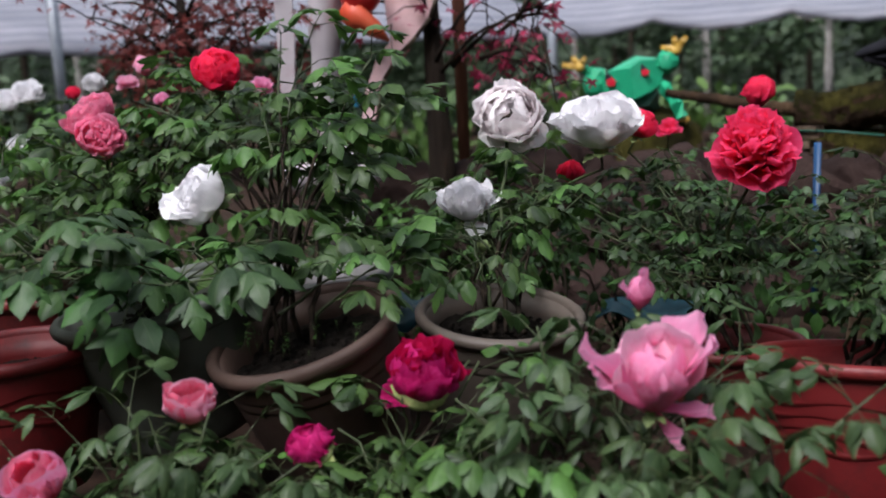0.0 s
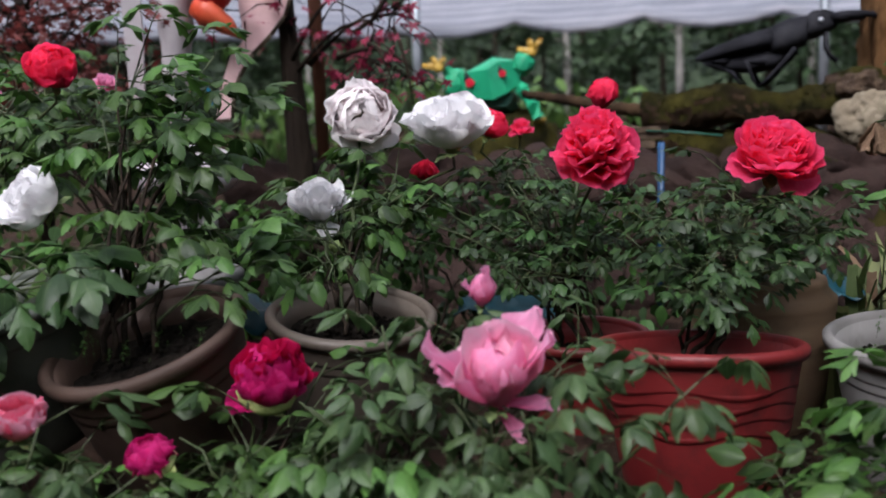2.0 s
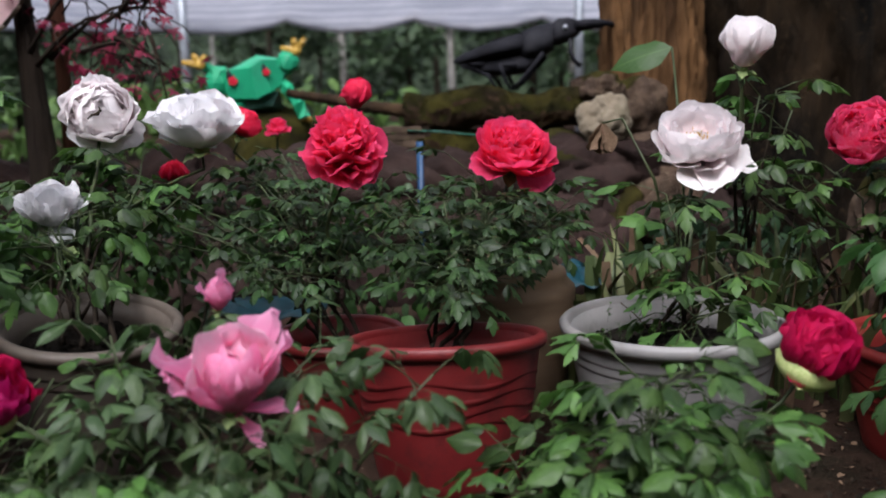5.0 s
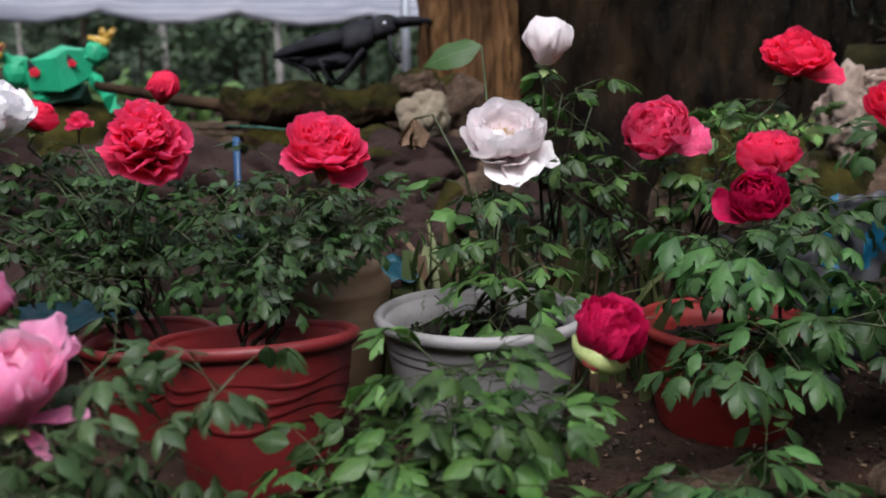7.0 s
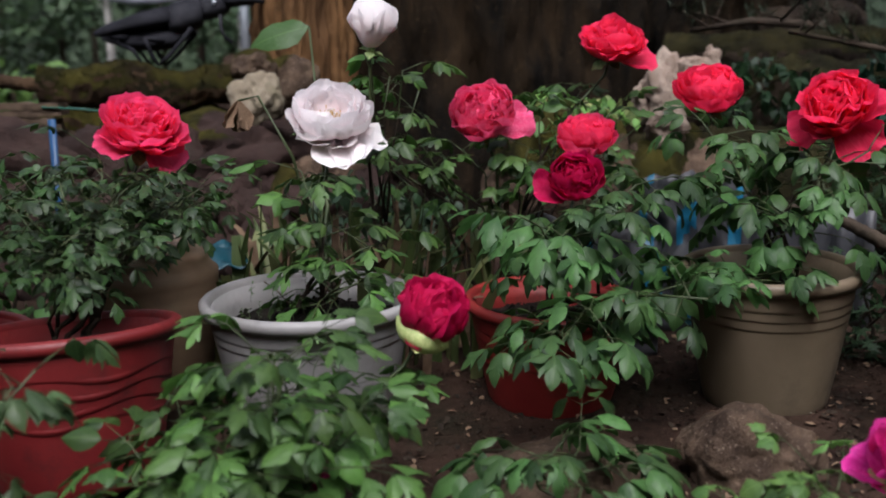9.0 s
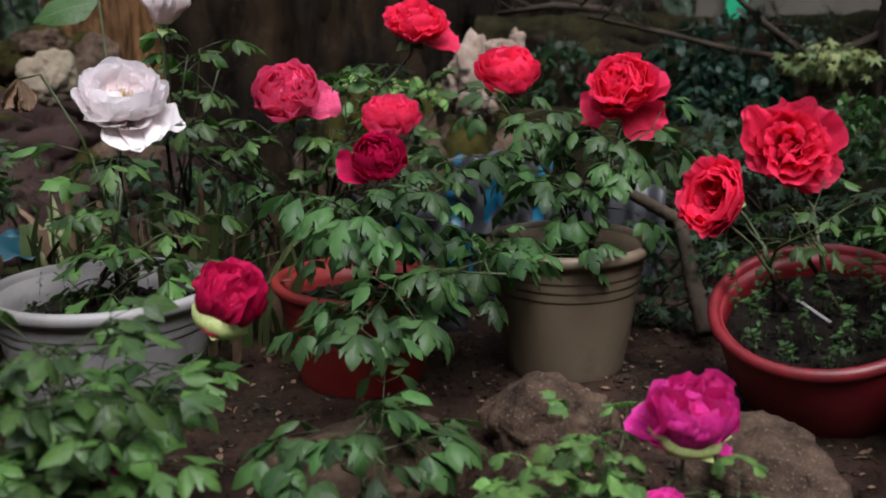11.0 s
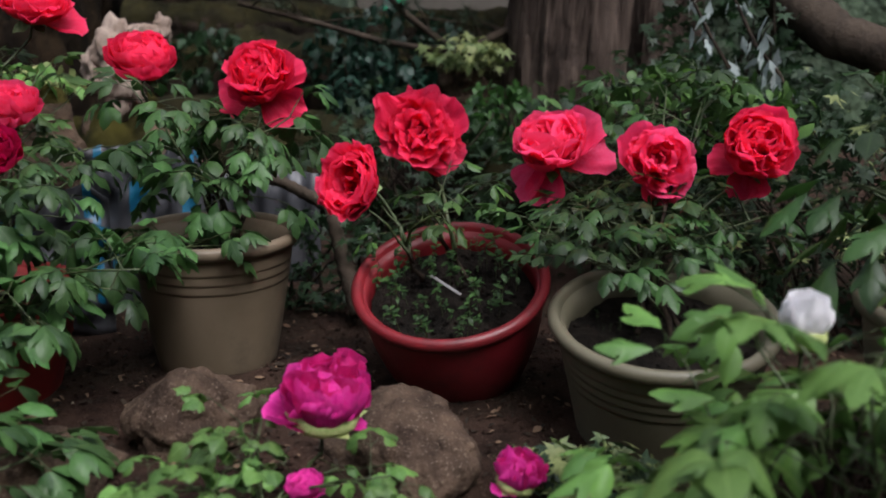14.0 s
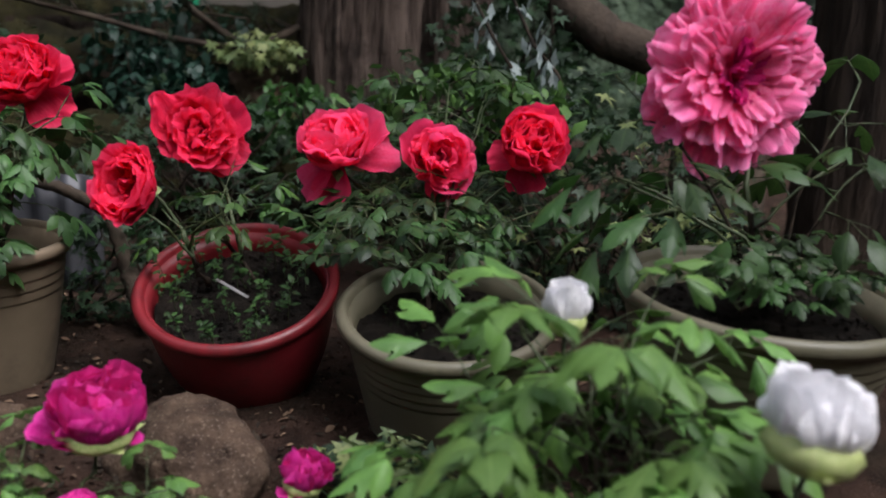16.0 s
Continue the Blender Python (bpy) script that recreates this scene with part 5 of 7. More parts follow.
peony((-0.862, 2.270, 0.422), "tall tree peony with red and streaked pink blooms", [
    dict(at=(-0.512, 2.089, 0.859), width=0.125, form="cabbage", mat=P_RED, face=(0.15, -0.55, 0.9), seed=4),
    dict(at=(-0.889, 2.275, 0.777), width=0.14, form="cabbage", mat=P_STREAK, face=(-0.3, -0.5, 0.9), seed=5, squash=0.9),
    dict(at=(-0.847, 2.215, 0.716), width=0.125, form="cabbage", mat=P_STREAK, face=(0.2, -0.8, 0.5), seed=6),
], [((-0.560, 2.324, 0.752), (0.22, 0.15, 0.13), 11), ((-0.930, 2.304, 0.642), (0.25, 0.15, 0.13), 11), ((-0.683, 2.197, 0.594), (0.25, 0.15, 0.13), 9)], "broad", LEAF, 3, 5, 0.9)
peony((-0.395, 2.553, 0.267), "tree peony with small pale pink blooms at the back", [
    dict(at=(-0.892, 2.753, 0.917), width=0.068, form="egg", mat=P_PINK_PALE, face=(0.2, -0.3, 1), seed=7),
    dict(at=(-0.949, 2.745, 0.874), width=0.05, form="loose", mat=P_PINK_PALE, face=(0, -0.5, 1), seed=8),
    dict(at=(-0.523, 2.643, 0.844), width=0.05, form="loose", mat=P_PINK, face=(0.4, -0.5, 1), seed=9),
    dict(at=(-0.814, 2.636, 0.814), width=0.04, form="bud", mat=P_PINK, face=(0, -0.2, 1), seed=10),
], [((-0.775, 2.734, 0.792), (0.3, 0.15, 0.14), 9)], "broad", LEAF, 4, 4, 0.9)
p = (-1.564, 3.305, 0.606)
peony((p[0], p[1], 0), "distant peony bush with many white blooms", [
    dict(at=(-1.529, 3.350, 0.884), width=0.12, form="chalice", mat=P_WHITE, face=(0, -0.4, 1), seed=11),
    dict(at=(-1.614, 3.345, 0.857), width=0.11, form="chalice", mat=P_WHITE, face=(0, -0.6, 1), seed=12),
    dict(at=(-1.287, 3.355, 0.906), width=0.10, form="chalice", mat=P_WHITE, face=(0, -0.4, 1), seed=13),
    dict(at=(-1.279, 3.147, 0.867), width=0.06, form="cabbage", mat=P_RED, face=(0, -0.4, 1), seed=14),
    dict(at=(-1.522, 3.220, 0.701), width=0.08, form="chalice", mat=P_WHITE, face=(0, -0.6, 1), seed=15),
    dict(at=(-1.569, 3.199, 0.573), width=0.06, form="chalice", mat=P_WHITE, face=(0, -0.6, 1), seed=16),
], [((-1.516, 3.325, 0.728), (0.4, 0.2, 0.16), 10)], "broad", LEAF, 5, 4, 0.9)
p = (-1.109, 2.041, 0.270)
peony((p[0], p[1], 0.2), "peony with a deep red bloom at the bed's edge", [
    dict(at=(-1.078, 2.114, 0.731), width=0.10, form="globe", mat=P_RED, face=C0, seed=17),
], [((-1.080, 1.987, 0.570), (0.15, 0.15, 0.16), 6)], "broad", LEAF, 6, 4, 0.9)
peony((0.091, 1.734, 0.317), "tree peony with three white blooms in a beige pot", [
    dict(at=(0.159, 2.173, 0.720), width=0.150, form="crinkle", mat=P_BLUSH, face=(-0.1, -0.93, 0.28), seed=18, hang=[((-0.1, 0.1, 1), 0.70, "tassel"), ((0.1, 0.3, 1), 0.66, "tassel"), ((-0.4, -0.3, -0.9), 0.56), ((0.3, -0.4, -0.9), 0.56)]),
    dict(at=(0.367, 2.121, 0.696), width=0.205, form="chalice", mat=P_WHITE, face=(-0.05, -0.12, 1), seed=19, squash=0.92),
    dict(at=(0.041, 1.942, 0.544), width=0.135, form="chalice", mat=P_WHITE, face=(0.05, -0.2, 0.9), seed=20, squash=0.95, hang=[((0.95, -0.2, 0.25), 0.72, "tongue"), ((0.3, -0.6, -0.7), 0.45)]),
    dict(at=(0.071, 1.877, 0.455), width=0.034, form="egg", mat=SEPAL, face=(0.1, 0, 1), seed=54),
], [((0.098, 1.829, 0.468), (0.15, 0.12, 0.07), 7), ((0.229, 2.145, 0.537), (0.22, 0.12, 0.09), 9), ((0.056, 2.204, 0.597), (0.1, 0.1, 0.06), 3)], "broad", LEAF, 7, 6, 0.84)
peony((0.625, 1.950, 0.16), "tree peony with a coral bloom and red buds", [
    dict(at=(0.619, 1.795, 0.642), width=0.185, form="bomb", mat=P_CORAL, face=(-0.1, -0.6, 0.6), seed=21, hang=[((0.7, -0.3, -0.7), 0.48)]),
    dict(at=(0.794, 2.284, 0.736), width=0.085, form="egg", mat=P_RED, face=(0.2, -0.2, 1), seed=22, squash=1.2),
    dict(at=(0.497, 2.276, 0.680), width=0.10, form="cabbage", mat=P_RED, face=(0.3, -0.4, 0.8), seed=23),
    dict(at=(0.316, 2.289, 0.566), width=0.052, form="bud", mat=P_RED, face=(0, -0.3, 1), seed=24, squash=1.1),
    dict(at=(0.638, 2.556, 0.658), width=0.06, form="loose", mat=P_CORAL, face=(0, -0.4, 1), seed=25),
], [((0.627, 1.965, 0.490), (0.26, 0.16, 0.10), 14), ((0.478, 2.207, 0.558), (0.2, 0.12, 0.08), 7), ((0.310, 2.066, 0.459), (0.15, 0.1, 0.1), 5), ((0.56, 1.78, 0.40), (0.16, 0.08, 0.05), 5)], "fine", LEAF_FINE, 8, 6, 0.76, low=0.55)
peony((0.728, 1.544, 0.235), "bushy tree peony with a coral bloom in a red pot", [
    dict(at=(0.969, 1.707, 0.617), width=0.178, form="skirt", mat=P_CORAL, face=(-0.05, -0.5, 0.85), seed=26, spin=40, hang=[((0.4, -0.4, -0.8), 0.5), ((-1, -0.2, -0.35), 0.5)]),
], [((0.826, 1.678, 0.502), (0.26, 0.15, 0.075), 17), ((0.704, 1.619, 0.486), (0.14, 0.12, 0.04), 5), ((0.909, 1.636, 0.472), (0.14, 0.1, 0.05), 6), ((1.096, 1.799, 0.442), (0.10, 0.10, 0.05), 5), ((0.76, 1.46, 0.42), (0.16, 0.07, 0.04), 5)], "fine", LEAF_FINE, 9, 6, 0.76, low=0.55)
peony((1.194, 1.458, 0.245), "tree peony with blush white blooms in a white pot", [
    dict(at=(1.323, 1.546, 0.636), width=0.195, form="blush", mat=P_BLUSH, face=(-0.26, -0.42, 0.87), seed=27, squash=0.9, hang=[((-0.4, -0.6, -0.62), 0.56, "guard"), ((0.0, -0.75, -0.6), 0.52, "guard"), ((0.85, -0.35, -0.42), 0.64, "tongue")]),
], [((1.245, 1.532, 0.458), (0.16, 0.12, 0.07), 3), ((1.18, 1.42, 0.295), (0.12, 0.07, 0.01), 4), ((1.28, 1.40, 0.38), (0.05, 0.05, 0.02), 1)], "broad", LEAF, 10, 4, 0.9)
p = (1.47, 1.66, 0)
peony((p[0], p[1], 0.02), "tall tree peony with one tulip-shaped blush white bloom", [
    dict(at=(1.409, 1.508, 0.820), width=0.118, form="tulip", mat=P_BLUSH, face=(0, -0.08, 1), seed=28, squash=1.15),
], [((1.486, 1.530, 0.694), (0.12, 0.1, 0.05), 4), ((1.40, 1.52, 0.755), (0.03, 0.03, 0.01), 1)], "broad", LEAF, 25, 4, 0.8)
peony((1.668, 1.206, 0.178), "tree peony with dark red blooms in an orange pot", [
    dict(at=(1.596, 1.092, 0.511), width=0.115, form="cabbage", mat=P_DARK, face=(-0.6, -0.5, 0.7), seed=29, hang=[((-0.84, 0.54, -0.12), 0.8)]),
    dict(at=(1.802, 1.227, 0.571), width=0.135, form="cabbage", mat=P_CORAL, face=(-0.3, -0.4, 0.9), seed=30),
], [((1.465, 1.065, 0.404), (0.18, 0.14, 0.04), 5), ((1.683, 0.939, 0.478), (0.15, 0.12, 0.06), 4), ((1.303, 0.853, 0.270), (0.15, 0.08, 0.03), 4), ((1.613, 0.782, 0.272), (0.08, 0.08, 0.05), 2)], "oval", LEAF_BLUE, 11, 5, 0.98)
p = (1.763, 1.519, 0.260)
peony((p[0], p[1], 0.1), "tall tree peony with crimson and red blooms", [
    dict(at=(1.700, 1.460, 0.621), width=0.16, form="cabbage", mat=P_PINK_DARK, face=(-0.6, -0.5, 0.6), seed=31, hang=[((0.8, -0.5, -0.3), 0.66)]),
    dict(at=(2.028, 1.335, 0.783), width=0.175, form="ragged", mat=P_RED, face=(-0.3, -0.45, 0.9), seed=32, squash=0.85, hang=[((0.8, -0.5, -0.45), 0.6)]),
], [((1.740, 1.562, 0.535), (0.20, 0.12, 0.07), 3), ((1.919, 1.348, 0.584), (0.25, 0.14, 0.08), 10), ((1.600, 1.771, 0.569), (0.12, 0.12, 0.08), 3)], "broad", LEAF, 12, 4, 0.85)
peony((1.963, 0.852, 0.289), "tree peony with red blooms in a beige pot", [
    dict(at=(2.069, 1.078, 0.676), width=0.16, form="cabbage", mat=P_RED, face=(-0.35, -0.35, 0.9), seed=33, squash=0.85),
    dict(at=(2.046, 0.778, 0.638), width=0.175, form="ragged", mat=P_RED, face=(-0.8, -0.2, 0.6), seed=34, hang=[((-0.3, 0.35, 0.9), 0.6), ((0.2, -0.5, -0.85), 0.6), ((0.35, -0.8, 0.4), 0.58), ((0.2, 0.7, -0.5), 0.58)]),
], [((1.908, 0.880, 0.435), (0.15, 0.13, 0.05), 4), ((2.070, 0.978, 0.581), (0.2, 0.14, 0.05), 4), ((1.713, 0.868, 0.324), (0.08, 0.1, 0.04), 2), ((2.060, 0.750, 0.554), (0.1, 0.1, 0.07), 3)], "oval", LEAF_BLUE, 13, 5, 0.95)
peony((1.977, 0.331, 0.239), "tree peony with two ragged red blooms in a red bowl pot", [
    dict(at=(1.950, 0.513, 0.434), width=0.178, form="maw", mat=P_RED, face=(-0.9, 0.15, 0.25), seed=35),
    dict(at=(2.071, 0.415, 0.536), width=0.165, form="spray", mat=P_RED, face=(-0.9, -0.25, 0.35), seed=36, hang=[((0.35, -0.9, 0.3), 0.68), ((0.2, -0.7, -0.5), 0.6)]),
], [((2.017, 0.400, 0.389), (0.13, 0.12, 0.06), 6)], "fine", LEAF, 14, 4, 0.9)
peony((1.886, -0.125, 0.231), "tree peony with three drooping red blooms in an olive pot", [
    dict(at=(2.077, 0.133, 0.520), width=0.165, form="ragged", mat=P_CORAL, face=(-0.7, 0.1, 0.75), seed=37, hang=[((0.1, -0.6, 0.75), 0.6), ((0, 0.1, -1), 0.55), ((0.2, -0.95, -0.2), 0.66), ((0.3, -0.75, 0.45), 0.66), ((0.2, 0.5, -0.7), 0.6)]),
    dict(at=(2.068, -0.084, 0.504), width=0.125, form="spray", mat=P_CORAL, face=(-0.7, -0.25, 0.25), seed=38, hang=[((0.1, 0.95, 0.3), 0.85, "barrel"), ((0.1, -0.6, 0.75), 0.80, "barrel"), ((0.0, -0.25, -1), 0.80, "barrel"), ((-0.1, 0.6, 0.2), 0.7, "barrel"), ((-0.2, -0.3, 0.4), 0.6, "ruffle")]),
    dict(at=(2.136, -0.267, 0.536), width=0.175, form="ragged", mat=P_RED, face=(-0.75, -0.25, 0.65), seed=39, hang=[((0, 0.15, -1), 0.46), ((0, -0.9, -0.15), 0.42), ((0.1, 0.8, -0.4), 0.42)]),
], [((2.117, -0.060, 0.423), (0.16, 0.27, 0.05), 17), ((1.947, -0.067, 0.364), (0.12, 0.2, 0.03), 5), ((2.480, -0.072, 0.614), (0.12, 0.16, 0.06), 5)], "fine", LEAF_FINE, 15, 5, 1.0)
peony((1.725, -0.651, 0.345), "tree peony with one huge rose-pink bloom", [
    dict(at=(1.761, -0.578, 0.706), width=0.268, form="pompom", mat=P_ROSE, mat2=P_MAGENTA, face=(-0.97, -0.22, 0.1), seed=40),
], [((1.823, -0.390, 0.676), (0.04, 0.03, 0.03), 1), ((1.738, -0.397, 0.526), (0.04, 0.03, 0.03), 2), ((1.863, -0.819, 0.711), (0.05, 0.04, 0.03), 1), ((1.825, -0.799, 0.553), (0.05, 0.04, 0.03), 2), ((1.793, -0.528, 0.500), (0.04, 0.03, 0.02), 1)], "long", LEAF_FINE, 16, 4, 1.05)
peony((1.705, -0.645, 0.348), "low seedling foliage filling a wide pot", [], [((1.728, -0.661, 0.405), (0.13, 0.19, 0.035), 18)], "broad", LEAF_FINE, 17, 4, 0.52, stem=0.0035, category="seedling")
p = (1.325, -0.422, 0.201)
peony((p[0], p[1], 0), "fresh green peony with white buds near the path", [
    dict(at=(1.405, -0.309, 0.403), width=0.076, form="tulip", mat=P_WHITE, face=(0, 0, 1), seed=41, squash=1.2, pale=True),
    dict(at=(1.149, -0.558, 0.376), width=0.132, form="tulip", mat=P_WHITE, face=(0.1, -0.25, 0.9), seed=42, pale=True),
], [((1.365, -0.300, 0.372), (0.05, 0.06, 0.03), 3), ((1.37, -0.45, 0.37), (0.05, 0.07, 0.03), 3), ((1.300, -0.330, 0.290), (0.07, 0.12, 0.04), 3), ((1.25, -0.45, 0.27), (0.07, 0.10, 0.04), 3), ((1.30, -0.25, 0.17), (0.06, 0.08, 0.03), 3)], "large", LEAF_PALE, 18, 3, 1.0)
p = (0.256, 1.165, 0.103)
peony((p[0], p[1], 0), "dusty green peony with a floppy pink bloom", [
    dict(at=(0.268, 1.180, 0.362), width=0.092, form="wilt", mat=P_PINK, mat2=P_PINK_PALE, face=(0.05, -0.12, 1), seed=43, squash=1.2, hang=[((-0.85, -0.1, 0.52), 1.30, "tongue"), ((-0.90, -0.35, 0.40), 1.25, "tongue"), ((0.58, 0.05, 0.72), 1.32, "tongue"), ((0.70, -0.25, 0.60), 1.28, "tongue"), ((0.4, -0.35, -0.85), 0.62, "tongue"), ((0.95, -0.2, -0.12), 0.95, "tongue")]),
    dict(at=(0.272, 1.273, 0.460), width=0.042, form="egg", mat=P_PINK, face=(0.1, -0.1, 1), seed=44, squash=1.45, hang=[((-0.9, -0.3, 0.8), 1.1, "tongue"), ((0.3, -0.1, 1), 1.15, "tongue")]),
], [((0.158, 1.258, 0.376), (0.12, 0.08, 0.06), 4), ((0.404, 1.256, 0.347), (0.12, 0.08, 0.03), 4), ((0.250, 1.125, 0.294), (0.22, 0.08, 0.05), 9), ((0.50, 1.11, 0.36), (0.05, 0.04, 0.02), 2), ((0.42, 1.10, 0.13), (0.10, 0.06, 0.02), 2), ((0.02, 1.2, 0.30), (0.08, 0.08, 0.05), 3)], "lance", LEAF_GREY, 19, 5, 0.72)
p = (-0.466, 1.259, 0.090)
peony((p[0], p[1], 0), "low peony with soft pink cup blooms", [
    dict(at=(-0.410, 1.307, 0.328), width=0.088, form="tulip", mat=P_PINK_PALE, mat2=P_PINK_HOT, face=(0.05, -0.2, 1), seed=45),
    dict(at=(-0.598, 1.184, 0.265), width=0.10, form="tulip", mat=P_PINK, mat2=P_PINK_HOT, face=(-0.2, -0.5, 0.8), seed=46),
], [((-0.405, 1.258, 0.276), (0.2, 0.1, 0.05), 7), ((-0.593, 1.287, 0.275), (0.15, 0.1, 0.06), 4), ((-0.371, 1.181, 0.238), (0.25, 0.08, 0.04), 5)], "lance", LEAF_GREY, 20, 5, 0.74)
p = (-0.129, 1.305, 0.047)
peony((p[0], p[1], 0), "low peony with magenta bloom and bud", [
    dict(at=(-0.058, 1.371, 0.329), width=0.118, form="barrel", mat=P_MAGENTA, face=(0.1, -0.35, 0.9), seed=47, mat2=P_DARK, hang=[((-0.9, -0.3, -0.3), 0.52)], pale=True),
    dict(at=(-0.228, 1.297, 0.257), width=0.082, form="egg", mat=P_MAGENTA, face=(-0.3, -0.3, 0.8), seed=48, squash=0.82, pale=True),
], [((-0.098, 1.288, 0.257), (0.17, 0.1, 0.06), 8), ((0.019, 1.372, 0.332), (0.1, 0.08, 0.04), 3), ((-0.196, 1.231, 0.224), (0.14, 0.08, 0.04), 4), ((0.027, 1.235, 0.236), (0.12, 0.08, 0.06), 4)], "broad", LEAF, 21, 5, 0.74)
p = (0.891, 0.963, 0.023)
peony((p[0], p[1], 0), "low round-leaved peony with a dark red bloom", [
    dict(at=(1.106, 0.979, 0.335), width=0.125, form="barrel", mat=P_DARK, face=(0.25, -0.4, 0.8), seed=49, spin=30, pale=True),
    dict(at=(0.864, 0.944, 0.135), width=0.035, form="bud", mat=P_MAGENTA, face=(0, 0, 1), seed=50),
], [((0.738, 1.062, 0.195), (0.13, 0.08, 0.03), 8), ((0.86, 1.03, 0.25), (0.09, 0.07, 0.035), 6), ((0.620, 1.046, 0.167), (0.15, 0.08, 0.03), 6), ((0.79, 0.932, 0.206), (0.09, 0.07, 0.03), 5), ((0.79, 0.985, 0.320), (0.07, 0.05, 0.03), 4)], "broad", LEAF, 22, 5, 0.82)
p = (1.193, 0.716, -0.027)
peony((p[0], p[1], 0), "broad-leaved drooping peony foliage over stones", [], [((1.167, 0.783, 0.145), (0.10, 0.1, 0.03), 4), ((1.186, 0.762, 0.163), (0.06, 0.08, 0.03), 1)], "oval", LEAF_BLUE, 23, 4, 1.0)
p = (1.317, 0.384, 0.004)
peony((p[0], p[1], 0), "small fresh peony with orchid-pink blooms", [
    dict(at=(1.432, 0.347, 0.199), width=0.135, form="barrel", mat=P_ORCHID, mat2=P_MAGENTA, face=(-0.1, -0.1, 1), seed=51, squash=0.92, hang=[((-0.4, 0.9, -0.05), 0.66)], pale=True),
    dict(at=(1.473, 0.051, 0.102), width=0.075, form="barrel", mat=P_ORCHID, mat2=P_MAGENTA, face=(0, -0.2, 0.9), seed=52, pale=True),
    dict(at=(1.369, 0.352, 0.082), width=0.06, form="barrel", mat=P_ORCHID, face=(-0.2, 0.2, 0.9), seed=53, squash=0.8),
], [((1.314, 0.422, 0.150), (0.10, 0.12, 0.03), 8), ((1.241, 0.437, 0.118), (0.1, 0.12, 0.03), 6), ((1.377, 0.278, 0.121), (0.06, 0.08, 0.03), 4)], "round", LEAF_PALE, 24, 4, 0.62, stem=0.004)
grow_leaves()


# ---- sculptures and things at the back ----
def hull(bm, pts, mat=0):
    """A faceted solid round a few corners."""
    vs = [bm.verts.new(p) for p in pts]
    out = bmesh.ops.convex_hull(bm, input=vs)
    for f in [g for g in out["geom"] if isinstance(g, bmesh.types.BMFace)]:
        f.material_index = mat
    bmesh.ops.delete(bm, geom=[g for g in set(out["geom_interior"] + out["geom_unused"]) if isinstance(g, bmesh.types.BMVert)], context="VERTS")


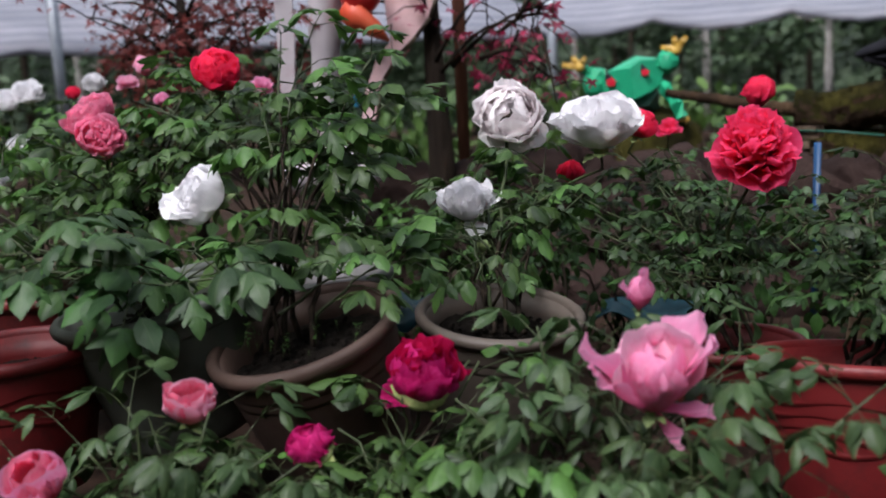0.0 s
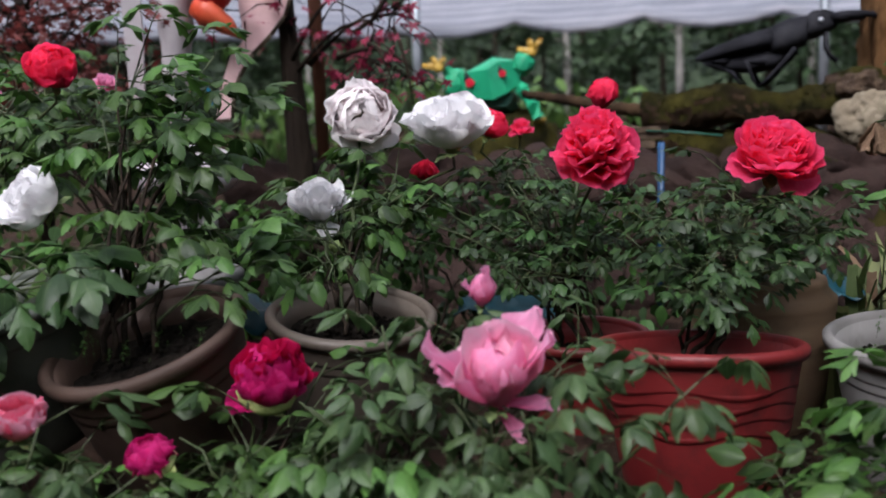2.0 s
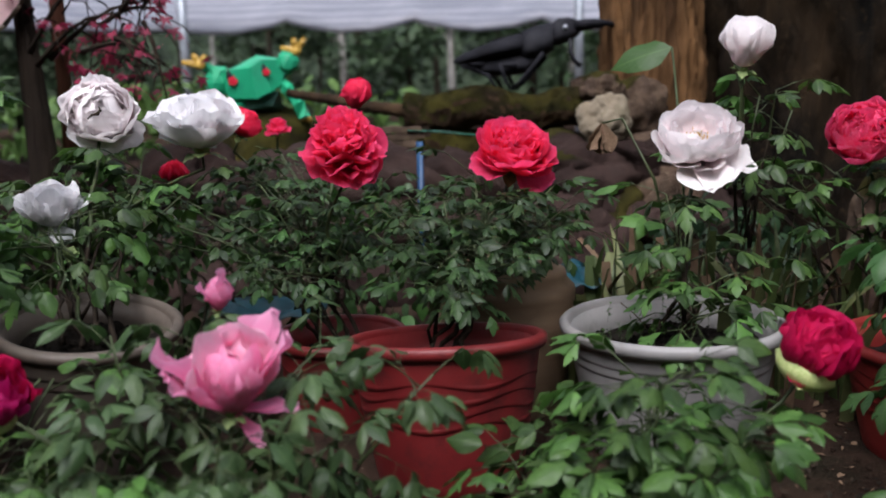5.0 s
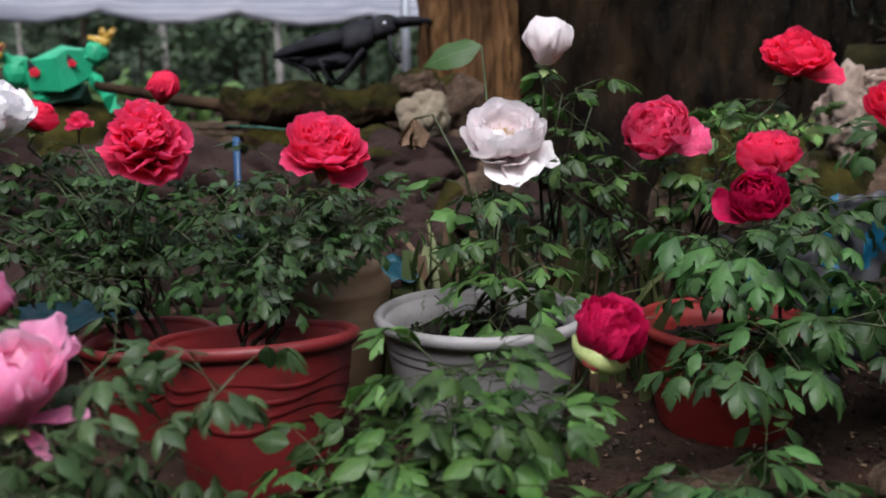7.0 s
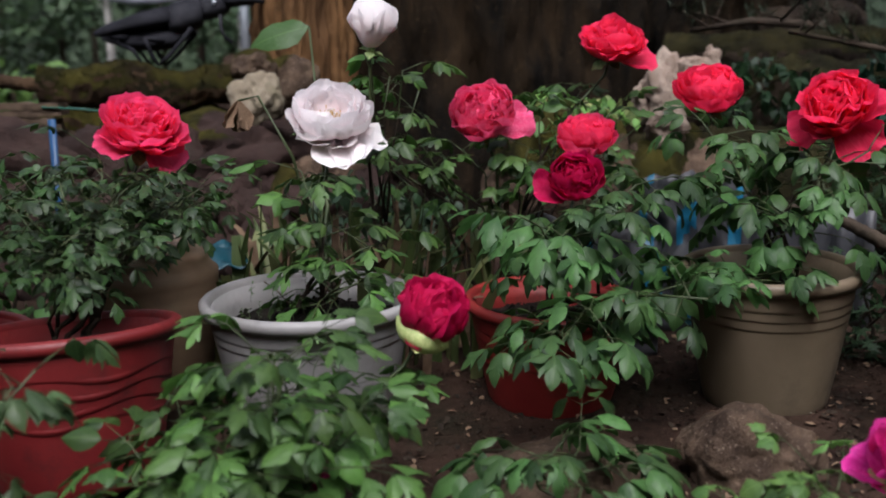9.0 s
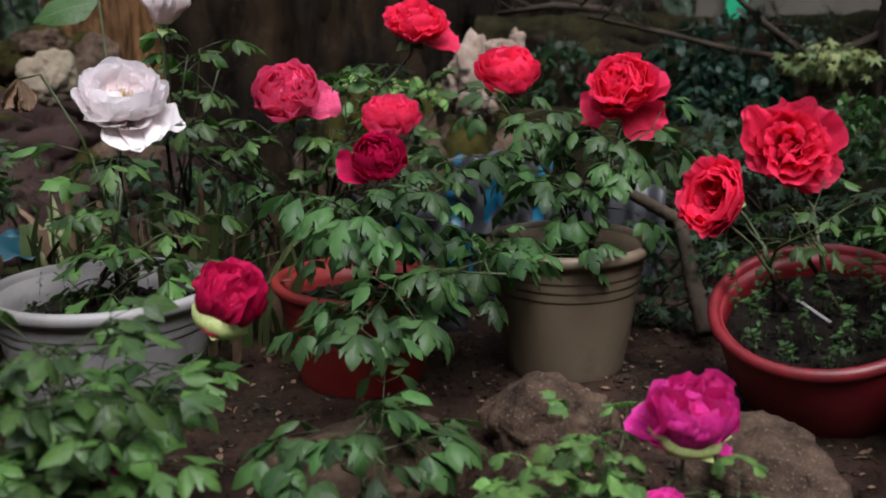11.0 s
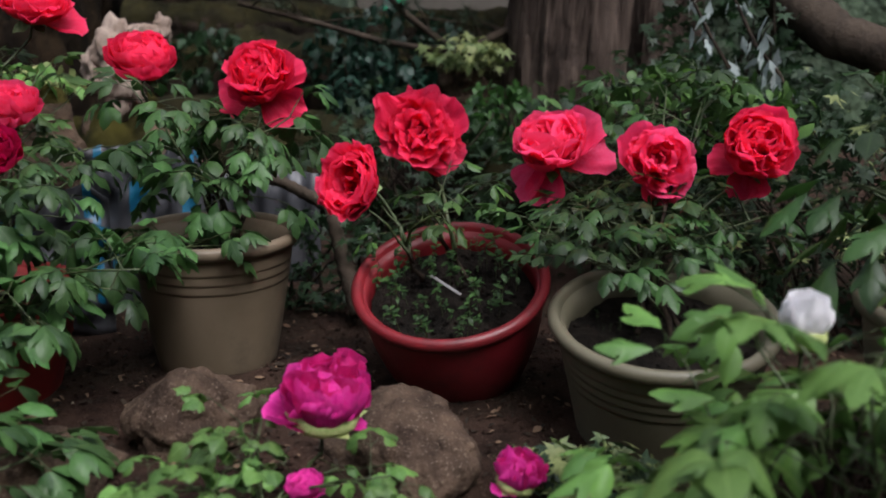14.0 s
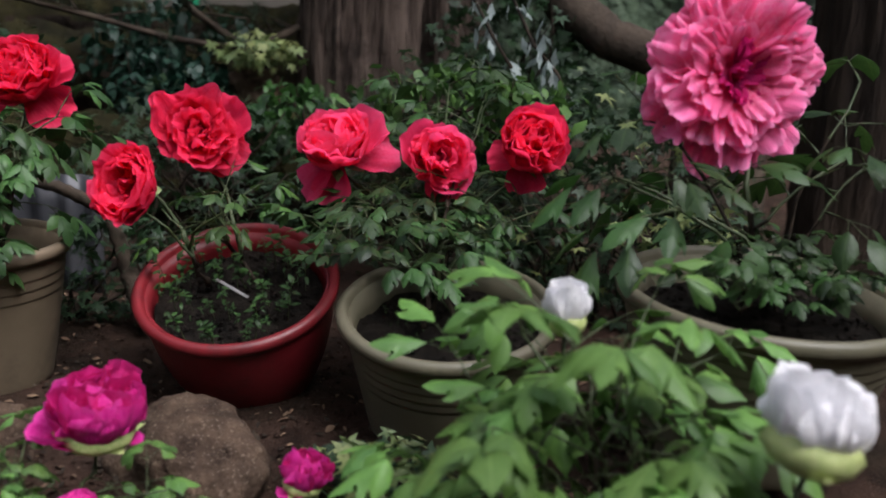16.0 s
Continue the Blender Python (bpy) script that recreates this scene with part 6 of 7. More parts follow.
def frog_statue(at, rot):
    """Folded from flat facets like sheet metal: head tilted up, two raised feet, one leg propped forward."""
    bm = bmesh.new()
    hull(bm, [(-0.16, -0.05, -0.03), (-0.14, -0.09, -0.09), (0.03, -0.17, -0.095), (0.10, -0.15, -0.065), (0.155, -0.08, -0.02), (0.14, -0.06, 0.095), (-0.13, -0.10, 0.05), (0.06, -0.15, 0.095), (0.0, 0.0, 0.125), (0.12, 0.02, 0.105), (-0.15, 0.02, 0.055), (-0.10, 0.15, 0.04), (0.10, 0.15, 0.06), (0.01, -0.175, 0.06), (0.0, 0.15, -0.10)])
    hull(bm, [(-0.15, -0.06, -0.08), (0.13, -0.10, -0.06), (0.09, -0.11, -0.13), (-0.12, -0.07, -0.16), (-0.10, 0.14, -0.21), (0.10, 0.14, -0.21), (0.04, -0.07, -0.15)], 4)
    lump(bm, (-0.215, 0, -0.01), (0.068, 0.06, 0.075), 5, 0.25, 2, 0, 0.05)
    lump(bm, (0.175, -0.04, 0.085), (0.058, 0.058, 0.066), 6, 0.25, 2, 0, 0.05)
    tube(bm, [(-0.14, 0, -0.03), (-0.20, 0, 0.03), (-0.27, -0.01, 0.075)], [0.06, 0.055, 0.026], 6)
    tube(bm, [(0.11, -0.04, 0.04), (0.17, -0.04, 0.09), (0.215, -0.04, 0.135)], [0.06, 0.055, 0.028], 6)
    tube(bm, [(0.10, -0.06, 0.0), (0.17, -0.08, -0.055), (0.225, -0.10, -0.13), (0.25, -0.11, -0.20)], [0.03, 0.037, 0.036, 0.034], 5)
    tube(bm, [(-0.08, -0.05, -0.09), (-0.10, -0.09, -0.14), (-0.10, -0.10, -0.21)], [0.05, 0.04, 0.034], 6)
    for cx, cz, toes in ((-0.285, 0.085, ((-0.09, 0.015), (-0.035, 0.055), (0.035, 0.05))), (0.215, 0.135, ((-0.075, 0.02), (-0.008, 0.07), (0.055, 0.065))), (0.25, -0.21, ((-0.06, -0.03), (0.01, -0.045)))):
        lump(bm, (cx, -0.05, cz), (0.030, 0.025, 0.026), 7, 0.1, 2, 1, 0.02)
        for dx, dz in toes:
            tube(bm, [(cx, -0.05, cz), (cx + dx * 0.7, -0.055, cz + dz * 0.7), (cx + dx, -0.055, cz + dz)], [0.022, 0.018, 0.013], 6, 1)
    for x, y, z, s in ((-0.105, -0.118, 0.01, 1.0), (0.078, -0.148, 0.045, 0.8)):
        hull(bm, [(x - 0.022 * s, y, z + 0.05 * s), (x - 0.026 * s, y - 0.008, z - 0.005), (x + 0.034 * s, y - 0.012, z - 0.012 * s), (x, y + 0.04, z), (x - 0.01, y - 0.014, z + 0.008)], 2)
        hull(bm, [(x - 0.018 * s, y - 0.016, z - 0.004), (x + 0.036 * s, y - 0.018, z - 0.012 * s), (x + 0.012 * s, y - 0.016, z + 0.012 * s), (x + 0.022 * s, y - 0.016, z - 0.034 * s), (x - 0.012 * s, y - 0.014, z - 0.034 * s), (x, y + 0.03, z - 0.012)], 3)
    ob = new("frog_statue", mesh_of("frog_statue", bm, FROG, GOLD, BLACK, RED_EYE, FROG_BELLY, smooth=False))
    ob.matrix_basis = Matrix.Translation(at) @ pose(0, 0, 0, 0, 0, rot) @ Matrix.Scale(0.93, 4)
    tagged(ob, "faceted green frog sculpture with golden webbed feet on a log", "statue")


RED_EYE = surface("red_eye_paint", (0.45, 0.012, 0.03), (0.55, 0.02, 0.05), 20, 0.4, 0.1, 30)
FROG_BELLY = surface("frog_belly_paint", (0.05, 0.16, 0.12), (0.08, 0.20, 0.15), 6, 0.5, 0.1, 30, dirt=(0.04, 0.06, 0.05), dscale=5)
frog_statue((0.936, 4.377, 0.831), -25)


def loft(bm, rings, n=16, mat=0):
    """Skins cross-sections given as (x, half width, bottom, top); upper side domed, lower side flat."""
    rows = []
    for x, hw, lo, hi in rings:
        row = []
        for k in range(n):
            a = k * math.tau / n
            cz, mid = math.sin(a), lo + (hi - lo) * 0.35
            row.append(bm.verts.new((x, hw * math.copysign(abs(math.cos(a)) ** 0.8, math.cos(a)), mid + (hi - mid if cz > 0 else mid - lo) * cz)))
        rows.append(row)
    for a, b in zip(rows, rows[1:]):
        for k in range(n):
            bm.faces.new((a[k], a[(k + 1) % n], b[(k + 1) % n], b[k])).material_index = mat
    bm.faces.new(rows[0][::-1]).material_index = mat
    bm.faces.new(rows[-1]).material_index = mat


def beetle_statue(at, rot):
    """Stag beetle with its rear low and its jaws raised; wing case, belly, thorax, head, jaws, legs in one shape."""
    bm = bmesh.new()
    loft(bm, [(-0.285, 0.012, -0.022, -0.008), (-0.255, 0.045, -0.030, 0.012), (-0.20, 0.078, -0.022, 0.034), (-0.12, 0.096, -0.010, 0.060), (-0.05, 0.100, 0.0, 0.078), (-0.004, 0.092, 0.008, 0.084)])
    loft(bm, [(-0.24, 0.03, -0.045, -0.02), (-0.18, 0.062, -0.07, -0.005), (-0.08, 0.075, -0.08, 0.005), (0.0, 0.08, -0.07, 0.01), (0.05, 0.06, -0.03, 0.01)])
    loft(bm, [(-0.014, 0.080, -0.015, 0.088), (0.0, 0.100, -0.022, 0.096), (0.045, 0.106, -0.018, 0.112), (0.09, 0.096, 0.004, 0.118), (0.108, 0.080, 0.015, 0.116)])
    loft(bm, [(0.10, 0.060, 0.028, 0.116), (0.125, 0.070, 0.032, 0.134), (0.165, 0.066, 0.044, 0.136), (0.198, 0.048, 0.062, 0.124), (0.208, 0.03, 0.072, 0.112)])
    tube(bm, [(-0.27, 0, -0.004), (-0.12, 0, 0.0625), (-0.005, 0, 0.087)], [0.002, 0.003, 0.002], 5)
    for s in (-1, 1):
        tube(bm, [(0.19, s * 0.030, 0.096), (0.225, s * 0.054, 0.104), (0.275, s * 0.056, 0.106), (0.32, s * 0.034, 0.104), (0.345, s * 0.012, 0.098)], [0.024, 0.020, 0.016, 0.012, 0.005], 8)
        tube(bm, [(0.27, s * 0.052, 0.104), (0.285, s * 0.026, 0.108)], [0.011, 0.004], 6)
        tube(bm, [(0.315, s * 0.036, 0.103), (0.318, s * 0.018, 0.107)], [0.008, 0.003], 6)
        lump(bm, (0.152, s * 0.064, 0.094), (0.012, 0.009, 0.012), 4, 0.1, 1, 1, 0.02)
        tube(bm, [(0.17, s * 0.045, 0.05), (0.172, s * 0.075, 0.0), (0.185, s * 0.085, -0.03), (0.21, s * 0.09, -0.05)], [0.009, 0.007, 0.006, 0.008], 6)
        for pts in ([(-0.16, 0.05, -0.03), (-0.235, 0.11, -0.035), (-0.14, 0.12, -0.075), (-0.11, 0.13, -0.125)], [(-0.03, 0.06, -0.04), (-0.09, 0.14, -0.04), (-0.07, 0.16, -0.10), (-0.05, 0.16, -0.130)], [(0.06, 0.07, -0.01), (0.07, 0.15, -0.005), (-0.01, 0.16, -0.095), (-0.05, 0.16, -0.130)]):
            tube(bm, [(x, s * y, z) for x, y, z in pts], [0.014, 0.011, 0.008, 0.006], 7)
    bmesh.ops.recalc_face_normals(bm, faces=bm.faces[:])
    ob = new("beetle_statue", mesh_of("beetle_statue", bm, BLACK, STEEL))
    ob.matrix_basis = Matrix.Translation(at) @ pose(0, 0, 0, 0, 0, rot) @ Matrix.Scale(1.08, 4)
    tagged(ob, "dull black stag beetle sculpture standing on the mossy log", "statue")


beetle_statue((1.886, 3.413, 0.884), -30)


def board(bm, outline, y0, thick, mat):
    """A flat cut-out of given outline in x and z, with thickness and a softened edge."""
    front = [bm.verts.new((x, y0, z)) for x, z in outline]
    back = [bm.verts.new((x, y0 + thick, z)) for x, z in outline]
    n = len(outline)
    bm.faces.new(front).material_index = mat
    bm.faces.new(back[::-1]).material_index = mat
    for k in range(n):
        bm.faces.new((front[k], back[k], back[(k + 1) % n], front[(k + 1) % n])).material_index = mat


def white_statue(at):
    """Local x runs along the bed, z up: white upright pieces on a low rounded body, a pink cut-out, a red cap with an orange point."""
    bm = bmesh.new()
    board(bm, [(-0.335, -0.12), (-0.285, -0.12), (-0.27, 0.1), (-0.265, 0.55), (-0.335, 0.55)], 0.04, 0.03, 0)
    loft_rows = [(-0.15, 0.060, -0.42), (-0.16, 0.050, -0.2), (-0.16, 0.055, -0.03), (-0.15, 0.066, 0.12), (-0.14, 0.076, 0.3), (-0.13, 0.08, 0.6)]
    tube(bm, [(x, 0.03, z) for x, r, z in loft_rows], [r for x, r, z in loft_rows], 20, 0)
    lump(bm, (-0.155, -0.02, -0.40), (0.20, 0.15, 0.105), 4, 0.10, 4, 0, 0.01)
    tube(bm, [(-0.2, 0, -0.45), (-0.2, 0, -0.80)], [0.04, 0.05], 12, 0)
    tube(bm, [(-0.1, 0, -0.45), (-0.1, 0, -0.80)], [0.04, 0.05], 12, 0)
    pink = [(0.07, 0.5), (0.25, 0.5), (0.262, 0.30), (0.26, 0.22), (0.235, 0.15), (0.18, 0.085), (0.11, 0.02), (0.055, -0.06), (0.03, -0.12), (0.018, -0.21), (-0.032, -0.21), (-0.012, -0.11), (0.035, 0.01), (0.09, 0.07), (0.08, 0.16)]
    board(bm, pink, -0.01, 0.03, 2)
    for (xa, za), (xb, zb) in zip(pink[1:11], pink[2:11]):
        tube(bm, [(xa, 0.005, za), (xb, 0.005, zb)], [0.014, 0.014], 8, 4)
    lump(bm, (-0.005, -0.07, 0.245), (0.078, 0.07, 0.085), 7, 0.05, 3, 1, 0.01)
    tube(bm, [(-0.055, -0.075, 0.185), (-0.02, -0.09, 0.155), (0.04, -0.10, 0.11), (0.09, -0.10, 0.066)], [0.045, 0.055, 0.034, 0.006], 12, 3)
    board(bm, [(-0.06, -0.16), (-0.038, -0.16), (-0.038, -0.10), (-0.056, -0.09)], -0.03, 0.02, 5)
    ob = new("garden_statue", mesh_of("garden_statue", bm, STATUE_WHITE, P_RED_PAINT, PINK_PAINT, ORANGE, POT_BEIGE, BLUE))
    for face in ob.data.polygons:
        face.use_smooth = face.material_index not in (2, 5) and len(face.vertices) < 5
    ob.location = at
    tagged(ob, "white and pale pink painted garden sculpture with orange-red top", "statue")


P_RED_PAINT = surface("red_paint", (0.45, 0.02, 0.02), (0.55, 0.03, 0.03), 6, 0.4, 0.1, 30)
PINK_PAINT = surface("pale_pink_paint", (0.62, 0.40, 0.41), (0.72, 0.50, 0.51), 5, 0.5, 0.1, 30, dirt=(0.45, 0.25, 0.22), dscale=3)
p = (-0.271, 3.368, 0.931)
white_statue((p[0], p[1], p[2]))


def wood_post(at, r, h, label):
    bm = bmesh.new()
    tube(bm, [(0, 0, -0.05), (0.01, 0, h * 0.5), (0, 0, h)], [r, r * 0.97, r * 0.95], 14)
    ob = new("wooden_post", mesh_of("wooden_post", bm, POST_WOOD))
    ob.location = at
    tagged(ob, label, "post")


p = (0.070, 3.568, 0.902)
wood_post((p[0], p[1], 0), 0.027, 2.4, "reddish brown round wooden post beside the maple")


def star_leaf(bm, uvl, m, s, mat=0):
    """A five-lobed maple leaf."""
    ring = []
    for k, (a, r) in enumerate(((-150, 0.25), (-105, 0.75), (-75, 0.35), (-50, 0.95), (-25, 0.38), (0, 1.1), (25, 0.38), (50, 0.95), (75, 0.35), (105, 0.75), (150, 0.25))):
        ring.append(bm.verts.new(m @ Vector((s * r * math.cos(radians(a)), s * r * math.sin(radians(a)), -0.15 * s * r * r))))
    c = bm.verts.new(m @ Vector((0, 0, 0.02 * s)))
    for a, b in zip(ring, ring[1:]):
        f = bm.faces.new((c, a, b))
        f.material_index = mat
        for lp, q in zip(f.loops, ((0, 0.5), (0.8, 0.2), (0.8, 0.8))):
            lp[uvl].uv = q


def maple(at, branches, mat, label, seed, n_leaves, size, trunk_r=0.03, wide=0.16):
    """Trunk and limbs; branches: (start, end) pairs, leaves hang along the outer part of each."""
    rng = random.Random(seed)
    ob = thing("maple_tree", at, label, "maple tree", "maple trees")
    o = Vector(at)
    limbs = []
    top = max(Vector(a).z for a, b in branches) - o.z
    bm = bmesh.new()
    tube(bm, [(0, 0, -0.05), (0.02, 0.01, top * 0.5), (0, 0, top + 0.25)], [trunk_r * 1.2, trunk_r, trunk_r * 0.6], 10)
    part("trunk", mesh_of("maple_trunk", bm, BARK), ob)
    bm2 = bmesh.new()
    uvl = bm2.loops.layers.uv.new("uv")
    for a, b in branches:
        a, b = Vector(a) - o, Vector(b) - o
        pts = [a.lerp(b, k / 5) + Vector((0, 0, 0.05 * math.sin(k / 5 * math.pi))) for k in range(6)]
        bm = bmesh.new()
        tube(bm, pts, [0.011 - 0.0016 * k for k in range(6)], 6)
        for k in range(7):
            t = rng.uniform(0.25, 1)
            q = a.lerp(b, t)
            e = q + Vector((rng.uniform(-wide, wide), rng.uniform(-wide, wide), rng.uniform(-wide, wide * 0.5)))
            tube(bm, [q, q.lerp(e, 0.5) + Vector((0, 0, 0.02)), e], [0.004, 0.003, 0.0015], 4)
            for _ in range(n_leaves):
                c = q.lerp(e, rng.uniform(0.3, 1.1)) + Vector((rng.gauss(0, 0.03), rng.gauss(0, 0.03), rng.gauss(-0.01, 0.03)))
                star_leaf(bm2, uvl, Matrix.Translation(c) @ pose(0, 0, 0, rng.uniform(-50, 50), rng.uniform(0, 70), rng.uniform(0, 360)), size * rng.uniform(0.6, 1.2))
        part("branch", mesh_of("maple_branch", bm, BARK), ob)
    tagged(part("leaves", mesh_of("maple_leaves", bm2, mat), ob), kind="stuff")


p = (-0.035, 3.439, 0.732)
maple((p[0], p[1], 0), [((-0.002, 3.361, 0.876), (0.281, 3.289, 1.048)), ((0.281, 3.289, 1.048), (0.428, 3.304, 1.130)), ((-0.020, 3.368, 0.918), (0.217, 3.310, 1.181)), ((0.041, 3.365, 0.898), (0.395, 3.297, 1.092)), ((0.145, 3.318, 0.917), (0.401, 3.160, 0.867)), ((0.211, 3.333, 1.005), (0.453, 3.288, 1.029)), ((0.351, 3.285, 1.014), (0.395, 3.140, 0.741)), ((0.246, 3.275, 0.959), (0.330, 3.151, 0.812)), ((-0.015, 3.384, 1.021), (-0.105, 3.313, 1.218)), ((0.008, 3.390, 1.061), (-0.448, 3.400, 1.147))], MAPLE, "young maple tree with thin dark limbs and crimson leaves", 3, 2, 0.038, 0.052)
p = (-1.057, 3.761, 0.900)
maple((p[0], p[1], 0), [((-1.077, 3.772, 0.971), (-1.424, 3.702, 1.187)), ((-1.073, 3.783, 1.040), (-0.695, 3.706, 1.172)), ((-1.070, 3.794, 1.109), (-1.193, 3.713, 1.243)), ((-1.051, 3.779, 1.016), (-0.793, 3.684, 1.041)), ((-1.072, 3.787, 1.063), (-1.295, 3.681, 1.045)), ((-1.043, 3.805, 1.177), (-0.895, 3.720, 1.272)), ((-1.068, 3.798, 1.132), (-1.354, 3.709, 1.229)), ((-1.048, 3.790, 1.085), (-0.745, 3.592, 1.098)), ((-0.880, 3.801, 1.146), (-0.610, 3.599, 1.135)), ((-1.067, 3.801, 1.155), (-1.056, 3.589, 1.092)), ((-1.065, 3.809, 1.202), (-1.184, 3.603, 1.187)), ((-1.075, 3.779, 1.017), (-1.085, 3.568, 0.962))], MAPLE_DARK, "bushy maple with dull brown-red leaves", 4, 17, 0.028, 0.03, 0.36)


# ---- dark bank and planting to the side ----
def leaf_mass(name, at, half, count, mat, label, category, seed, size=0.05, star=False, mat2=None, share=0.0, hang=0.0, core=None):
    """A dense mass of leaves over an uneven mound."""
    rng = random.Random(seed)
    bm = bmesh.new()
    uvl = bm.loops.layers.uv.new("uv")
    for k in range(count):
        while True:
            d = Vector((rng.uniform(-1, 1), rng.uniform(-1, 1), rng.uniform(-1, 1)))
            if 0.05 < d.length < 1:
                break
        d = d.normalized() * d.length ** 0.45
        n = 1 + 0.45 * noise.noise(d * 2.2 + Vector((seed, 0, 0))) + 0.2 * noise.noise(d * 6)
        p = Vector((d.x * half[0], d.y * half[1], d.z * half[2])) * n
        s = size * rng.uniform(0.55, 1.25)
        m = Matrix.Translation(p) @ pose(0, 0, 0, rng.uniform(-35, 35), rng.uniform(-5, 75 + hang), rng.uniform(0, 360))
        mt = 1 if mat2 and rng.random() < share else 0
        if star:
            star_leaf(bm, uvl, m, s * 0.62, mt)
        else:
            leaflet(bm, uvl, m, s, s * 0.55, False, rng, mt, 0.2, 0.6)
    for k in range(max(4, count // 60)):
        a = Vector((rng.uniform(-0.5, 0.5) * half[0], rng.uniform(-0.5, 0.5) * half[1], -half[2]))
        b = Vector((rng.uniform(-0.9, 0.9) * half[0], rng.uniform(-0.9, 0.9) * half[1], half[2] * rng.uniform(0, 0.9)))
        tube(bm, bend(a, b, 0.6, 5, rng, 0.02), [0.006, 0.0055, 0.005, 0.004, 0.003, 0.002], 5, 2)
    ob = new(name, mesh_of(name, bm, mat, mat2 or mat, STEM_WOOD))
    ob.location = at
    return tagged(ob, label, category, kind="stuff")


p = (2.864, 0.704, 0.286)
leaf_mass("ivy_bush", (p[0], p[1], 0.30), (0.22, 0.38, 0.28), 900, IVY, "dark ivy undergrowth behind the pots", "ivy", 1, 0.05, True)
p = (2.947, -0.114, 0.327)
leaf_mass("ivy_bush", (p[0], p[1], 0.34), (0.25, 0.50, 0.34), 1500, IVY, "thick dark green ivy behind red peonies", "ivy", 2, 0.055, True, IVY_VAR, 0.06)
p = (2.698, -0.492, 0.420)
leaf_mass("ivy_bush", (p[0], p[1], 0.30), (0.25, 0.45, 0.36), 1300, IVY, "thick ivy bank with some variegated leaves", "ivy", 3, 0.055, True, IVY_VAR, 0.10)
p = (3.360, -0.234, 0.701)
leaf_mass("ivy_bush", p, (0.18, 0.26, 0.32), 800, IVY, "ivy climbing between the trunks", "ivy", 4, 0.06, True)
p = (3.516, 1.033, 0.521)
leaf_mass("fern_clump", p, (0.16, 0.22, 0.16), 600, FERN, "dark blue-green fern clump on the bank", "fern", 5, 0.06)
p = (3.590, 0.736, 0.684)
leaf_mass("variegated_ivy", p, (0.12, 0.17, 0.06), 190, IVY_VAR, "yellow-green variegated ivy trailing over a ledge", "ivy", 6, 0.06, True)
p = (3.209, 0.475, 0.487)
leaf_mass("shrub_foliage", p, (0.10, 0.14, 0.12), 240, LEAF_FINE, "fine yellowish green shrub foliage", "shrub", 7, 0.05)
p = (2.637, -0.108, 0.579)
leaf_mass("shrub_foliage", p, (0.16, 0.30, 0.11), 330, LEAF, "mid-green shrub shoots above red blooms", "shrub", 8, 0.055)
p = (2.476, -0.645, 0.304)
leaf_mass("variegated_ivy", p, (0.1, 0.16, 0.07), 150, IVY_VAR, "variegated ivy leaves between pots", "ivy", 9, 0.05, True, IVY, 0.5)
p = (1.576, -0.062, 0.065)
leaf_mass("variegated_ivy", (p[0], p[1], 0.06), (0.09, 0.15, 0.05), 280, IVY_VAR, "low cream-edged variegated ivy on the ground", "ivy", 10, 0.05, True, IVY, 0.35)
p = (2.298, 1.728, 0.594)
leaf_mass("bank_groundcover", p, (0.20, 0.22, 0.06), 260, LEAF_PALE, "yellow-green low leafy growth on the bank", "ground cover", 16, 0.05, False, IVY_VAR, 0.3)
rock((p[0], p[1], p[2] - 0.24), (0.22, 0.24, 0.24), STONE, "mossy boulder under the low growth", 45, mossy=True)
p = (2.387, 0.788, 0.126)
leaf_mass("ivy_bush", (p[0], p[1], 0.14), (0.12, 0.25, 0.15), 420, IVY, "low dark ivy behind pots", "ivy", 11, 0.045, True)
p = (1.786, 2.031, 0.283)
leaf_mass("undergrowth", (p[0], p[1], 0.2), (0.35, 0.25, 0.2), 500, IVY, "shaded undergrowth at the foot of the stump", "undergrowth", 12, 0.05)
p = (-0.359, 2.870, 0.353)
leaf_mass("undergrowth", (p[0], p[1], 0.25), (0.5, 0.25, 0.25), 700, LEAF, "shaded leafy undergrowth behind the pots", "undergrowth", 13, 0.06)
for i, q in enumerate(((0.42, 2.62, 0.26), (0.86, 2.52, 0.26), (1.25, 2.40, 0.24), (0.10, 2.75, 0.26))):
    leaf_mass("undergrowth", q, (0.26, 0.16, 0.24), 330, LEAF_FINE, "shaded fine-leaved undergrowth before the stone bank", "undergrowth", 60 + i, 0.055)
p = (-1.696, 3.922, 0.670)
leaf_mass("undergrowth", (p[0], p[1], 0.35), (0.8, 0.3, 0.4), 900, LEAF_PALE, "light green shrubs behind the white peonies", "shrub", 14, 0.07)
p = (1.090, 8.092, 0.647)
leaf_mass("far_shrubs", (p[0], p[1], 0.45), (2.5, 0.7, 0.5), 900, LEAF_PALE, "yellow-green shrubs below the shade cloth", "shrub", 15, 0.16)


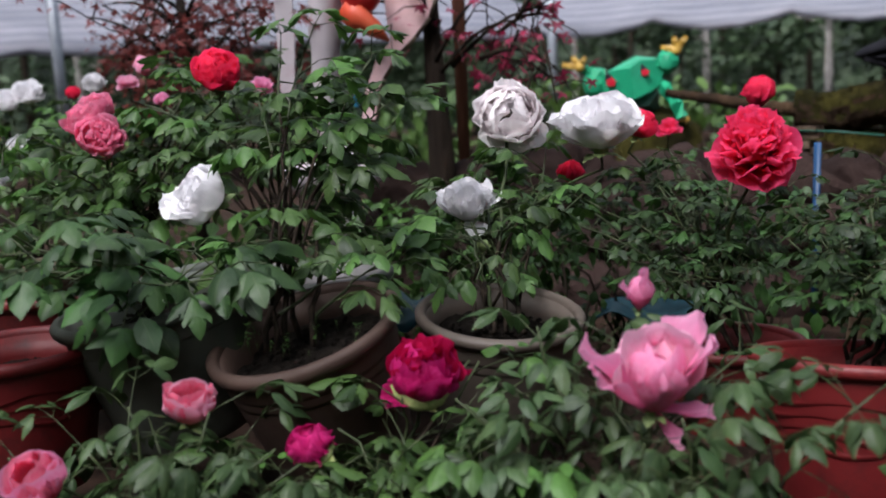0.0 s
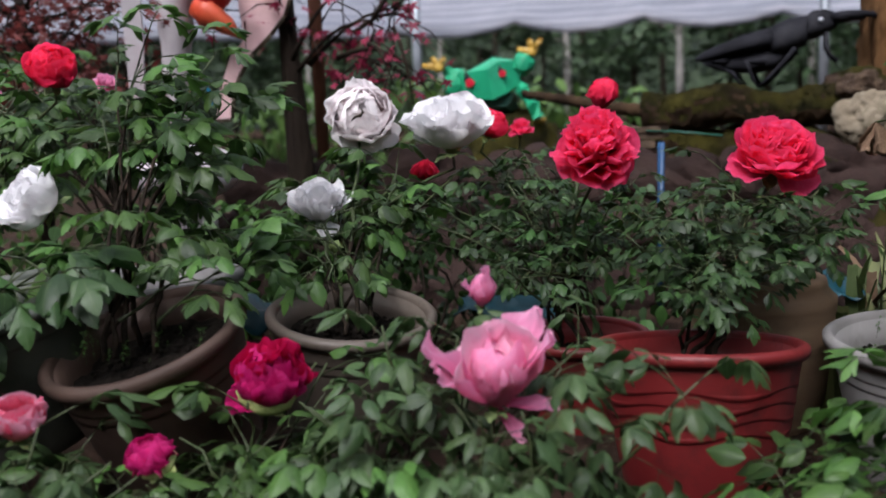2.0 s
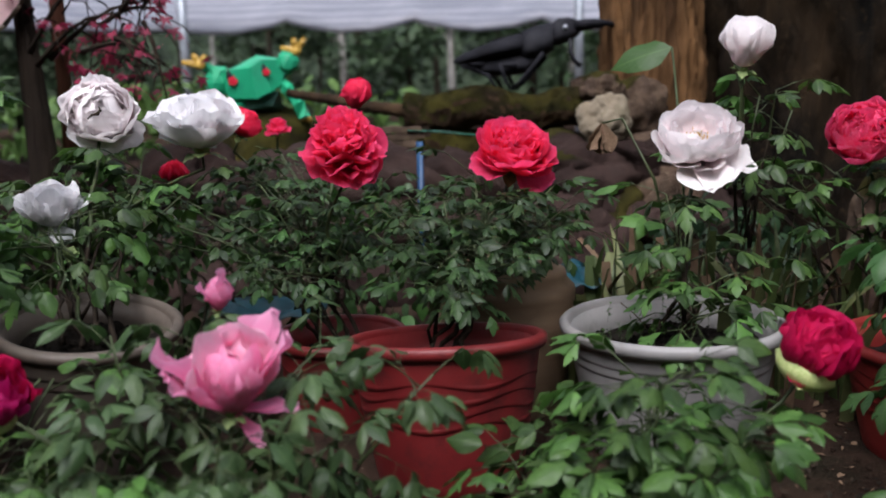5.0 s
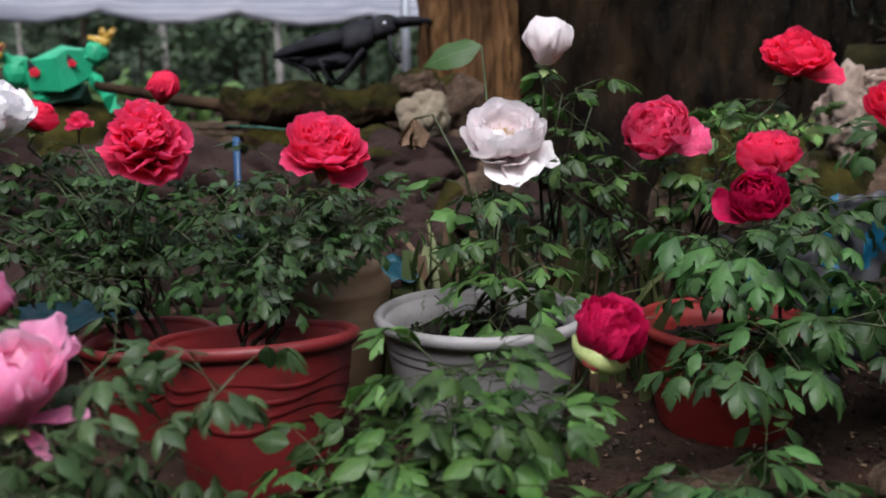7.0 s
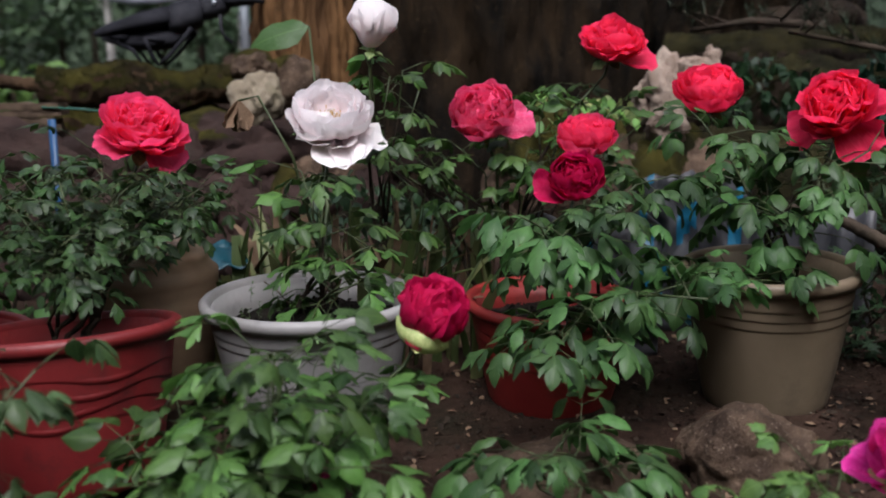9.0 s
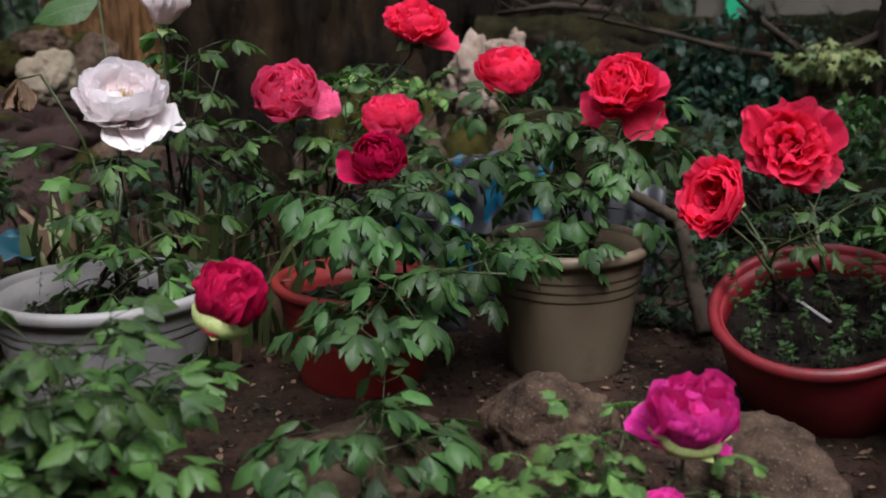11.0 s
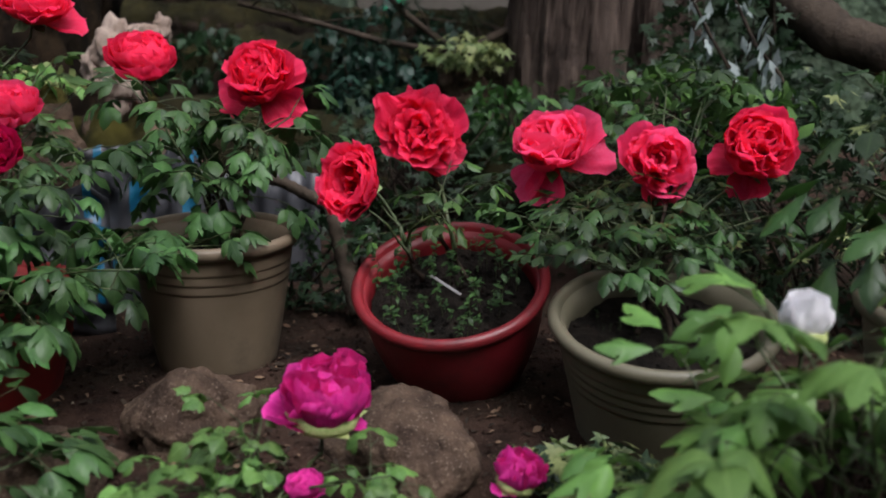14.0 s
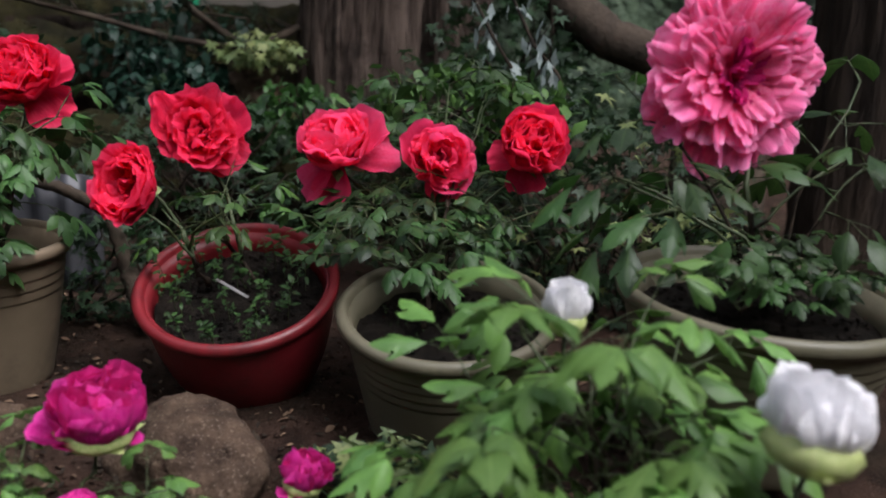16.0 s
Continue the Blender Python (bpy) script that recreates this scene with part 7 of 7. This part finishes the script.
def silver_vine(points, label, seed):
    rng = random.Random(seed)
    o = Vector(points[0])
    bm = bmesh.new()
    uvl = bm.loops.layers.uv.new("uv")
    pts = [Vector(p) - o for p in points]
    tube(bm, pts, [0.006] * len(pts), 5, 1)
    for a, b in zip(pts, pts[1:]):
        for k in range(9):
            c = a.lerp(b, k / 9) + Vector((rng.gauss(0, 0.015), rng.gauss(0, 0.022), rng.gauss(0, 0.02)))
            ln = rng.uniform(0.045, 0.08)
            leaflet(bm, uvl, Matrix.Translation(c) @ pose(0, 0, 0, rng.uniform(-60, 60), rng.uniform(20, 90), rng.uniform(0, 360)), ln, ln * 0.42, True, rng, 0, 0.2, 0.5)
    ob = new("silver_vine", mesh_of("silver_vine", bm, SILVER, STEM_WOOD))
    ob.location = o
    tagged(ob, label, "vine")


silver_vine([(3.082, -0.078, 0.882), (3.009, -0.146, 0.767), (2.940, -0.210, 0.672)], "trailing vine with pale silvery leaves", 2)
silver_vine([(3.095, -0.188, 0.903), (2.960, -0.272, 0.739), (2.948, -0.343, 0.661), (2.880, -0.389, 0.578)], "trailing vine with pale silvery white leaves", 5)


def limb(points, radii, mat, name, label, category="branch"):
    o = Vector(points[0])
    pts = [Vector(p) - o for p in points]
    fine, rr = [], []
    for i in range(len(pts) - 1):
        for k in range(5):
            t = k / 5
            fine.append(pts[i].lerp(pts[i + 1], t) + Vector((0.012 * noise.noise(Vector((i + t, 3, 0)) * 2), 0.012 * noise.noise(Vector((i + t, 9, 0)) * 2), 0.012 * noise.noise(Vector((i + t, 5, 0)) * 2))))
            rr.append((radii[i] * (1 - t) + radii[i + 1] * t) * (1 + 0.12 * noise.noise(Vector((i * 3 + t * 9, 1, 1)))))
    bm = bmesh.new()
    tube(bm, fine + [pts[-1]], rr + [radii[-1]], 12)
    ob = new(name, mesh_of(name, bm, mat))
    ob.location = o
    return tagged(ob, label, category)


limb([(3.542, -0.174, 1.062), (3.360, -0.373, 0.880), (3.242, -0.518, 0.766), (3.190, -0.711, 0.704), (3.066, -0.863, 0.337), (2.948, -0.920, 0.030)], [0.075, 0.075, 0.07, 0.075, 0.085, 0.11], BARK_GREY, "leaning_tree", "leaning grey-brown trunk arching over the ivy", "tree")
limb([(1.005, 4.056, 0.763), (1.154, 3.913, 0.729), (1.288, 3.778, 0.691), (1.441, 3.566, 0.663)], [0.020, 0.026, 0.030, 0.034], BARK_LOG, "fallen_branch", "brown fallen branch reaching from log to frog")
limb([(2.507, 1.132, 0.355), (2.394, 0.894, 0.349), (2.389, 0.758, 0.294), (2.327, 0.688, 0.148), (2.275, 0.625, 0.050)], [0.014, 0.016, 0.02, 0.024, 0.03], BARK_GREY, "exposed_root", "bare curving root beside the red pot", "root")


def pine_branch(points, label, seed):
    rng = random.Random(seed)
    o = Vector(points[0])
    ob = thing("pine_branch", o, label, "pine branch", "pine branches")
    pts = [Vector(p) - o for p in points]
    bm = bmesh.new()
    tube(bm, pts, [0.018 - 0.012 * i / len(pts) for i in range(len(pts))], 7)
    ends = []
    for a, b in zip(pts, pts[1:]):
        for k in range(4):
            q = a.lerp(b, rng.random())
            e = q + Vector((rng.uniform(-0.12, 0.12), rng.uniform(-0.2, 0.2), rng.uniform(-0.03, 0.16)))
            tube(bm, [q, q.lerp(e, 0.5), e], [0.006, 0.005, 0.003], 4)
            ends.append((q, e))
    part("limb", mesh_of("pine_limb", bm, BARK_GREY), ob)
    bm = bmesh.new()
    for q, e in ends:
        for _ in range(46):
            c = q.lerp(e, rng.uniform(0.4, 1.05))
            d = Vector((rng.gauss(0, 1), rng.gauss(0, 1), rng.gauss(0.4, 0.8))).normalized() * rng.uniform(0.05, 0.09)
            s = d.cross(Vector((0.3, 0.5, 0.8))).normalized() * 0.0016
            bm.faces.new([bm.verts.new(v) for v in (c - s, c + s, c + d)])
    tagged(part("needles", mesh_of("pine_needles", bm, PINE), ob), kind="stuff")


pine_branch([(3.803, 0.613, 0.777), (3.640, 0.794, 0.678), (3.477, 1.027, 0.716), (3.391, 1.250, 0.776), (3.276, 1.514, 0.837)], "dark gnarled pine limb with needle tufts", 1)
pine_branch([(3.641, 0.795, 0.688), (3.556, 0.959, 0.815), (3.547, 1.111, 0.957)], "forked pine twig with dark needles", 2)
pine_branch([(3.449, 1.462, 0.861), (3.298, 1.672, 0.881), (3.164, 1.840, 0.849)], "dark pine spray above the bank", 3)

# bank logs: their moss colour already carries the shade
mossy_log((3.768, 2.363, 0.747), (4.440, 0.682, 0.765), 0.11, "dark mossy log forming the top of the bank", 21, BARK, MOSS_SHADED)
mossy_log((3.503, 2.116, 0.517), (4.152, 0.561, 0.533), 0.20, "big shaded log in the bank", 22, BARK, MOSS_SHADED)
mossy_log((3.205, 2.080, 0.277), (3.773, -0.216, 0.263), 0.20, "rotten log at the foot of the bank, moss darkened for shade", 23, BARK, MOSS_SHADED)
p = (3.702, 0.778, 0.533)
rock(p, (0.11, 0.11, 0.10), STONE, "brown boulder among ferns on the bank", 31)
p = (4.330, 1.975, 0.803)
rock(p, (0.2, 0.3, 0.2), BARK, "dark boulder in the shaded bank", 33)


def driftwood(at, rot):
    bm = bmesh.new()
    for c, size, k in (((-0.05, 0, 0.0), (0.10, 0.08, 0.12), 1), ((-0.03, 0, -0.14), (0.09, 0.08, 0.12), 2), ((0.06, 0, 0.06), (0.07, 0.05, 0.06), 3), ((0.15, 0.01, 0.10), (0.035, 0.03, 0.055), 4), ((-0.12, 0.02, -0.06), (0.05, 0.05, 0.08), 5)):
        lump(bm, c, size, k * 3.3, 0.55, 4, 0, 0.26)
    for v in bm.verts:
        v.co += Vector((noise.noise(v.co * 40), noise.noise(v.co * 40 + Vector((5, 0, 0))), noise.noise(v.co * 40 + Vector((0, 9, 0))))) * 0.006
    ob = new("driftwood", mesh_of("driftwood", bm, DRIFT))
    ob.matrix_basis = Matrix.Translation(at) @ pose(0, 0, 0, 0, 0, rot) @ Matrix.Scale(0.8, 4)
    tagged(ob, "bleached gnarled driftwood piece propped on the bank", "driftwood")


driftwood((2.842, 1.683, 0.66), -50)
rock((2.90, 1.72, 0.26), (0.2, 0.2, 0.26), STONE, "brown boulder under the driftwood", 46, mossy=True)


def ribbed_sheet(a, b, h, ribs, mat, label, seed, name="ribbed_sheet"):
    """An upright ribbed sheet between two ground points."""
    a, b = Vector(a), Vector(b)
    side = (b - a).normalized()
    nrm = Vector((-side.y, side.x, 0))
    bm = bmesh.new()
    n = ribs * 8
    cols = []
    for i in range(n + 1):
        p = a.lerp(b, i / n) + nrm * 0.012 * math.sin(i / 8 * math.tau)
        cols.append([bm.verts.new(p + Vector((0, 0, h * j / 4)) + nrm * 0.03 * noise.noise(Vector((i * 0.05, j * 0.7, seed)))) for j in range(5)])
    for c, d in zip(cols, cols[1:]):
        for j in range(4):
            bm.faces.new((c[j], d[j], d[j + 1], c[j + 1]))
    ob = new(name, mesh_of(name, bm, mat))
    s = ob.modifiers.new("thick", "SOLIDIFY")
    s.thickness = 0.004
    return tagged(ob, label, "metal sheet", "ribbed sheets")


a, b = (2.547, 1.722, 0.304), (2.657, 0.908, 0.286)
ribbed_sheet((a[0], a[1], -0.02), (b[0], b[1], -0.02), 0.36, 11, SHEET, "weathered grey ribbed sheet closing the bed", 1)
a, b = (2.414, 1.979, 0.403), (2.579, 1.771, 0.296)
ribbed_sheet((a[0], a[1], -0.02), (b[0], b[1], -0.02), 0.36, 7, BLUE, "blue ribbed plastic sheet behind foliage", 2)


def tarp(at, size, label, seed, rot=0):
    """A crumpled piece of blue plastic."""
    bm = bmesh.new()
    n = 14
    g = [[bm.verts.new(((i / n - 0.5) * size[0] + 0.02 * noise.noise(Vector((i, j, seed))), (j / n - 0.5) * size[1], 0.5 * size[2] * (noise.noise(Vector((i * 0.22, j * 0.22, seed))) + 0.5))) for j in range(n + 1)] for i in range(n + 1)]
    for i in range(n):
        for j in range(n):
            bm.faces.new((g[i][j], g[i + 1][j], g[i + 1][j + 1], g[i][j + 1]))
    ob = new("blue_tarp", mesh_of("blue_tarp", bm, TARP))
    ob.matrix_basis = Matrix.Translation(at) @ pose(0, 0, 0, 0, 0, rot)
    s = ob.modifiers.new("thick", "SOLIDIFY")
    s.thickness = 0.004
    tagged(ob, label, "tarp", "blue tarps")


for i, (q, sx, sz) in enumerate((((0.573, 2.457, 0.169), 0.30, 0.08), ((1.272, 2.039, 0.257), 0.16, 0.10), ((-0.129, 2.053, 0.291), 0.2, 0.12))):
    tarp((q[0], q[1], q[2] if i == 3 else max(0.03, q[2] - 0.03)), (sx, 0.25, sz), "crumpled blue plastic tarp behind the pots", i, -20)


def plastic_sheet(at, size, rot, seed):
    """A crumpled upright piece of blue plastic film."""
    bm = bmesh.new()
    n = 18
    g = [[bm.verts.new(((i / n - 0.5) * size[0], 0.05 * noise.noise(Vector((i * 0.45, j * 0.3, seed))) + 0.02 * noise.noise(Vector((i * 1.3, j * 1.1, seed))), j / n * size[1] * (0.95 + 0.12 * noise.noise(Vector((i * 0.3, seed, 0)))))) for j in range(n + 1)] for i in range(n + 1)]
    for i in range(n):
        for j in range(n):
            f = bm.faces.new((g[i][j], g[i + 1][j], g[i + 1][j + 1], g[i][j + 1]))
            f.material_index = 1 if noise.noise(Vector((i * 0.35, j * 0.2, seed + 4))) > 0.24 else 0
    ob = new("plastic_sheet", mesh_of("plastic_sheet", bm, SHEET, BLUE))
    ob.matrix_basis = Matrix.Translation(at) @ pose(0, 0, 0, 0, 0, rot)
    ob.modifiers.new("thick", "SOLIDIFY").thickness = 0.002
    tagged(ob, "crumpled grey and bright blue plastic sheet standing behind pots", "plastic sheet")


p = (1.957, 1.325, 0.364)
plastic_sheet((p[0], p[1], 0.0), (0.34, 0.38), -55, 3)
p = (2.285, 1.253, 0.499)
plastic_sheet((p[0], p[1], 0.0), (0.30, 0.46), -60, 8)
HOSE = surface("green_hose_rubber", (0.012, 0.075, 0.05), (0.02, 0.10, 0.07), 20, 0.5)


def green_hose(points):
    o = Vector(points[0])
    bm = bmesh.new()
    tube(bm, [Vector(p) - o for p in points], [0.004] * len(points), 8)
    ob = new("garden_hose", mesh_of("garden_hose", bm, HOSE))
    ob.location = o
    tagged(ob, "thin green garden hose strung along under the log", "hose")


green_hose([(1.309, 3.320, 0.598), (1.421, 3.253, 0.590), (1.551, 3.173, 0.572)])


PIPE = surface("blue_pipe_plastic", (0.005, 0.035, 0.095), (0.008, 0.050, 0.13), 6, 0.45, 0.2, 30)


def blue_pipe(a, b):
    bm = bmesh.new()
    a, b = Vector(a), Vector(b)
    tube(bm, [(0, 0, 0), b - a], [0.012, 0.012], 10)
    ob = new("blue_pipe", mesh_of("blue_pipe", bm, PIPE))
    ob.location = a
    tagged(ob, "thin blue plastic pipe standing in the bed", "pipe")


a = (1.146, 2.777, 0.300)
b = (1.170, 2.821, 0.581)
blue_pipe((a[0], a[1], 0), (b[0], b[1], b[2]))


def stone_bank(origin, rot, rows):
    """Red-brown stones stacked as the face of the bank."""
    rng = random.Random(4)
    ob = thing("stone_bank", Matrix.Translation(origin) @ pose(0, 0, 0, 0, 0, rot), "stack of red-brown stones facing the bank", "stone bank")
    for r in range(rows):
        x = -1.4 + 0.1 * r
        while x < 1.4:
            w, h = rng.uniform(0.22, 0.50), rng.uniform(0.16, 0.24)
            bm = bmesh.new()
            lump(bm, (0, 0, 0), (w * 0.58, 0.15, h * 0.66), r * 31 + len(ob.children), 0.45, 4, 0, 0.16)
            part("stone", mesh_of("bank_stone", bm, PLANK), ob, Matrix.Translation((x + w / 2, 0.07 * r + rng.uniform(-0.05, 0.05), 0.06 + r * 0.17)) @ pose(0, 0, 0, 0, rng.uniform(-25, 25), rng.uniform(-20, 20)))
            x += w * 0.8


p = (0.783, 3.166, 0.286)
stone_bank((p[0], p[1], 0), -22, 3)

# ---- strap-leaved clump, dry leaf, small weeds ----
def strap_clump(at, n, length, label, seed, spread=0.16):
    rng = random.Random(seed)
    ob = thing("daylily_clump", at, label, "daylily", "strap-leaved clumps")
    for k in range(n):
        a = rng.uniform(0, math.tau)
        ln, out = length * rng.uniform(0.6, 1.1), rng.uniform(0.02, 0.55)
        p0 = Vector((rng.gauss(0, spread * 0.45), rng.gauss(0, spread * 0.45), 0))
        bm = bmesh.new()
        uvl = bm.loops.layers.uv.new("uv")
        prev = None
        cut = 0.011 if rng.random() < 0.6 else 0.0008
        ln *= 0.85 if cut > 0.001 else 1.0
        side = Vector((-math.sin(a), math.cos(a), 0))
        for i in range(8):
            t = i / 7
            c = p0 + Vector((math.cos(a) * out * ln * t ** 2, math.sin(a) * out * ln * t ** 2, ln * (t - 0.55 * out * t ** 3)))
            w = (0.013 - cut * 0.7) * (1 - t ** 3) + cut
            cur = [bm.verts.new(c - side * w), bm.verts.new(c - Vector((0, 0, 0.003))), bm.verts.new(c + side * w)]
            if prev:
                for j in range(2):
                    f = bm.faces.new((prev[j], prev[j + 1], cur[j + 1], cur[j]))
                    for lp, q in zip(f.loops, ((t - 0.14, j / 2), (t - 0.14, (j + 1) / 2), (t, (j + 1) / 2), (t, j / 2))):
                        lp[uvl].uv = q
            prev = cur
        part("blade", mesh_of("blade", bm, DRY_LEAF if rng.random() < 0.28 else (STRAP if rng.random() < 0.6 else STRAP_PALE)), ob)


STRAP = leafy("strap_leaf", (0.040, 0.062, 0.016), (0.095, 0.125, 0.040), (0.11, 0.14, 0.05))
STRAP_PALE = leafy("strap_leaf_pale", (0.12, 0.14, 0.05), (0.22, 0.22, 0.10), (0.2, 0.2, 0.1))
for i, q in enumerate(((1.289, 1.792, 0.286), (1.378, 1.677, 0.294), (1.512, 1.649, 0.280), (1.629, 1.574, 0.277), (1.808, 1.578, 0.268), (1.458, 1.919, 0.258))):
    strap_clump((q[0], q[1], 0.0), 28, 0.46, "clump of cut green and withered strap leaves", i + 1)


BROAD = leafy("broad_leaf", (0.026, 0.070, 0.010), (0.042, 0.10, 0.015), (0.10, 0.20, 0.045))


def lone_leaf(at, rot, length, mat, label, stalk_to, seed, curl=0.5, name="peony_leaf"):
    rng = random.Random(seed)
    ob = thing(name, at, label, "leaf")
    bm = bmesh.new()
    uvl = bm.loops.layers.uv.new("uv")
    leaflet(bm, uvl, pose(0, 0, 0, *rot), length, length * 0.55, False, rng, 0, 0.15, curl)
    part("blade", mesh_of("leaf_blade", bm, mat), ob)
    bm = bmesh.new()
    e = Vector(stalk_to) - Vector(at)
    tube(bm, [Vector((0, 0, 0)), e * 0.4 + Vector((0, 0, 0.03)), e], [0.003, 0.0035, 0.004], 5)
    part("stalk", mesh_of("leaf_stalk", bm, STEM_GREEN), ob)


lone_leaf((1.509, 1.893, 0.833), (-55, 10, 147), 0.165, BROAD, "single broad pointed green leaf on a thin stalk", (1.370, 1.641, 0.382), 1)


def dry_bloom(at):
    rng = random.Random(8)
    ob = thing("withered_bloom", at, "brown withered bloom hanging on its stalk", "withered flower")
    for k in range(7):
        part("petal", petal_set("tongue", DRY_LEAF)[k % 4], ob, pose(0, 0, 0.03, 180 + rng.uniform(-28, 28), rng.uniform(-22, 22), k * 51) @ Matrix.Diagonal((0.07, 0.07, 0.07, 1)))
    bm = bmesh.new()
    tube(bm, [(0, 0, 0.03), (0.04, -0.02, 0.04), (0.10, -0.06, -0.10), (0.14, -0.1, -0.35)], [0.003, 0.003, 0.004, 0.004], 6)
    part("stalk", mesh_of("dry_stalk", bm, STEM_GREEN), ob)


dry_bloom((1.207, 1.739, 0.631))


def petal_scrap(at):
    bm = bmesh.new()
    tube(bm, [(-0.016, 0, -0.012), (-0.008, -0.004, -0.004), (0.004, -0.003, -0.002), (0.011, 0.002, 0.006), (0.008, 0.004, 0.014)], [0.0015, 0.0028, 0.0042, 0.0036, 0.0012], 6)
    ob = new("dry_petal_scrap", mesh_of("dry_petal_scrap", bm, STEM_WOOD))
    ob.location = at
    tagged(ob, "dark curled dry scrap stuck on the white bloom", "plant debris")


petal_scrap((0.146, 2.078, 0.725))


def sprig_mesh(seed, mat):
    rng = random.Random(seed)
    bm = bmesh.new()
    uvl = bm.loops.layers.uv.new("uv")
    e = Vector((rng.gauss(0, 0.15), rng.gauss(0, 0.15), 1))
    tube(bm, [(0, 0, 0), e * 0.5 + Vector((0.04, 0, 0)), e], [0.014, 0.011, 0.006], 4, 1, cap=False)
    for j in range(rng.randrange(9, 17)):
        ln = rng.uniform(0.10, 0.27)
        leaflet(bm, uvl, Matrix.Translation(e * rng.uniform(0.3, 1)) @ pose(0, 0, 0, 0, rng.uniform(-40, 25), rng.uniform(0, 360)), ln, ln * 0.42, False, rng, 0, 0.2, 0.5)
    return mesh_of("sprig", bm, mat, STEM_GREEN)


SPRIGS = {}


def weeds(at, r, n, label, seed, tall=0.07, mat=None, tilt=0):
    rng = random.Random(seed)
    mat = mat or LEAF
    if mat.name not in SPRIGS:
        SPRIGS[mat.name] = [sprig_mesh(60 + i, mat) for i in range(7)]
    bm = bmesh.new()
    for k in range(n):
        a, q = rng.uniform(0, math.tau), r * math.sqrt(rng.random())
        s = tall * rng.uniform(0.2, 1) ** 1.3
        had = len(bm.verts)
        bm.from_mesh(rng.choice(SPRIGS[mat.name]))
        bm.verts.ensure_lookup_table()
        m = pose(q * math.cos(a), q * math.sin(a), -0.012, 0, 0, rng.uniform(0, 360)) @ Matrix.Diagonal((s, s, s, 1))
        for v in bm.verts[had:]:
            v.co = m @ v.co
    ob = new("weed_patch", mesh_of("weed_patch", bm, mat, STEM_GREEN))
    ob.matrix_basis = Matrix.Translation(at) @ pose(0, 0, 0, 0, tilt, 0)
    tagged(ob, label, "weeds", kind="stuff")


weeds((1.982, 0.315, 0.228), 0.155, 60, "small green weeds sprouting in the red bowl pot", 1, 0.11, LEAF_FINE, -24)
weeds((1.196, 1.457, 0.248), 0.165, 30, "small weeds in the white pot", 2, 0.06)
weeds((-0.271, 1.532, 0.359), 0.12, 16, "tiny weeds on the soil of the brown pot", 3, 0.05, LEAF)
weeds((1.885, -0.125, 0.225), 0.13, 14, "sparse tiny weeds in the olive pot", 4, 0.03, LEAF)


def plant_tag(at, rot):
    bm = bmesh.new()
    bmesh.ops.create_cube(bm, size=1.0)
    for v in bm.verts:
        v.co = Vector((v.co.x * 0.080 * (1 - 0.25 * (v.co.x > 0) * abs(v.co.y)), v.co.y * 0.011, v.co.z * 0.002))
    bmesh.ops.bevel(bm, geom=bm.edges[:], offset=0.0008, segments=1, affect="EDGES")
    ob = new("plant_label", mesh_of("plant_label", bm, POT_WHITE, smooth=False))
    ob.matrix_basis = Matrix.Translation(at) @ pose(0, 0, 0, *rot)
    tagged(ob, "blank whitish plastic plant label lying on soil", "plant label")


plant_tag((1.942, 0.311, 0.247), (0, -24, 80))


def far_hut(at, rot):
    ob = thing("hut", Matrix.Translation(at) @ pose(0, 0, 0, 0, 0, rot), "pale plastered hut wall with green door frame beyond the trees", "hut")
    for name, sz, c, mt in (("wall", (2.4, 0.12, 2.6), (0, 0, 1.3), WALL_PALE), ("door_frame", (0.16, 0.06, 2.0), (-0.9, -0.10, 1.0), FROG), ("roof", (2.8, 1.6, 0.08), (0, 0.5, 2.66), SHEET)):
        bm = bmesh.new()
        bmesh.ops.create_cube(bm, size=1.0)
        for v in bm.verts:
            v.co = Vector((v.co.x * sz[0] + c[0], v.co.y * sz[1] + c[1], v.co.z * sz[2] + c[2]))
        part(name, mesh_of(name, bm, mt, smooth=False), ob)


p = (7.590, 1.505, 1.220)
far_hut((p[0], p[1], 0), -70)

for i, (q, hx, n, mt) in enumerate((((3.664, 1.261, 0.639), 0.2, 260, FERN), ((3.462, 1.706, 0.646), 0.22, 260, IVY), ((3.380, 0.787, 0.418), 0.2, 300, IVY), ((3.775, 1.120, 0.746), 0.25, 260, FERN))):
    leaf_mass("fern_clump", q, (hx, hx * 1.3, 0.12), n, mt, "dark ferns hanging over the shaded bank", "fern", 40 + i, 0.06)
